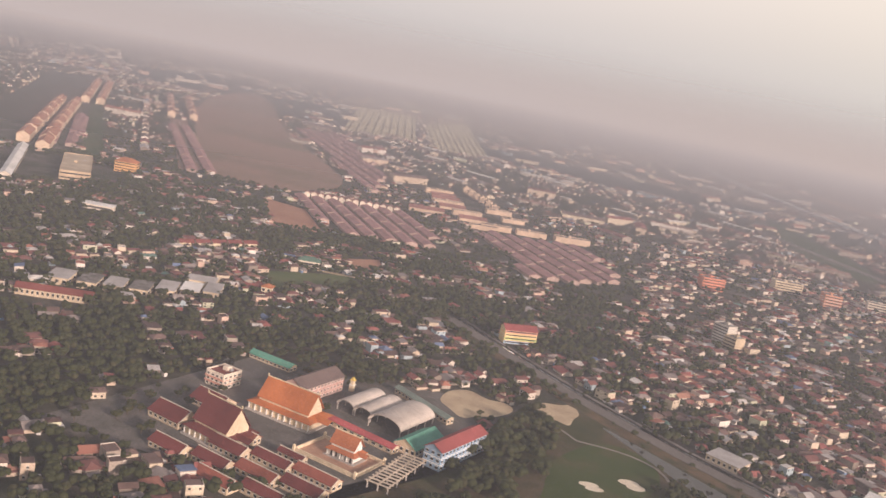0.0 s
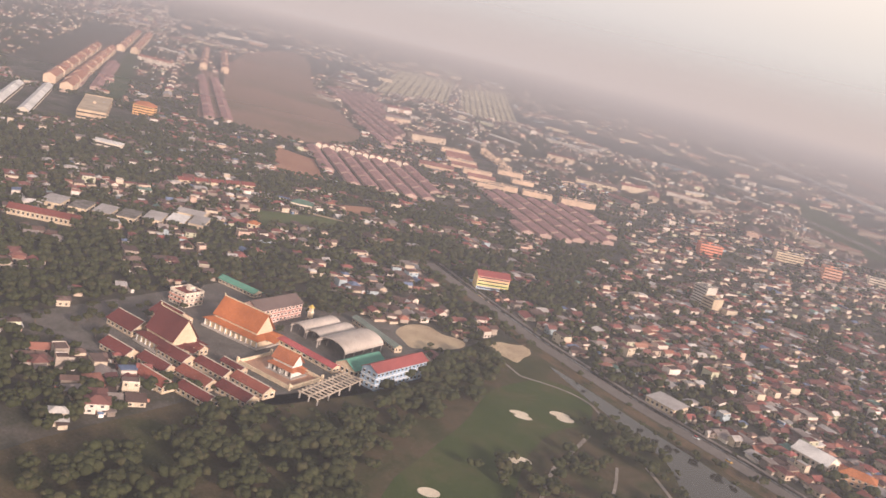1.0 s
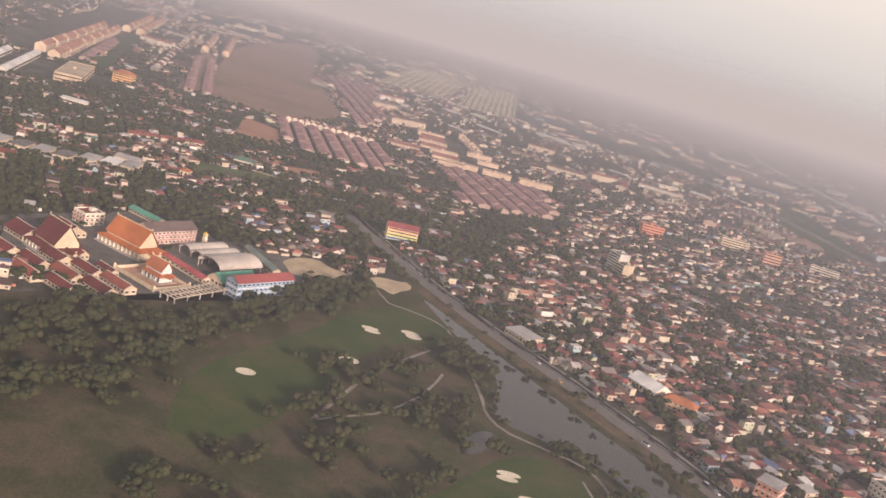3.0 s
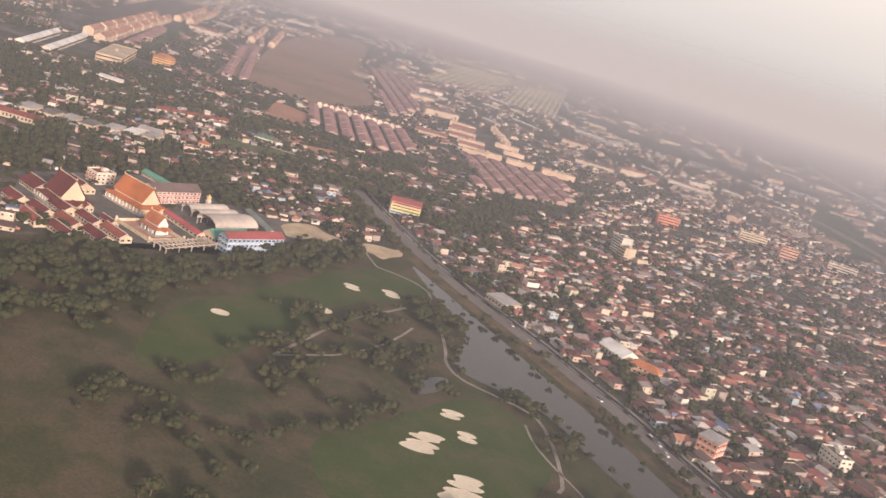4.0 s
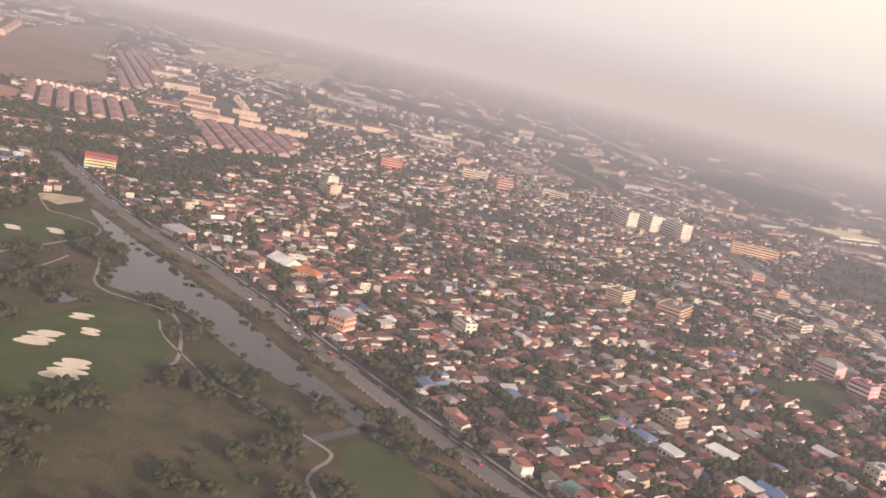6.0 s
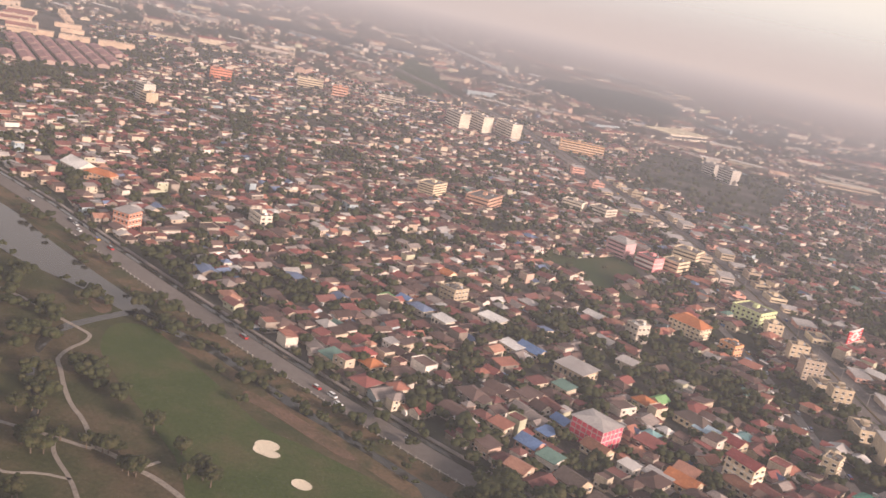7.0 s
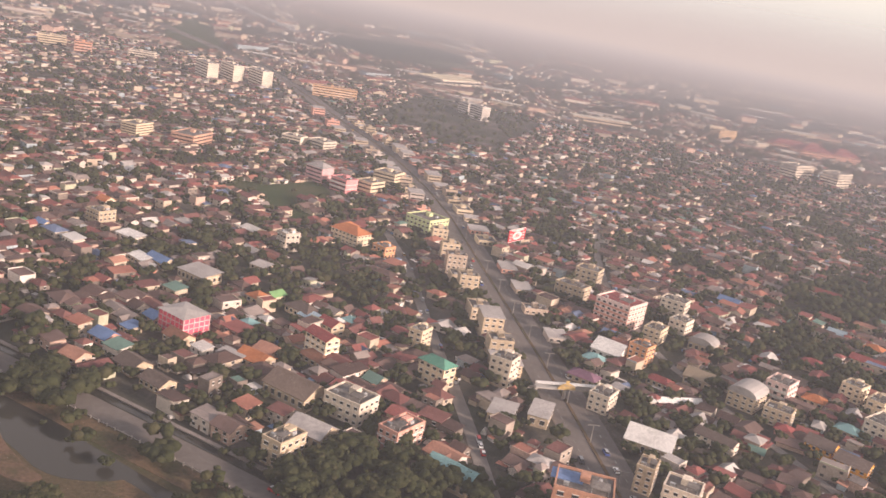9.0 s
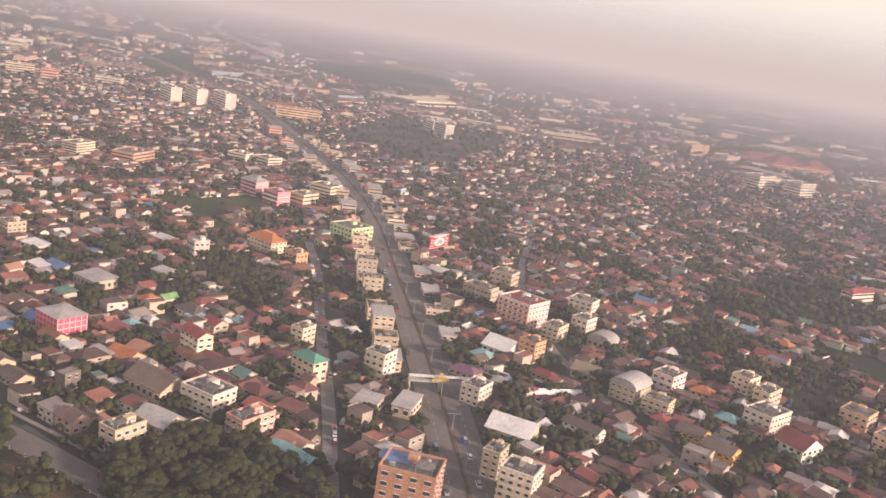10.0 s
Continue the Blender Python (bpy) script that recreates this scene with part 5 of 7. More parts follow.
# dark hedges between the cultivated strips
for (ax, ay), (bx, by), (ex, ey), (gx, gy) in (STRIPS, STRIPS_B):
    for i in range(9):
        t = (i + 0.5) / 9
        strip("field_ditch", [(ax + (gx - ax) * t, ay + (gy - ay) * t), (bx + (ex - bx) * t, by + (ey - by) * t)], 2.2, 0.16, M_VERGE, "dark green ditch between cultivated strips", "ditch", 0)


# ---- trees ----
def trunk(rng_t, height, r0):
    """A tapered stem with three limbs."""
    def limb(a, b, ra, rb):
        d = (b - a).normalized()
        t = d.orthogonal().normalized()
        q = d.cross(t)
        vv = []
        for c, r in ((a, ra), (b, rb)):
            vv += [tuple(c + (t * math.cos(k * 1.0472) + q * math.sin(k * 1.0472)) * r) for k in range(6)]
        return vv, [(k, (k + 1) % 6, (k + 1) % 6 + 6, k + 6) for k in range(6)]
    top = Vector((rng_t.uniform(-0.2, 0.2), rng_t.uniform(-0.2, 0.2), height * 0.45))
    out = [limb(Vector((0, 0, -0.1)), top, r0, r0 * 0.65)]
    for k in range(3):
        a = k * 2.1 + rng_t.random()
        out.append(limb(top, top + Vector((math.cos(a), math.sin(a), 0.9)) * height * 0.28, r0 * 0.55, r0 * 0.2))
    return joined(*out)


GOLD = (1 + math.sqrt(5)) / 2
ICO = [Vector(p).normalized() for p in ((-1, GOLD, 0), (1, GOLD, 0), (-1, -GOLD, 0), (1, -GOLD, 0), (0, -1, GOLD), (0, 1, GOLD), (0, -1, -GOLD), (0, 1, -GOLD), (GOLD, 0, -1), (GOLD, 0, 1), (-GOLD, 0, -1), (-GOLD, 0, 1))]
ICO_FACES = [(0, 11, 5), (0, 5, 1), (0, 1, 7), (0, 7, 10), (0, 10, 11), (1, 5, 9), (5, 11, 4), (11, 10, 2), (10, 7, 6), (7, 1, 8),
             (3, 9, 4), (3, 4, 2), (3, 2, 6), (3, 6, 8), (3, 8, 9), (4, 9, 5), (2, 4, 11), (6, 2, 10), (8, 6, 7), (9, 8, 1)]

ICO_FACES = [p for p in ICO_FACES if sum(ICO[i].z for i in p) > -1.6]       # undersides are never seen


def clumps(rng_t, count, spread, height, small=0.30, large=0.52, leafy=0, leaf=0.2):
    """Uneven clumps of foliage that make up a crown, each set with small leaves, round the origin."""
    out, v, f = [], [], []
    core = 1 if count < 4 else 3 if count < 12 else 5
    for k in range(count):
        a = rng_t.uniform(0, 2 * math.pi)
        if k < core:
            q, up, rad = spread * (0.0 if core == 1 else 0.38), 0.55 + 0.08 * rng_t.random(), spread * rng_t.uniform(0.52, 0.66)
            a = 2 * math.pi * k / core + rng_t.uniform(-0.4, 0.4)
        else:
            q, rad = spread * (0.35 + 0.5 * rng_t.random()), spread * rng_t.uniform(small, large)
            up = 0.45 + 0.42 * rng_t.random() * (1.15 - 0.6 * q / spread)
        c = Vector((q * math.cos(a), q * math.sin(a), height * up))
        out.append(([tuple(c + Vector((p.x, p.y, p.z * 0.8)) * rad * (0.84 if leafy else 1.0) * rng_t.uniform(0.7, 1.2)) for p in ICO], ICO_FACES))
        for _ in range(leafy):
            n = Vector((rng_t.gauss(0, 1), rng_t.gauss(0, 1), rng_t.gauss(0.35, 0.9))).normalized()
            p = c + Vector((n.x, n.y, n.z * 0.8)) * rad * rng_t.uniform(0.82, 1.28)
            n = (n + Vector((rng_t.gauss(0, 0.22), rng_t.gauss(0, 0.22), rng_t.gauss(0.25, 0.22)))).normalized()
            t = n.orthogonal().normalized()
            t.rotate(Matrix.Rotation(rng_t.uniform(0, 6.3), 3, n))
            b, s = n.cross(t), leaf * rng_t.uniform(0.6, 1.3)
            o = len(v)
            v += [tuple(p - t * s), tuple(p + b * s * 0.8), tuple(p + t * s), tuple(p - b * s * 0.8)]
            f.append((o, o + 1, o + 2, o + 3))
    return joined(*out, (v, f))


trng = random.Random(3)
tree_kits = []
for _k in range(6):
    hh, wide = trng.uniform(4.0, 5.2), trng.uniform(2.1, 2.6)
    crown_me = mesh_of("crown", *clumps(trng, 26, wide, hh, 0.18, 0.32, 22, 0.11), M_LEAF)
    crown_me.polygons.foreach_set("use_smooth", [True] * len(crown_me.polygons))
    tree_kits.append((mesh_of("trunk", *trunk(trng, hh, 0.16), M_BARK), crown_me))
mid_kits = [clumps(trng, 6, trng.uniform(2.2, 2.7), trng.uniform(3.2, 4.2), 0.24, 0.40, 3, 0.13) for _ in range(8)]
grove_kits = [clumps(trng, 15, trng.uniform(2.1, 2.6), trng.uniform(3.6, 4.6), 0.17, 0.32, 11, 0.13) for _ in range(8)]
far_kits = [clumps(trng, 3, trng.uniform(2.2, 2.7), trng.uniform(3.0, 3.8), 0.30, 0.48) for _ in range(8)]
low_kits = [clumps(trng, 1, trng.uniform(2.2, 2.8), trng.uniform(3.0, 3.8), 0.65, 0.95) for _ in range(8)]


def tree_thing(x, y, size, label="broad dark green tree with an uneven crown"):
    tk, ck = tree_kits[trng.randrange(len(tree_kits))]
    thing = tagged(put("tree", None, None, pose(x, y, 0, 0, 0, trng.uniform(0, 360)) @ Matrix.Diagonal((size, size, size, 1))), label, "tree", "trees of the town")
    put("trunk", tk, thing)
    put("crown", ck, thing)


TREES = [(x, y, s) for x, y, s in TREES if not near_line(x, y, MAIN_ROAD, 7.5) and not near_line(x, y, CANAL_ROAD, 4.5) and not near_line(x, y, SOI_A, 3.0) and not near_line(x, y, SOI_B, 2.6) and not any(inside(x, y, p) for p in OPEN) and not any(abs(x - a) < q and math.hypot(x - a, y - b) < q * 0.9 for a, b, q in TAKEN)]
# woods, groves in the town and the golf course's trees
for poly, n, smin, smax in [(WOOD, 420, 0.9, 1.6), (WOOD_FAR, 300, 0.9, 1.6), (PARK, 230, 1.0, 1.6)] + [(p, n, 0.6, 1.15) for p, n in GROVES]:
    xs, ys = [p[0] for p in poly], [p[1] for p in poly]
    k = 0
    while k < n:
        x, y = trng.uniform(min(xs), max(xs)), trng.uniform(min(ys), max(ys))
        if inside(x, y, poly) and not any(math.hypot(x - a, y - b) < q + 1.0 for a, b, q in TAKEN):
            TREES.append((x, y, trng.uniform(smin, smax)))
            k += 1
for _k in range(4600):
    x, y = trng.uniform(-60, 330), trng.uniform(120, 330)
    if inside(x, y, GOLF) and not any(inside(x, y, p) for p in (FAIRWAY_A, GREEN_B, FAIRWAY_C, CANAL, POND)) and noise.noise(Vector((x * 0.045, y * 0.045, 1.0))) > 0.10 and trng.random() < 0.6:
        TREES.append((x, y, trng.uniform(0.6, 1.35)))
for x0, y0, n in ((-176, 424, 14), (-182, 414, 12), (-165, 428, 8), (-30, 236, 16), (-40, 236, 8), (-28, 262, 14), (-22, 285, 14), (-24, 205, 8), (-33, 292, 10), (20, 205, 10), (-2, 250, 10), (6, 235, 8), (84, 212, 8), (95, 222, 8), (120, 222, 8), (70, 176, 10), (18, 186, 6)):
    for _ in range(n):                                   # the dense groups between the fairways
        TREES.append((x0 + trng.gauss(0, 4.0), y0 + trng.gauss(0, 6.0), trng.uniform(0.7, 1.3)))
for _k in range(70):
    s = 6 + _k * 9.5
    q = along(offset(soften(CANAL_ROAD, 1, False), trng.choice((-5.2, -6.5, 4.9))), s)
    if q and trng.random() < 0.7:
        TREES.append((q[0], q[1], trng.uniform(0.3, 0.75)))
for x0, y0, n in ((145, 187, 7), (149, 183, 8), (153, 181, 4), (140, 178, 6), (145, 170, 6), (149, 162, 6), (155, 153, 5), (172, 157, 5), (179, 151, 5)):
    for _ in range(n):                                   # trees along the brook and the paths
        TREES.append((x0 + trng.gauss(0, 1.9), y0 + trng.gauss(0, 1.9), trng.uniform(0.6, 1.15)))
for _k in range(30):                                     # the tall clump between the pool and the road
    TREES.append((trng.uniform(243, 259), trng.uniform(175, 191), trng.uniform(0.9, 1.6)))
for x, y, s in ((160, 178, 1.2), (175, 168, 1.25), (184, 164, 1.0), (191, 159, 1.2), (192.5, 157.5, 1.0), (195, 156, 1.1), (180, 202, 1.2), (178.5, 203, 1.0), (151, 217, 1.3), (148, 219, 1.2), (161, 212, 1.0), (172, 203, 0.9), (184, 192, 0.8), (234, 211, 1.7), (235.5, 209, 1.3), (220, 215, 1.6), (207, 223, 1.4), (209, 226, 1.2), (283, 202, 1.3), (280, 184, 1.0), (282, 191, 1.1), (308, 176, 1.2), (281, 170, 1.4), (284, 166, 1.4), (282, 163, 1.2), (330, 203, 1.2), (331, 199, 1.0), (132, 231, 1.2), (133, 228, 1.1), (136, 229, 1.0), (258, 175, 1.5), (285, 162, 1.4), (237, 206, 1.4), (221, 214, 1.2), (225, 196, 0.9), (262, 171, 1.0), (215, 204, 1.0), (296, 158, 1.2)):
    TREES.append((x, y, s))
for _k in range(46):                                      # bushes round the open plot in the town
    _x, _y = trng.uniform(222, 274), trng.uniform(356, 448)
    if inside(_x, _y, FIELD_B) and noise.noise(Vector((_x * 0.09, _y * 0.09, 2.0))) > -0.05:
        TREES.append((_x, _y, trng.uniform(0.6, 1.1)))
for _line_b, _n in ((CANAL, 60), (STREAM, 46)):           # bushes on the banks
    for _k in range(_n):
        _a = trng.randrange(len(_line_b) - 1)
        _u = trng.random()
        (_ax, _ay), (_bx, _by) = _line_b[_a], _line_b[_a + 1]
        TREES.append((_ax + (_bx - _ax) * _u + trng.uniform(-2, 2), _ay + (_by - _ay) * _u + trng.uniform(-2.5, 1.0), trng.uniform(0.3, 0.8)))
for _k in range(190):
    TREES.append((trng.uniform(306, 352), trng.uniform(146, 188), trng.uniform(0.9, 1.5)))
TREES = [p for p in TREES if not (305 < p[0] < 352 and 146 < p[1] < 190 and p[2] > 0.88) or inside(p[0], p[1], GROVE)]
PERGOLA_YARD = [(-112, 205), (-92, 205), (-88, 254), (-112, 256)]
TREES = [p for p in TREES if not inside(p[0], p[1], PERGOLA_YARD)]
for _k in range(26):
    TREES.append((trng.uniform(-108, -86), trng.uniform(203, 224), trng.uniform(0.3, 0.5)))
TREES.sort(key=lambda p: p[1] + 0.25 * abs(p[0] - 190))
TREE_THINGS = 165
for x, y, s in TREES[:TREE_THINGS]:
    tree_thing(x, y, s)
heap_t = Heap()
for x, y, s in TREES[TREE_THINGS:]:
    if y > 560 and trng.random() < (0.66 if x < road_x(y) else 0.34):
        continue
    v, f = (grove_kits if inside(x, y, GROVE) or (242 < x < 260 and 174 < y < 192) else mid_kits if y < 330 else far_kits if y < 640 else low_kits)[trng.randrange(8)]
    heap_t.add(([(a, b, c * s) for a, b, c in v], f), x, y, trng.uniform(0, 360), 0, s)
heap_t.done("far_trees", M_LEAF, "countless dark green trees between the houses", "trees", True)

# ---- haze: a thin sheet over the town, aerial haze painted in, denser with distance ----
M_HAZE = bpy.data.materials.new("haze")
M_HAZE.use_nodes = True
hn, hl = M_HAZE.node_tree.nodes, M_HAZE.node_tree.links
hn.clear()
h_out, h_mix, h_mix2 = hn.new("ShaderNodeOutputMaterial"), hn.new("ShaderNodeMixShader"), hn.new("ShaderNodeMixShader")
h_dif, h_trl, h_tra = hn.new("ShaderNodeBsdfDiffuse"), hn.new("ShaderNodeBsdfTranslucent"), hn.new("ShaderNodeBsdfTransparent")
HAZE_LENGTH = 2150.0


def sums(op, a, b=0.0):
    m = hn.new("ShaderNodeMath")
    m.operation = op
    for s, v in zip(m.inputs, (a, b)):
        if isinstance(v, float):
            s.default_value = v
        else:
            hl.new(v, s)
    return m.outputs[0]


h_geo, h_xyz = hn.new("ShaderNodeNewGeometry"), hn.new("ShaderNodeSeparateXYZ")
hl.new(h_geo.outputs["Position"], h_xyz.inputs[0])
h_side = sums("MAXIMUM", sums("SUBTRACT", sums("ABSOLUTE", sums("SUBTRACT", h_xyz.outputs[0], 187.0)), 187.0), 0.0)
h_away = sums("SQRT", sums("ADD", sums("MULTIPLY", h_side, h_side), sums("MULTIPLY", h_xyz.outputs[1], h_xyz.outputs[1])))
h_away = sums("MULTIPLY", h_away, sums("MAXIMUM", sums("MINIMUM", sums("ADD", sums("MULTIPLY", h_xyz.outputs[0], 0.00011), 1.0), 1.15), 0.84))     # made more opaque on the sunward side, where haze looks thicker
# opacity by distance from the flight line stands in for haze in the air
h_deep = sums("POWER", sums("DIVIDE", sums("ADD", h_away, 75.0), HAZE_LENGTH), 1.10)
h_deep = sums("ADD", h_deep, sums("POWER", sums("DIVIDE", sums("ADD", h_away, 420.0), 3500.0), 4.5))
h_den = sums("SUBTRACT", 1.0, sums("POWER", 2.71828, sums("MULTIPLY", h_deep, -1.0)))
h_thin = hn.new("ShaderNodeMapRange")                     # the painted haze fades out up the raised rim
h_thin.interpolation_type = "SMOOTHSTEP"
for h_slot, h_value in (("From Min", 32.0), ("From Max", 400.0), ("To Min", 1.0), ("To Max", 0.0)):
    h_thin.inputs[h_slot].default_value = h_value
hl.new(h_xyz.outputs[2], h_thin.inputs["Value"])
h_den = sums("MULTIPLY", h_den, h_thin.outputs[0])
h_far, h_tone = hn.new("ShaderNodeMapRange"), hn.new("ShaderNodeMix")       # haze tint set by distance: bluish near by, cream at the far rim
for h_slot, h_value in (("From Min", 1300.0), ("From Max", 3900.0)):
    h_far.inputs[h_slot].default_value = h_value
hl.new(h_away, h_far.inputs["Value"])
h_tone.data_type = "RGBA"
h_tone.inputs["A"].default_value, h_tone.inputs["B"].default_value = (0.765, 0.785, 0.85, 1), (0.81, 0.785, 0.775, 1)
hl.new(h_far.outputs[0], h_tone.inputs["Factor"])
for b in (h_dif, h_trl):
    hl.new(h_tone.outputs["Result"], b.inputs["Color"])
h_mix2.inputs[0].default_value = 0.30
h_up = hn.new("ShaderNodeCombineXYZ")                    # fixed upward normal: the sheet is lit alike whatever its tilt
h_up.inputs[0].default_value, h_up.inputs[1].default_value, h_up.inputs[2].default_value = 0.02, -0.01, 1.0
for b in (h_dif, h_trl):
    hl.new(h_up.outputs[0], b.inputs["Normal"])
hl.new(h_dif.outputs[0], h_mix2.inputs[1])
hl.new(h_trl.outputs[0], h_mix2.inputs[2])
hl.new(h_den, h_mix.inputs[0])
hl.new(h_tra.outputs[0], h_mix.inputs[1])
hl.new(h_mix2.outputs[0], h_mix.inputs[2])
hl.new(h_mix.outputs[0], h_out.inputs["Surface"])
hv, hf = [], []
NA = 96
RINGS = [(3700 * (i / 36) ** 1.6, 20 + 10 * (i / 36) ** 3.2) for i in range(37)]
RINGS += [(3700 + 105 * q, 30 + 3.9 * q * q) for q in range(1, 11)]       # raised rim added to blend the horizon into the sky
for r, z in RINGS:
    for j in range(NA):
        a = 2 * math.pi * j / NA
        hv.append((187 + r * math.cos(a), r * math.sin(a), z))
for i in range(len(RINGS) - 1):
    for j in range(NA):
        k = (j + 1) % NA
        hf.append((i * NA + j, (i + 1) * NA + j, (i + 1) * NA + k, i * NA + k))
haze_me = mesh_of("haze_stand_in", hv, hf, M_HAZE)
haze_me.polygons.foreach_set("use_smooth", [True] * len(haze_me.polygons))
tagged(put("haze_stand_in", haze_me), "thin grey-pink sheet over the town, standing in for aerial haze", "haze", kind="structure")

# ---- the temple precinct ----
def gold_ridge(thing, w, z, at):
    """A pale ridge board with upturned ends."""
    part("ridge", moved(joined(box(-w / 2, -0.12, z - 0.1, w / 2, 0.12, z + 0.22), box(-w / 2 - 0.3, -0.1, z, -w / 2 + 0.15, 0.1, z + 0.9), box(w / 2 - 0.15, -0.1, z, w / 2 + 0.3, 0.1, z + 0.9)), at), paint(0.72, 0.60, 0.40), thing)


def temple_hall(x, y, ang, w, d, label, wall, roof, height=3.0, upper=0.62, group=""):
    """A hall with a steep roof standing on a lower, flatter skirt roof. x, y: its nearest corner."""
    thing = tagged(put("temple_hall", None, None, pose(x, y, 0, 0, 0, ang)), label, "temple", group)
    mid = pose(-w / 2, d / 2, 0)
    part("plinth", moved(box(-w / 2 - 0.4, -d / 2 - 0.4, 0, w / 2 + 0.4, d / 2 + 0.4, 0.5), mid), M_CONCRETE, thing)
    part("wall", moved(walls(w - 1.6, d - 1.6, height), mid), wall, thing)
    uw, ud = w * 0.78, d * upper
    lift = height + 1.5
    part("skirt_roof", moved(hip(w - 0.6, d - 0.6, height, 2.2, 0.7), mid), roof, thing)
    part("gable_end", moved(gable_wall(uw, ud, lift + 0.4, ud * 0.72), mid), wall, thing)
    part("roof", moved(gable(uw, ud, lift + 0.4, ud * 0.75, 0.6), mid), roof, thing)
    gold_ridge(thing, uw + 1.0, lift + 0.4 + ud * 0.75, mid)
    part("porch_roof", moved(gable(d * 0.5, w * 0.16, height + 0.1, 1.0, 0.3), pose(0.6, d / 2, 0, 0, 0, 0)), roof, thing)
    n = max(3, round(w / 2.6))
    for i in range(n + 1):
        part("column", box(-0.16, -0.16, 0.4, 0.16, 0.16, height + 0.1), M_WHITE, thing, "", pose(-w + 0.5 + i * (w - 1.0) / n, 0.4, 0))
    return thing


TEMPLE_ORANGE, TEMPLE_RED = paint(0.44, 0.145, 0.05), paint(0.15, 0.042, 0.038)
temple_hall(-140, 243, -2, 25.0, 13.0, "great temple hall with bright orange tiered roof", CREAM, TEMPLE_ORANGE)
temple_hall(-149, 211, -8, 17.0, 15.0, "temple hall with dark red tiered roof", CREAM, TEMPLE_RED)
ubosot = temple_hall(-117.5, 233.5, -3, 10.5, 7.0, "small white ordination hall with arched windows and red-brown tiered roof", M_WHITE, paint(0.42, 0.15, 0.07), 2.6, 0.66)
for _i in range(5):
    part("window", joined(box(-0.3, -0.12, 0.6, 0.3, 0, 1.9), moved(vault(0.6, 0.12, 1.9, 0.3, 0), pose(0, -0.06, 0))), M_GLASS, ubosot, "", pose(-8.6 + _i * 1.75, 0.72, 0))
_t = tagged(put("temple_wall", None, None, pose(-113, 227, 0, 0, 0, -5)), "low cream wall round the ordination hall", "wall")
for _b in (box(-23, 0, 0, 0, 0.4, 1.3), box(-23, 15, 0, 0, 15.4, 1.3), box(-23, 0.4, 0, -22.6, 15, 1.3), box(-0.4, 0.4, 0, 0, 15, 1.3)):
    part("wall", _b, CREAM, _t)
part("floor", box(-22.6, 0.4, 0, -0.4, 15, 0.25), paint(0.50, 0.30, 0.20), _t)
for _i in range(4):
    part("gate_post", box(-0.35, -0.35, 0, 0.35, 0.35, 2.2), CREAM, _t, "", pose((-23, 0, 0, -23)[_i], (0, 0, 15.4, 15.4)[_i], 0))
block("school", -97, 251, -8, 6.5, 27.0, 6.4, "three-storey school with light blue end wall and red roof", paint(0.28, 0.38, 0.50), REDROOF, "gable_y", floors=3, side_bays=13, band=M_WHITE)
block("school", -155, 261, -4, 9.0, 24.0, 5.6, "long school with dark roof and red balcony bands", paint(0.60, 0.42, 0.36), paint(0.15, 0.11, 0.10), "gable_y", floors=3, side_bays=12, band=REDROOF)


def vault_hall(x, y, ang, w, d, h, rise, label):
    """An open hall: a round sheet roof on posts."""
    thing = tagged(put("vault_hall", None, None, pose(x, y, 0, 0, 0, ang)), label, "hall")
    a, n, v, f = w / 2, 14, [], []
    for i in range(n + 1):
        t = math.pi * i / n
        for k in (0.0, 0.25):
            for q in (0.0, d):
                v.append((-w / 2 - (a + k) * math.cos(t), q, h + (rise + k) * math.sin(t)))
    for i in range(n):
        o, p = 4 * i, 4 * i + 4
        f += [(o + 2, o + 3, p + 3, p + 2), (o, p, p + 1, o + 1), (o, o + 2, p + 2, p), (o + 1, p + 1, p + 3, o + 3)]
    part("roof", (v, f), paint(0.54, 0.47, 0.41), thing)
    for i in range(5):
        for xx in (-w + 0.2, -0.2):
            part("post", box(-0.15, -0.15, 0, 0.15, 0.15, h + 0.2), M_CONCRETE, thing, "", pose(xx, 0.4 + i * (d - 0.8) / 4, 0))
    part("floor", box(-w, 0, 0, 0, d, 0.12), M_PAVING, thing)


vault_hall(-117.5, 263, -5, 13.0, 22.0, 2.6, 3.0, "big open hall under a round pale sheet roof")
vault_hall(-131, 267, -5, 7.0, 20.0, 2.4, 1.8, "open hall under a round pale sheet roof")
vault_hall(-138.4, 267.7, -5, 7.0, 20.0, 2.4, 1.8, "open hall under a round pale sheet roof")
block("covered_walk", -113.5, 250.5, -9, 27.0, 3.4, 2.0, "long covered walk with dull red roof", BEIGE, paint(0.40, 0.10, 0.10), "gable", floors=1, bays=9, side_bays=2)
block("canteen", -107, 254, -6, 8.5, 17.0, 2.6, "canteen with bright green metal roof", BEIGE, GREEN, "gable_y", floors=1)
block("covered_walk", -112, 288, -24, 30.0, 3.2, 2.2, "narrow grey-roofed walk with green edge", BEIGE, paint(0.22, 0.26, 0.22), "gable", floors=1)
block("covered_walk", -176, 284, -4, 19.5, 4.4, 1.8, "long low shed with green roof", BEIGE, GREEN, "gable", floors=1)
block("town_house", -180, 250, -4, 8.0, 9.0, 5.0, "white house with red trim and flat roofs", IVORY, DARKRED, band=SALMON)
_t = tagged(put("pergola", None, None, pose(-101, 225, 0, 0, 0, 2)), "large open lattice of pale concrete beams", "pergola")
for _i in range(13):
    part("beam", box(-7.5, -0.22, 2.2, 0.5, 0.22, 2.5), paint(0.50, 0.42, 0.33), _t, "", pose(0, 0.3 + _i * 2.1, 0))
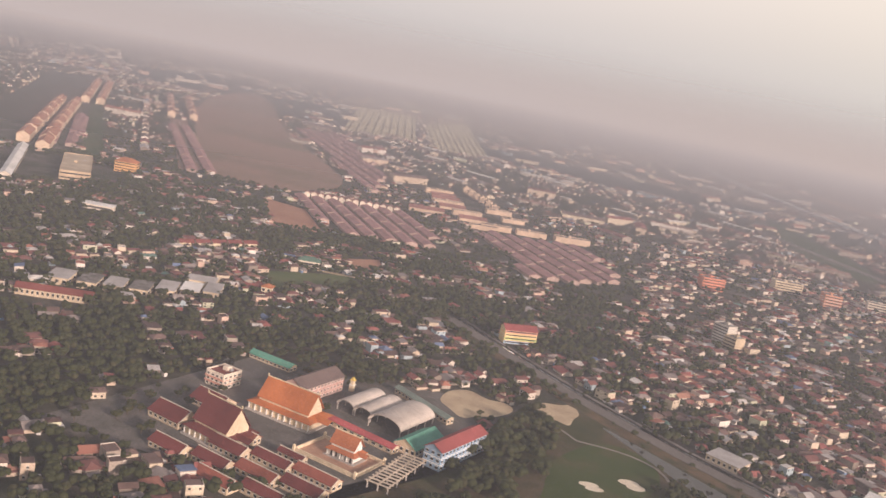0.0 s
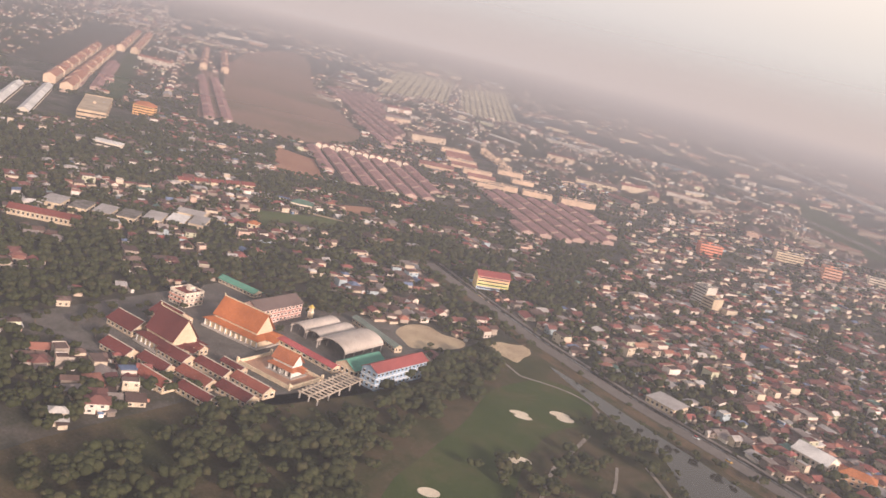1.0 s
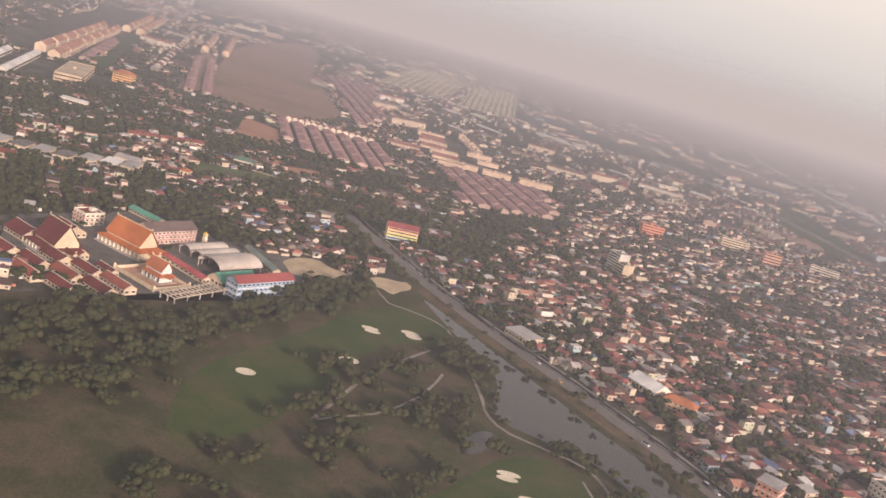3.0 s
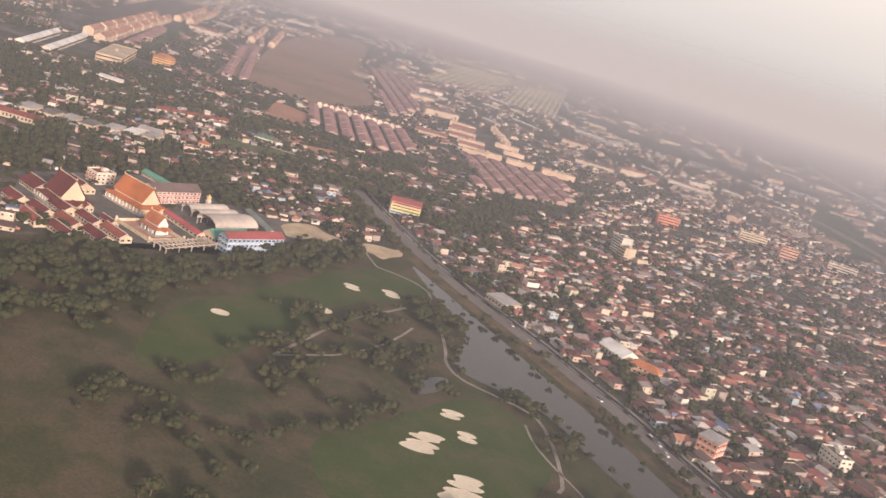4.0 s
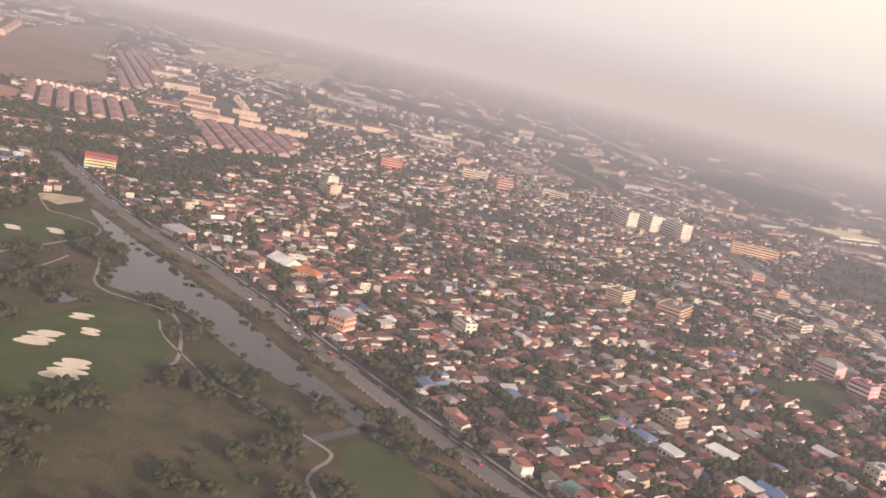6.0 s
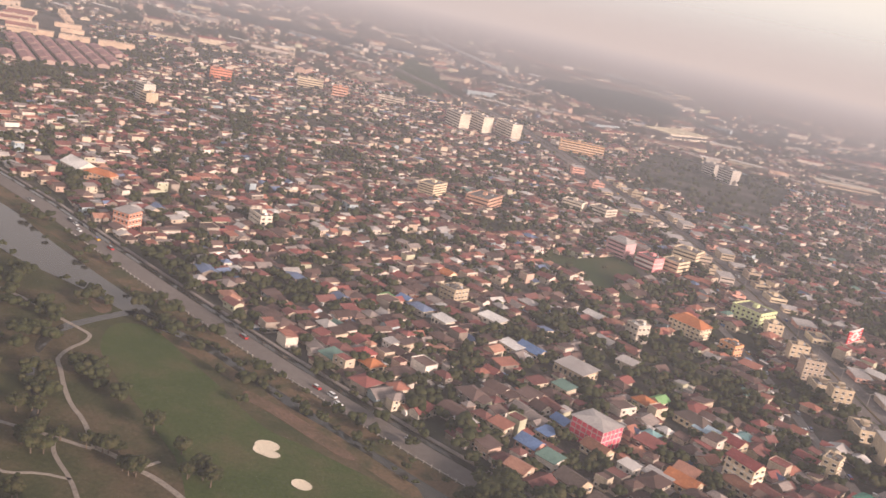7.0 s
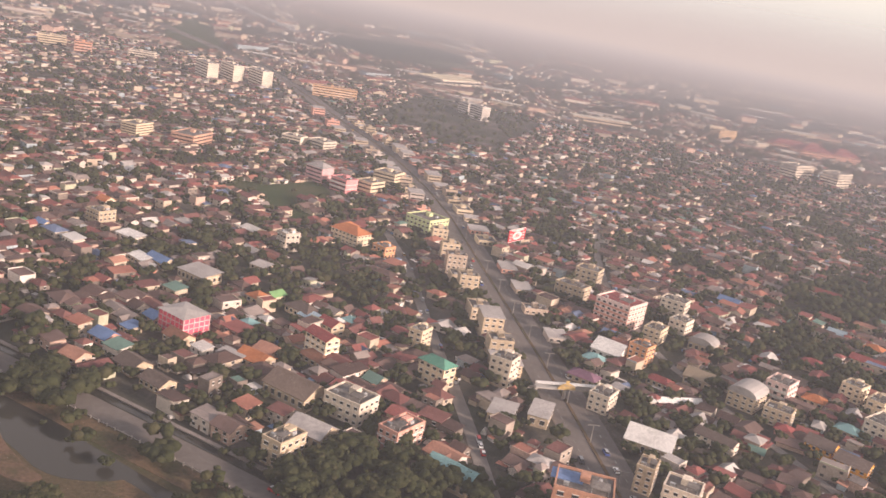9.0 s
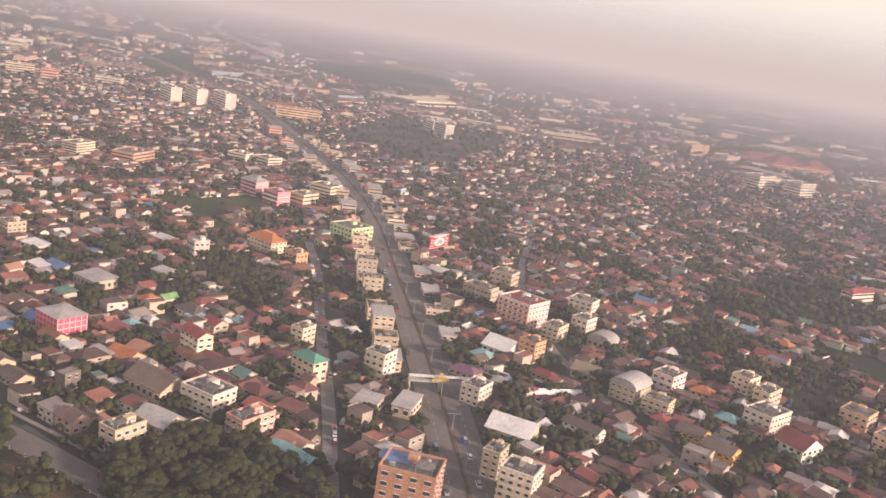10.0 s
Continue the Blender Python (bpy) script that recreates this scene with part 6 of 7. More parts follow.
for _x in (-6.8, -3.4, -0.2):
    part("long_beam", box(-0.2, 0, 1.9, 0.2, 26, 2.2), paint(0.50, 0.42, 0.33), _t, "", pose(_x, 0, 0))
    for _i in range(5):
        part("post", box(-0.18, -0.18, 0, 0.18, 0.18, 1.9), M_CONCRETE, _t, "", pose(_x, 0.6 + _i * 6.2, 0))
_t = tagged(put("bell_tower", None, None, pose(-151, 288, 0)), "small cream and gold bell tower", "tower")
part("body", joined(box(-0.8, -0.8, 0, 0.8, 0.8, 2.4), box(-0.65, -0.65, 2.6, 0.65, 0.65, 4.2)), CREAM, _t)
part("ledge", box(-1.0, -1.0, 2.4, 1.0, 1.0, 2.6), M_WHITE, _t)
part("roof", hip(1.3, 1.3, 4.2, 1.3, 0.3), paint(0.62, 0.45, 0.12), _t)
for _i, (_x, _y, _w, _d) in enumerate(((-113, 214, 14, 5), (-128, 213, 13, 5), (-142, 210, 12, 6), (-112, 205, 13, 5.5), (-126, 203, 13, 5.5), (-140, 200, 12, 5.5), (-154, 198, 12, 6), (-118, 195, 13, 5), (-132, 192, 13, 5), (-168, 214, 13, 9), (-168, 232, 12, 9), (-128, 221, 9, 3), (-146, 222, 8, 3.5))):
    _t = block("temple_lodge", _x, _y, -6, _w, _d, 2.2, "low monks' lodge with dark red tiled roof and pale ridge", BEIGE, TEMPLE_RED if _i % 4 else paint(0.26, 0.085, 0.06), "gable", floors=1)
    part("ridge", box(-_w - 0.4, _d / 2 - 0.14, 2.2 + 0.3 * _d, 0.4, _d / 2 + 0.14, 2.4 + 0.3 * _d), paint(0.62, 0.54, 0.44), _t)
    part("verge", joined(*[([(q, -0.4, 2.1), (q + 0.18, -0.4, 2.1), (q + 0.18, _d / 2, 2.22 + 0.3 * _d), (q, _d / 2, 2.22 + 0.3 * _d), (q, -0.4, 2.32), (q + 0.18, -0.4, 2.32), (q + 0.18, _d / 2, 2.44 + 0.3 * _d), (q, _d / 2, 2.44 + 0.3 * _d)],
                            [(0, 3, 2, 1), (4, 5, 6, 7), (0, 1, 5, 4), (1, 2, 6, 5), (3, 0, 4, 7)]) for q in (0.3,)]), paint(0.62, 0.54, 0.44), _t)
for _i in range(150):
    _x, _y = trng.uniform(-196, -95), trng.uniform(195, 305)
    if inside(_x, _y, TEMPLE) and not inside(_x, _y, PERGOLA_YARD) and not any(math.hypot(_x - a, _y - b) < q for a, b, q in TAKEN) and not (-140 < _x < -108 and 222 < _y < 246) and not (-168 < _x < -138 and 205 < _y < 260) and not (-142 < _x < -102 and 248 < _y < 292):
        tree_thing(_x, _y, trng.uniform(0.5, 0.9), "round dark green tree in the temple court")
strip("dirt_road", [(-330, 385), (-300, 415), (-280, 424), (-248, 437), (-215, 452)], 3.5, 0.10, M_SOIL, "pale dirt road beside a field", "road")
strip("dirt_road", [(-300, 415), (-272, 390), (-250, 373)], 4.0, 0.11, M_SOIL, "pale dirt lane", "road")
sheet("pond_water", [(-202, 258), (-193, 262), (-192, 272), (-200, 282), (-208, 275)], 0.06, M_WATER, "dark square pond beside the temple", "water")
sheet("pond_water", [(-426, 547), (-410, 552), (-374, 512), (-350, 500), (-352, 490), (-380, 502)], 0.06, M_WATER, "shallow brown pond among trees", "water")

# ---- golf bunkers ----
def bunker(lobes, ang):
    """A scalloped sand hollow with a raised lip: the union of oval lobes (x, y, half length, half width), their long axes turned by ang degrees."""
    cx, cy = sum(p[0] for p in lobes) / len(lobes), sum(p[1] for p in lobes) / len(lobes)
    n, ring, v, f = 72, [], [], []
    ca, sa_ = math.cos(radians(ang)), math.sin(radians(ang))
    for i in range(n):
        t, far = 2 * math.pi * i / n, 0.8
        for k in range(1, 80):
            px, py = cx + 0.16 * k * math.cos(t), cy + 0.16 * k * math.sin(t)
            if any((((px - x) * ca + (py - y) * sa_) / a) ** 2 + ((-(px - x) * sa_ + (py - y) * ca) / b) ** 2 < 1 for x, y, a, b in lobes):
                far = 0.16 * k
        ring.append((far * math.cos(t), far * math.sin(t)))
    for s, z in ((1.06, 0.06), (1.0, 0.20), (0.86, 0.14), (0.0, 0.11)):
        v += [(a * s, b * s, z) for a, b in ring]
    for r in range(3):
        f += [(r * n + i, r * n + (i + 1) % n, (r + 1) * n + (i + 1) % n, (r + 1) * n + i) for i in range(n)]
    thing = tagged(put("sand_bunker", None, None, pose(cx, cy, 0)), "pale sand bunker with scalloped edge in the grass", "bunker", "bunkers of the golf course")
    part("lip", (v, f[:n]), M_FAIRWAY, thing)
    part("sand", (v, f[n:]), M_SAND, thing)


bunker([(-57.5, 281.5, 3.4, 1.9), (-55, 279.5, 3.2, 1.8)], 25)
bunker([(-47.5, 294, 3.6, 2.4), (-44.5, 292, 3.2, 2.6)], 25)
bunker([(-42, 248, 3.6, 3.0)], 30)
bunker([(-51, 208, 3.2, 2.6)], 30)
bunker([(30.5, 227.5, 3.6, 1.7), (31.5, 224.6, 3.2, 1.6)], 30)
bunker([(41, 219.5, 3.0, 1.7), (43, 217, 3.0, 1.6)], 25)
bunker([(36.5, 208.5, 4.0, 1.7), (36, 205.5, 4.6, 1.7), (38, 202.0, 4.8, 1.8), (38.5, 198.5, 5.0, 2.1)], 30)
bunker([(56, 198, 4.2, 1.9), (57.5, 194.5, 5.0, 1.9), (59.5, 191, 5.6, 2.0), (60.5, 187, 5.6, 2.4)], 30)
bunker([(197.2, 177.6, 2.9, 2.4), (199.2, 174.7, 2.5, 1.6), (197.2, 176, 2.4, 2.6)], 0)
bunker([(210, 167, 2.5, 1.9)], -20)

# ---- the footbridge, sign and street furniture ----
_t = tagged(put("footbridge", None, None, pose(360.5, 231, 0, 0, 0, 16)), "covered pedestrian bridge over the main road with a golden arch", "bridge")
part("deck", box(-1.5, -0.7, 2.9, 16, 0.7, 3.15), M_CONCRETE, _t)
part("roof", box(-1.5, -0.85, 4.35, 16, 0.85, 4.45), WHITEROOF, _t)
for _y in (-0.7, 0.62):
    part("railing", box(-1.5, _y, 3.15, 16, _y + 0.08, 3.75), M_METAL, _t)
for _x in (-1.2, 7.0, 15.6):
    part("pier", box(_x - 0.3, -0.5, 0, _x + 0.3, 0.5, 2.9), M_CONCRETE, _t)
for _x in (-1.4, 3.0, 7.0, 11.5, 15.8):
    for _y in (-0.65, 0.6):
        part("post", box(_x - 0.05, _y, 3.15, _x + 0.05, _y + 0.06, 4.35), M_METAL, _t)
for _s in (-1, 1):
    part("stairs", joined(*[box(-2.4 + (18.0 if _s > 0 else 0), 0.7 + k * 0.32, 2.75 - k * 0.24, -1.2 + (18.0 if _s > 0 else 0), 1.02 + k * 0.32, 2.9 - k * 0.24) for k in range(11)]), M_CONCRETE, _t)
part("arch", moved(joined(vault(5.0, 0.25, 0, 1.7, 0, 10), box(-0.5, -0.1, 1.5, 0.5, 0.1, 2.5)), pose(7.0, -0.9, 3.2)), paint(0.48, 0.34, 0.14), _t, "golden ornamental arch")
block("market_row", 391, 238, -70, 3.0, 16.0, 2.0, "low row of market stalls with white sheet roofs", BEIGE, WHITEROOF, "gable_y", floors=1)
_t = tagged(put("billboard", None, None, pose(350, 377, 0, 0, 0, 58)), "large red roadside billboard with pale round marks", "billboard")
part("panel", box(0, -0.2, 3.4, 13, 0.2, 8.4), paint(0.62, 0.06, 0.07), _t)
_oval = [(6.5 + 3.6 * math.cos(radians(12 * k)), 5.7 + 1.8 * math.sin(radians(12 * k))) for k in range(30)]
part("mark", ([(x, y, z) for y in (-0.3, -0.2) for x, z in _oval], [tuple(range(30))] + [(k, k + 30, (k + 1) % 30 + 30, (k + 1) % 30) for k in range(30)]), paint(0.75, 0.66, 0.62), _t, "large pale oval mark")
part("mark", joined(*[box(4.4 + 0.3 * k, -0.36, 5.1 + 0.55 * k, 8.6 - 0.3 * k, -0.3, 5.4 + 0.55 * k) for k in range(3)]), paint(0.62, 0.06, 0.07), _t, "red lettering bars")
part("mark", joined(*[box(x, -0.27, z, x + 1.7, -0.2, z + 0.4) for x in (0.7, 10.6) for z in (4.1, 5.3, 6.5)], box(2.0, -0.27, 7.75, 11.0, -0.2, 8.2)), paint(0.75, 0.66, 0.62), _t, "pale lettering bars")
part("edge", joined(box(-0.1, -0.25, 8.4, 13.1, 0.25, 8.55), box(-0.1, -0.25, 3.25, 13.1, 0.25, 3.4)), M_WHITE, _t)
for _x in (1.5, 6.5, 11.5):
    part("post", box(_x - 0.2, 0.2, 0, _x + 0.2, 0.6, 8.2), M_METAL, _t)


M_LAMP = paint(0.24, 0.22, 0.20)


def pole(x, y, ang, h, label="tall grey street lamp with two arms"):
    thing = tagged(put("street_lamp", None, None, pose(x, y, 0, 0, 0, ang)), label, "street lamp", "lamps along the roads")
    part("post", joined(box(-0.09, -0.09, 0, 0.09, 0.09, h * 0.5), box(-0.06, -0.06, h * 0.5, 0.06, 0.06, h)), M_LAMP, thing)
    part("arm", box(-1.3, -0.04, h - 0.12, 1.3, 0.04, h), M_LAMP, thing)
    for s in (-1.3, 1.3):
        part("lamp_head", box(s - 0.25, -0.12, h - 0.16, s + 0.25, 0.12, h - 0.02), M_LAMP, thing)


for _i in range(16):
    _q = along(_line, 190 + _i * 22)
    pole(_q[0], _q[1], _q[2] - 90, 5.0)
# fence posts along the canal side of the road
_fence = soften(CANAL_ROAD, 1, False)
post_me = mesh_of("post", *joined(box(-0.1, -0.1, 0, 0.1, 0.1, 0.75), box(-0.14, -0.14, 0.75, 0.14, 0.14, 0.82)), M_CONCRETE)
_t = tagged(put("fence", None), "low white post fence along the road", "fence")
for _i in range(150):
    _q = along(offset(_fence, -3.9), 290 + _i * 2.4)
    if _q:
        put("post", post_me, _t, pose(_q[0], _q[1], 0.0, 0, 0, _q[2]))
part("rail", strip_mesh([along(offset(_fence, -3.9), 290 + _i * 2.4)[:2] for _i in range(0, 150, 4)], 0.08, 0.6, 0.1), M_CONCRETE, _t)


# ---- vehicles ----
def car_meshes(length, width, height, van):
    hl_, hw = length / 2, width / 2
    body = joined(box(-hl_, -hw, 0.14, hl_, hw, height * 0.55), box(-hl_ * 0.95, -hw * 0.9, height * 0.5, hl_ * (0.75 if van else 0.35), hw * 0.9, height * 0.62))
    b = hl_ * (0.85 if van else 0.45)
    cabin = ([(-hl_ * 0.9, -hw * 0.9, height * 0.55), (b, -hw * 0.9, height * 0.55), (b, hw * 0.9, height * 0.55), (-hl_ * 0.9, hw * 0.9, height * 0.55),
              (-hl_ * 0.7, -hw * 0.75, height * 0.96), (b * 0.6, -hw * 0.75, height * 0.96), (b * 0.6, hw * 0.75, height * 0.96), (-hl_ * 0.7, hw * 0.75, height * 0.96)],
             [(4, 5, 6, 7), (0, 1, 5, 4), (1, 2, 6, 5), (2, 3, 7, 6), (3, 0, 4, 7)])
    top = box(-hl_ * 0.7, -hw * 0.74, height * 0.95, b * 0.6, hw * 0.74, height)
    n, wv = 10, []
    for q in (-0.09, 0.09):
        wv += [(0.19 * math.cos(6.2832 * k / n), q, 0.19 + 0.19 * math.sin(6.2832 * k / n)) for k in range(n)]
    wf = [tuple(range(n)), tuple(range(2 * n - 1, n - 1, -1))] + [(k, k + n, (k + 1) % n + n, (k + 1) % n) for k in range(n)]
    return mesh_of("body", *body, M_CAR), mesh_of("cabin", *cabin, M_GLASS), mesh_of("roof", *top, M_CAR), mesh_of("wheel", wv, wf, paint(0.03, 0.03, 0.03)), hl_ * 0.62, hw * 0.92


CAR_KITS = [car_meshes(2.5, 1.0, 0.85, False), car_meshes(2.9, 1.05, 1.05, True)]


def car(x, y, ang, rng_c):
    k = 1 if rng_c.random() < 0.35 else 0
    body, cabin, top, wheel, ax, ay = CAR_KITS[k]
    thing = tagged(put("car", None, None, pose(x, y, 0.13, 0, 0, ang)), "boxy delivery van driving on the road" if k else "small saloon car driving on the road", "van" if k else "car", "vehicles")
    put("body", body, thing)
    put("cabin", cabin, thing, None, "dark glass cabin")
    put("roof", top, thing)
    for sx in (-1, 1):
        for sy in (-1, 1):
            put("wheel", wheel, thing, pose(sx * ax, sy * ay, 0))


crng = random.Random(8)
for _i in range(28):
    _s = 185 + crng.random() * 620
    _o = crng.choice((-5.0, -2.6, 2.6, 5.0))
    _q = along(offset(_line, _o), _s)
    car(_q[0], _q[1], _q[2] + (180 if _o > 0 else 0), crng)
for _i in range(10):
    _o = crng.choice((-1.6, 1.6))
    _q = along(offset(_fence, _o), 120 + crng.random() * 470)
    car(_q[0], _q[1], _q[2], crng)
for _p in ((166, 229, 1), (195, 212, 1), (200, 210, 1), (81, 275, 1)):
    car(_p[0], _p[1], -28, crng)
for _i in range(14):
    _q = along(offset(SOI_A, crng.choice((-1.1, 1.1))), 10 + crng.random() * 190)
    car(_q[0], _q[1], _q[2], crng)
# lane lines
for _o in (-3.9, 3.9):
    _h = Heap()
    for _i in range(210):
        _q = along(offset(_line, _o), 150 + _i * 4.2)
        _h.add(box(-0.8, -0.07, 0, 0.8, 0.07, 0.012), _q[0], _q[1], _q[2], 0.125)
    _h.done("lane_line", M_PAINT, "dashed white lane line on the main road", "road marking")

# ---- the elevated motorway far off ----
_t = tagged(put("motorway", None), "long pale elevated motorway far off", "motorway")
_mw = [(-560, 2980), (-320, 2135), (-215, 1863), (-34, 1500), (30, 1370)]
part("deck", strip_mesh(_mw, 11.0, 7.0, 1.3), M_CONCRETE, _t)
for _s in (-5.4, 5.4):
    part("barrier", strip_mesh(offset(_mw, _s), 0.5, 8.0, 1.0), WHITEROOF, _t)
for _i in range(34):
    _q = along(_mw, 20 + _i * 50)
    if _q:
        part("pier", box(-1.0, -2.5, 0, 1.0, 2.5, 5.9), M_CONCRETE, _t, "", pose(_q[0], _q[1], 0, 0, 0, _q[2]))

# ---- the wing and engine of the aircraft, as they stand at one moment of the flight ----
AIR = 0.445                                     # metres to one inlet radius
EYE_THERE = pose(0, 0, EYE, TILT, LEAN, TURN) @ Vector((METRES * 0.2221, METRES * -0.092, METRES * -0.078))
def enamel(name, colour, rough):
    """Smooth aircraft paint with a little grime."""
    m, n, l, b = shader(name, rough)
    c = n.new("ShaderNodeRGB")
    c.outputs[0].default_value = (*colour, 1)
    l.new(vary(n, l, vary(n, l, c.outputs[0], 1.2, 0.94, 1.05), 9.0, 0.97, 1.02), b.inputs["Base Color"])
    return m


M_COWL = enamel("white_cowl", (0.60, 0.585, 0.61), 0.35)
M_LIP, _n, _l, _b = shader("bare_metal_lip", 0.6, 0.4)
_b.inputs["Base Color"].default_value = (0.225, 0.205, 0.205, 1)
M_DUCT = plain("dark_inlet", (0.017, 0.012, 0.014), 0.8)
M_GREYPAINT = plain("grey_paint", (0.27, 0.28, 0.32), 0.4, depth=0.08)
M_SEAM = plain("dark_seam", (0.12, 0.11, 0.12), 0.8)
M_TIPRED = plain("red_paint", (0.56, 0.17, 0.17), 0.4, depth=0.05)
M_TIPPINK = enamel("pale_salmon_paint", (0.57, 0.48, 0.465), 0.4)


def air(x, y, z):
    return tuple(EYE_THERE + AIR * Vector((x, y, z)))


def lathe(profile, centre, n=72, a0=0.0, a1=360.0):
    """A surface of turning round the flight line through centre. profile: (along, radius)."""
    v, f = [], []
    full = a1 - a0 >= 359.9
    m = n if full else n + 1
    axis = Vector((1, 0, -0.066)).normalized()
    s1 = Vector((0, 1, 0))
    s2 = axis.cross(s1)
    for s, r in profile:
        for i in range(m):
            t = radians(a0 + (a1 - a0) * i / n)
            v.append(air(*(Vector(centre) + axis * s + (s1 * math.cos(t) + s2 * math.sin(t)) * r)))
    for k in range(len(profile) - 1):
        for i in range(n):
            j = (i + 1) % m
            f.append((k * m + i, k * m + j, (k + 1) * m + j, (k + 1) * m + i))
    return v, f


def smooth(ob):
    for p in ob.data.polygons:
        p.use_smooth = True
    return ob


INLET = (-4.24, 4.42, -3.283)
SPIN = (-4.17, 4.455, -3.475)
engine = tagged(put("aircraft_engine", None), "white jet engine nacelle with bare metal inlet lip under the wing", "jet engine")
_duct = smooth(part("inlet_duct", lathe([(-2.2, 0.0), (-2.2, 0.95), (-0.7, 0.96), (-0.2, 0.968), (-0.07, 0.985)], INLET), M_DUCT, engine, "dark inlet duct"))
smooth(part("inlet_lip", lathe([(-0.07, 0.985), (0.0, 1.0), (0.10, 1.03), (0.18, 1.08), (0.21, 1.14), (0.19, 1.20), (0.12, 1.27), (0.0, 1.33), (-0.12, 1.375)], INLET), M_LIP, engine, "bare metal inlet lip"))
_cowl = smooth(part("cowl", lathe([(-0.12, 1.375), (-0.5, 1.41), (-1.0, 1.435), (-1.8, 1.42), (-3.0, 1.34), (-4.5, 1.2), (-6.0, 1.0), (-6.0, 0.7)], INLET), M_COWL, engine, "white painted cowl"))
part("seam", lathe([(-0.11, 1.378), (-0.12, 1.382), (-0.135, 1.384)], INLET), M_SEAM, engine)
part("cowl_joint", lathe([(-1.42, 1.434), (-1.45, 1.434)], INLET), M_SEAM, _cowl)
smooth(part("spinner", lathe([(-1.5, 0.30), (-1.1, 0.22), (-0.75, 0.10), (-0.55, 0.0)], SPIN, 32), M_DUCT, _duct))
part("spinner_mark", lathe([(-0.655, 0.058), (-0.60, 0.03)], SPIN, 24, 40, 330), M_GREYPAINT, _duct, "white spiral on the spinner")
for _i in range(24):
    part("fan_blade", lathe([(-1.75, 0.28), (-1.6, 0.94)], INLET, 2, _i * 15.0, _i * 15.0 + 9), M_DUCT, _duct)
part("access_panel", lathe([(-0.245, 1.392), (-0.36, 1.404), (-0.47, 1.412)], INLET, 8, 106.9, 113.9), M_COWL, _cowl, "bolted white access panel")
for _i in range(12):
    _s, _a = ((-0.26, 107.3 + 2.0 * _i) if _i < 4 else (-0.45, 107.3 + 2.0 * (_i - 4)) if _i < 8 else (-0.31 - 0.05 * (_i % 2) * 1.6, 107.2 if _i < 10 else 113.5))
    part("bolt", lathe([(_s, 1.415), (_s - 0.012, 1.416)], INLET, 2, _a, _a + 0.45), M_SEAM, _cowl)
part("vent", lathe([(-0.19, 1.389), (-0.32, 1.402), (-0.44, 1.410)], INLET, 8, 95.5, 100.8), M_GREYPAINT, _cowl, "grey cooling vent")
part("vent_mouth", lathe([(-0.33, 1.408), (-0.40, 1.413)], INLET, 6, 97.0, 99.6), M_DUCT, _cowl)


def ring_point(s, r, a):
    axis = Vector((1, 0, -0.066)).normalized()
    s2 = axis.cross(Vector((0, 1, 0)))
    return air(*(Vector(INLET) + axis * s + (Vector((0, 1, 0)) * math.cos(radians(a)) + s2 * math.sin(radians(a))) * r))


def loft(sections):
    """Closed skin over rings of equally many points."""
    v, f, m = [], [], len(sections[0])
    for ring in sections:
        v += ring
    for k in range(len(sections) - 1):
        f += [(k * m + i, k * m + (i + 1) % m, (k + 1) * m + (i + 1) % m, (k + 1) * m + i) for i in range(m)]
    f += [tuple(range(m))[::-1], tuple(range(len(v) - m, len(v)))]
    return v, f


part("pylon", loft([[ring_point(s, rb, 115.5), ring_point(s, rb + 0.6 * (rt - rb), 113.5), ring_point(s, rt - 0.01, 110), ring_point(s, rt, 106), ring_point(s, rt - 0.01, 102), ring_point(s, rb + 0.6 * (rt - rb), 98.5), ring_point(s, rb, 96.5)] for s, rb, rt in
                    ((-0.50, 1.395, 1.415), (-0.7, 1.40, 1.455), (-1.0, 1.41, 1.51), (-1.5, 1.40, 1.59), (-2.0, 1.39, 1.68), (-2.8, 1.33, 1.78), (-3.4, 1.28, 1.80))]), M_GREYPAINT, engine, "grey pylon fairing")
smooth(part("top_cover", lathe([(-0.47, 1.411), (-0.7, 1.425), (-1.0, 1.439), (-1.5, 1.431), (-1.8, 1.424)], INLET, 24, 76, 113.5), M_GREYPAINT, _cowl, "grey painted cover on the cowl's back"))
part("strake", loft([[ring_point(s, 1.40, a - 0.8), ring_point(s, 1.425 + h, a - 0.6), ring_point(s, 1.425 + h, a + 0.6), ring_point(s, 1.40, a + 0.8)] for s, h, a in ((-0.89, 0.0, 96.2), (-0.82, 0.12, 96), (-0.72, 0.17, 95.2), (-0.62, 0.11, 93.5), (-0.52, 0.0, 91))]), M_COWL, _cowl, "white vortex strake")

wing = tagged(put("aircraft_wing", None), "pale aircraft wing with leading-edge slats and a salmon-painted winglet", "wing")


def wing_point(y, c, up=0.0):
    """A point of the wing's upper face: y out along the span, c from the leading edge (0) to the trailing one (1)."""
    t = (27.0 - y) / 22.0
    lead, trail = Vector((-24.59 + 10.29 * t, y, -1.36 - 3.84 * t)), Vector((-27.5 + 5.9 * t, y, -1.04 - 3.56 * t))
    p = lead.lerp(trail, c)
    return air(p.x, p.y, p.z + up)


def wing_piece(name, y0, y1, cuts, material, label="", low=-0.5):
    """cuts: (chord, height) of the upper face; the lower face lies flat beneath."""
    rings = []
    for k in range(9):
        y = y0 + (y1 - y0) * k / 8
        thick = 0.35 + 0.65 * (27 - y) / 22
        rings.append([wing_point(y, c, u * thick) for c, u in cuts] + [wing_point(y, cuts[-1][0], low * 0.3 * thick), wing_point(y, cuts[0][0], low * thick)])
    return part(name, loft(rings), material, wing, label)


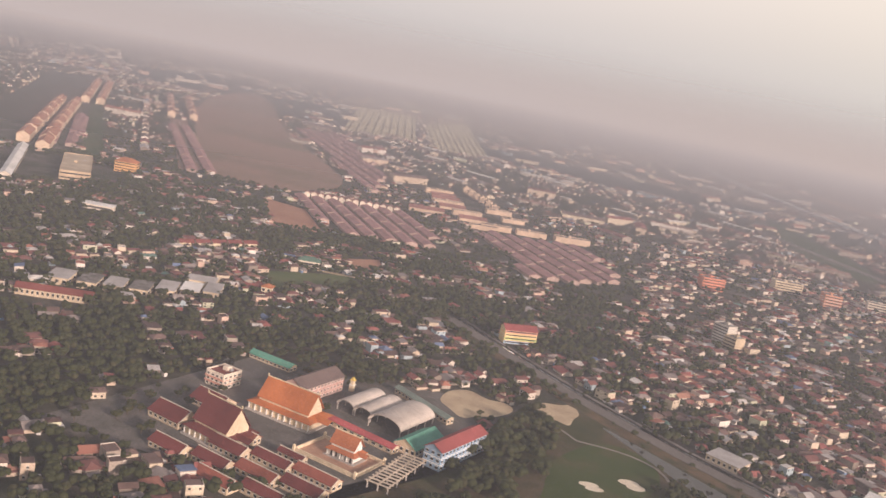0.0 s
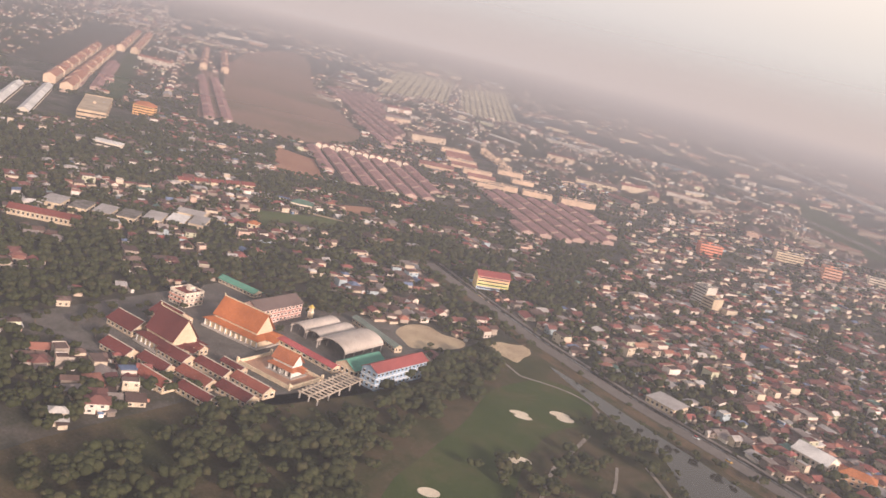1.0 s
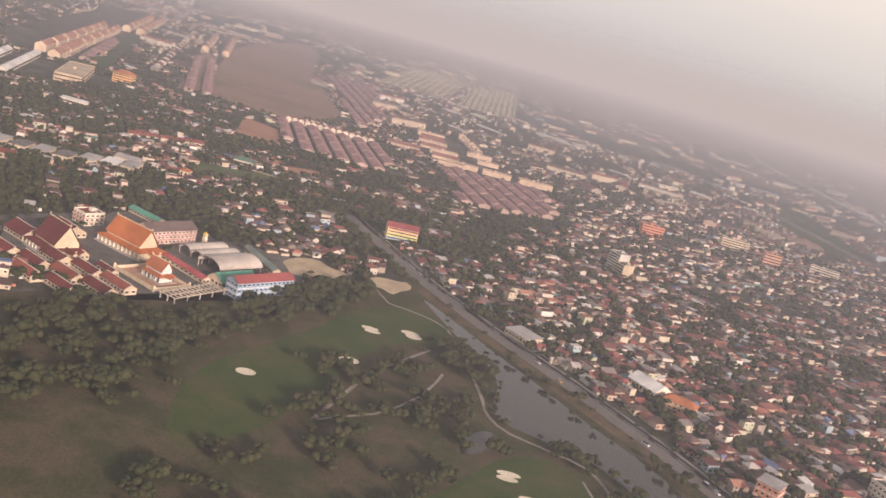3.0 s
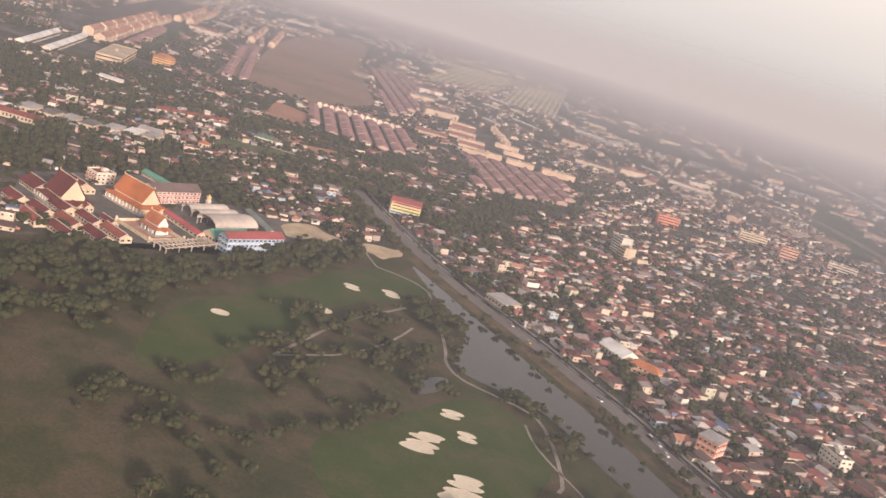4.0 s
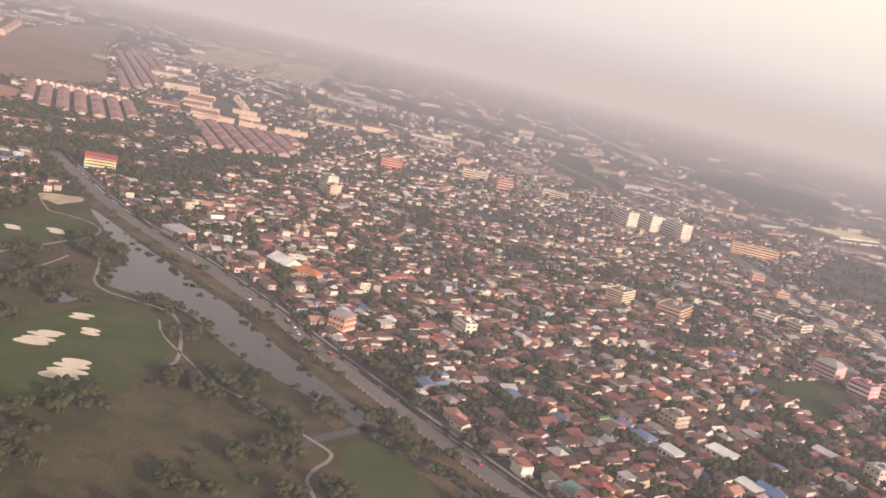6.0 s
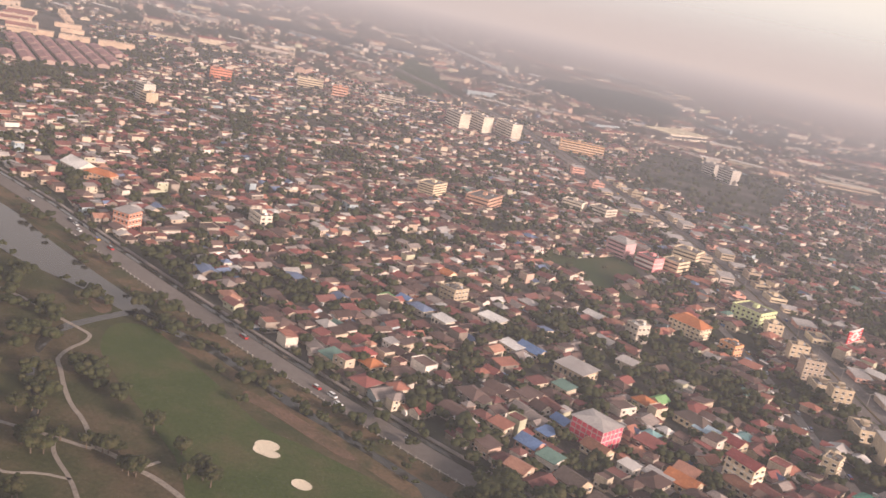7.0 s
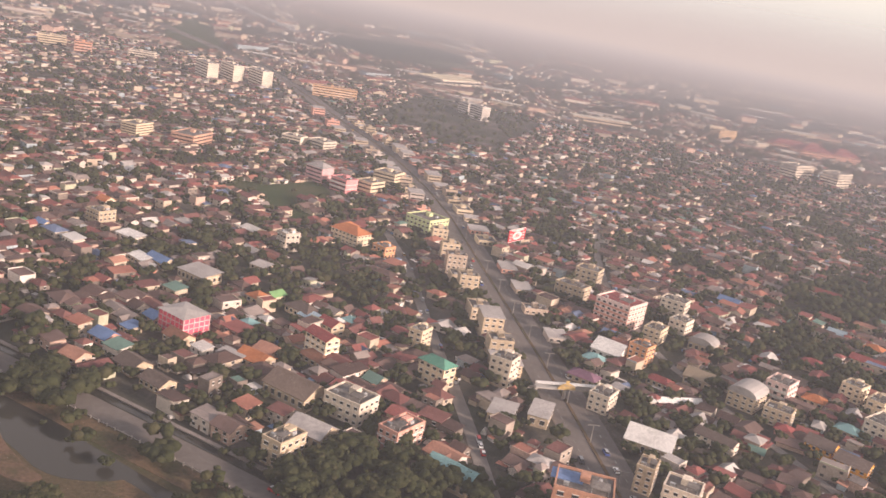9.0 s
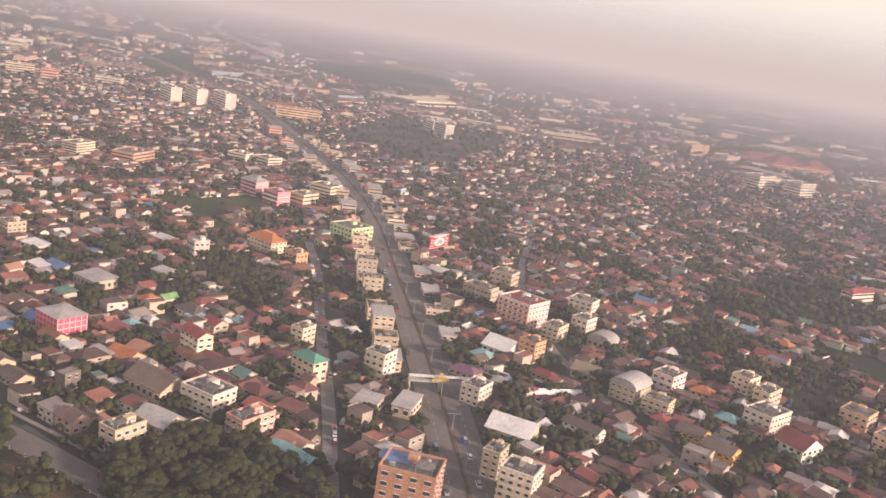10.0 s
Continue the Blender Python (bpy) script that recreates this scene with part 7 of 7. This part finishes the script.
M_WING = enamel("wing_grey", (0.55, 0.53, 0.545), 0.4)
smooth(wing_piece("panel", 5.0, 26.9, [(0.365, 0.055), (0.45, 0.065), (0.55, 0.065), (0.72, 0.03), (1.0, -0.12)], M_WING, "", -0.3))
for _i in range(5):
    wing_piece("slat", 5.0 + _i * 4.4, 5.0 + _i * 4.4 + 4.36, [(0.0, -0.09), (0.012, -0.04), (0.05, 0.0), (0.18, 0.035), (0.36, 0.055)], M_COWL, "white leading-edge slat", -0.14)
for _i in range(10):
    part("stay", loft([[wing_point(y, c, 0.01) for c in (0.332, 0.352)] + [wing_point(y, c, 0.06) for c in (0.352, 0.332)] for y in (6.4 + _i * 2.05, 6.47 + _i * 2.05)]), M_SEAM, wing)
part("spoiler_line", loft([[wing_point(y, 0.60, 0.075), wing_point(y, 0.604, 0.075), wing_point(y, 0.604, 0.03), wing_point(y, 0.60, 0.03)] for y in (5.5, 26.3)]), M_GREYPAINT, wing)
part("tip_mark", loft([[wing_point(y, c0, 0.045), wing_point(y, c1, 0.05), wing_point(y, c1, 0.0), wing_point(y, c0, 0.0)] for y, c0, c1 in ((25.0, 0.60, 0.64), (26.0, 0.53, 0.70), (26.75, 0.50, 0.72))]), M_TIPRED, wing, "red flash on the wing tip")
winglet = part("winglet", loft([[air(-24.7 - q * 0.9, 26.85 + o, -1.35 + z), air(-26.2 - q, 26.78 + o, -1.2 + z), air(-27.5 - q * 1.05, 26.85 + o, -1.05 + z), air(-26.2 - q, 26.97 + o, -1.2 + z)] if z < 2 else
                                [air(-26.6, 26.85 + o, -1.2 + z), air(-27.2, 26.8 + o, -1.15 + z), air(-27.9, 26.85 + o, -1.1 + z), air(-27.2, 26.95 + o, -1.15 + z)]
                                for z, o, q in ((-0.2, -0.1, 0.0), (0.25, 0.15, 0.1), (0.8, 0.35, 0.4), (1.6, 0.5, 0.9), (3.4, 0.8, 1.8))]), M_TIPPINK, wing, "pale salmon upturned winglet")
part("winglet_panel", loft([[air(x0, 26.74 + o, -1.2 + z), air(x1, 26.74 + o, -1.1 + z), air(x1, 26.86 + o, -1.1 + z), air(x0, 26.86 + o, -1.2 + z)] for z, o, x0, x1 in ((1.75, 0.5, -26.1, -28.0), (3.3, 0.76, -26.8, -27.8))]), M_TIPRED, winglet, "red painted upper part of the winglet")
part("navigation_light", loft([[wing_point(y, c, u) for c, u in ((0.27, 0.07), (0.29, 0.07), (0.29, 0.12), (0.27, 0.12))] for y in (26.86, 26.96)]), paint(0.62, 0.12, 0.12), wing, "small red navigation light")
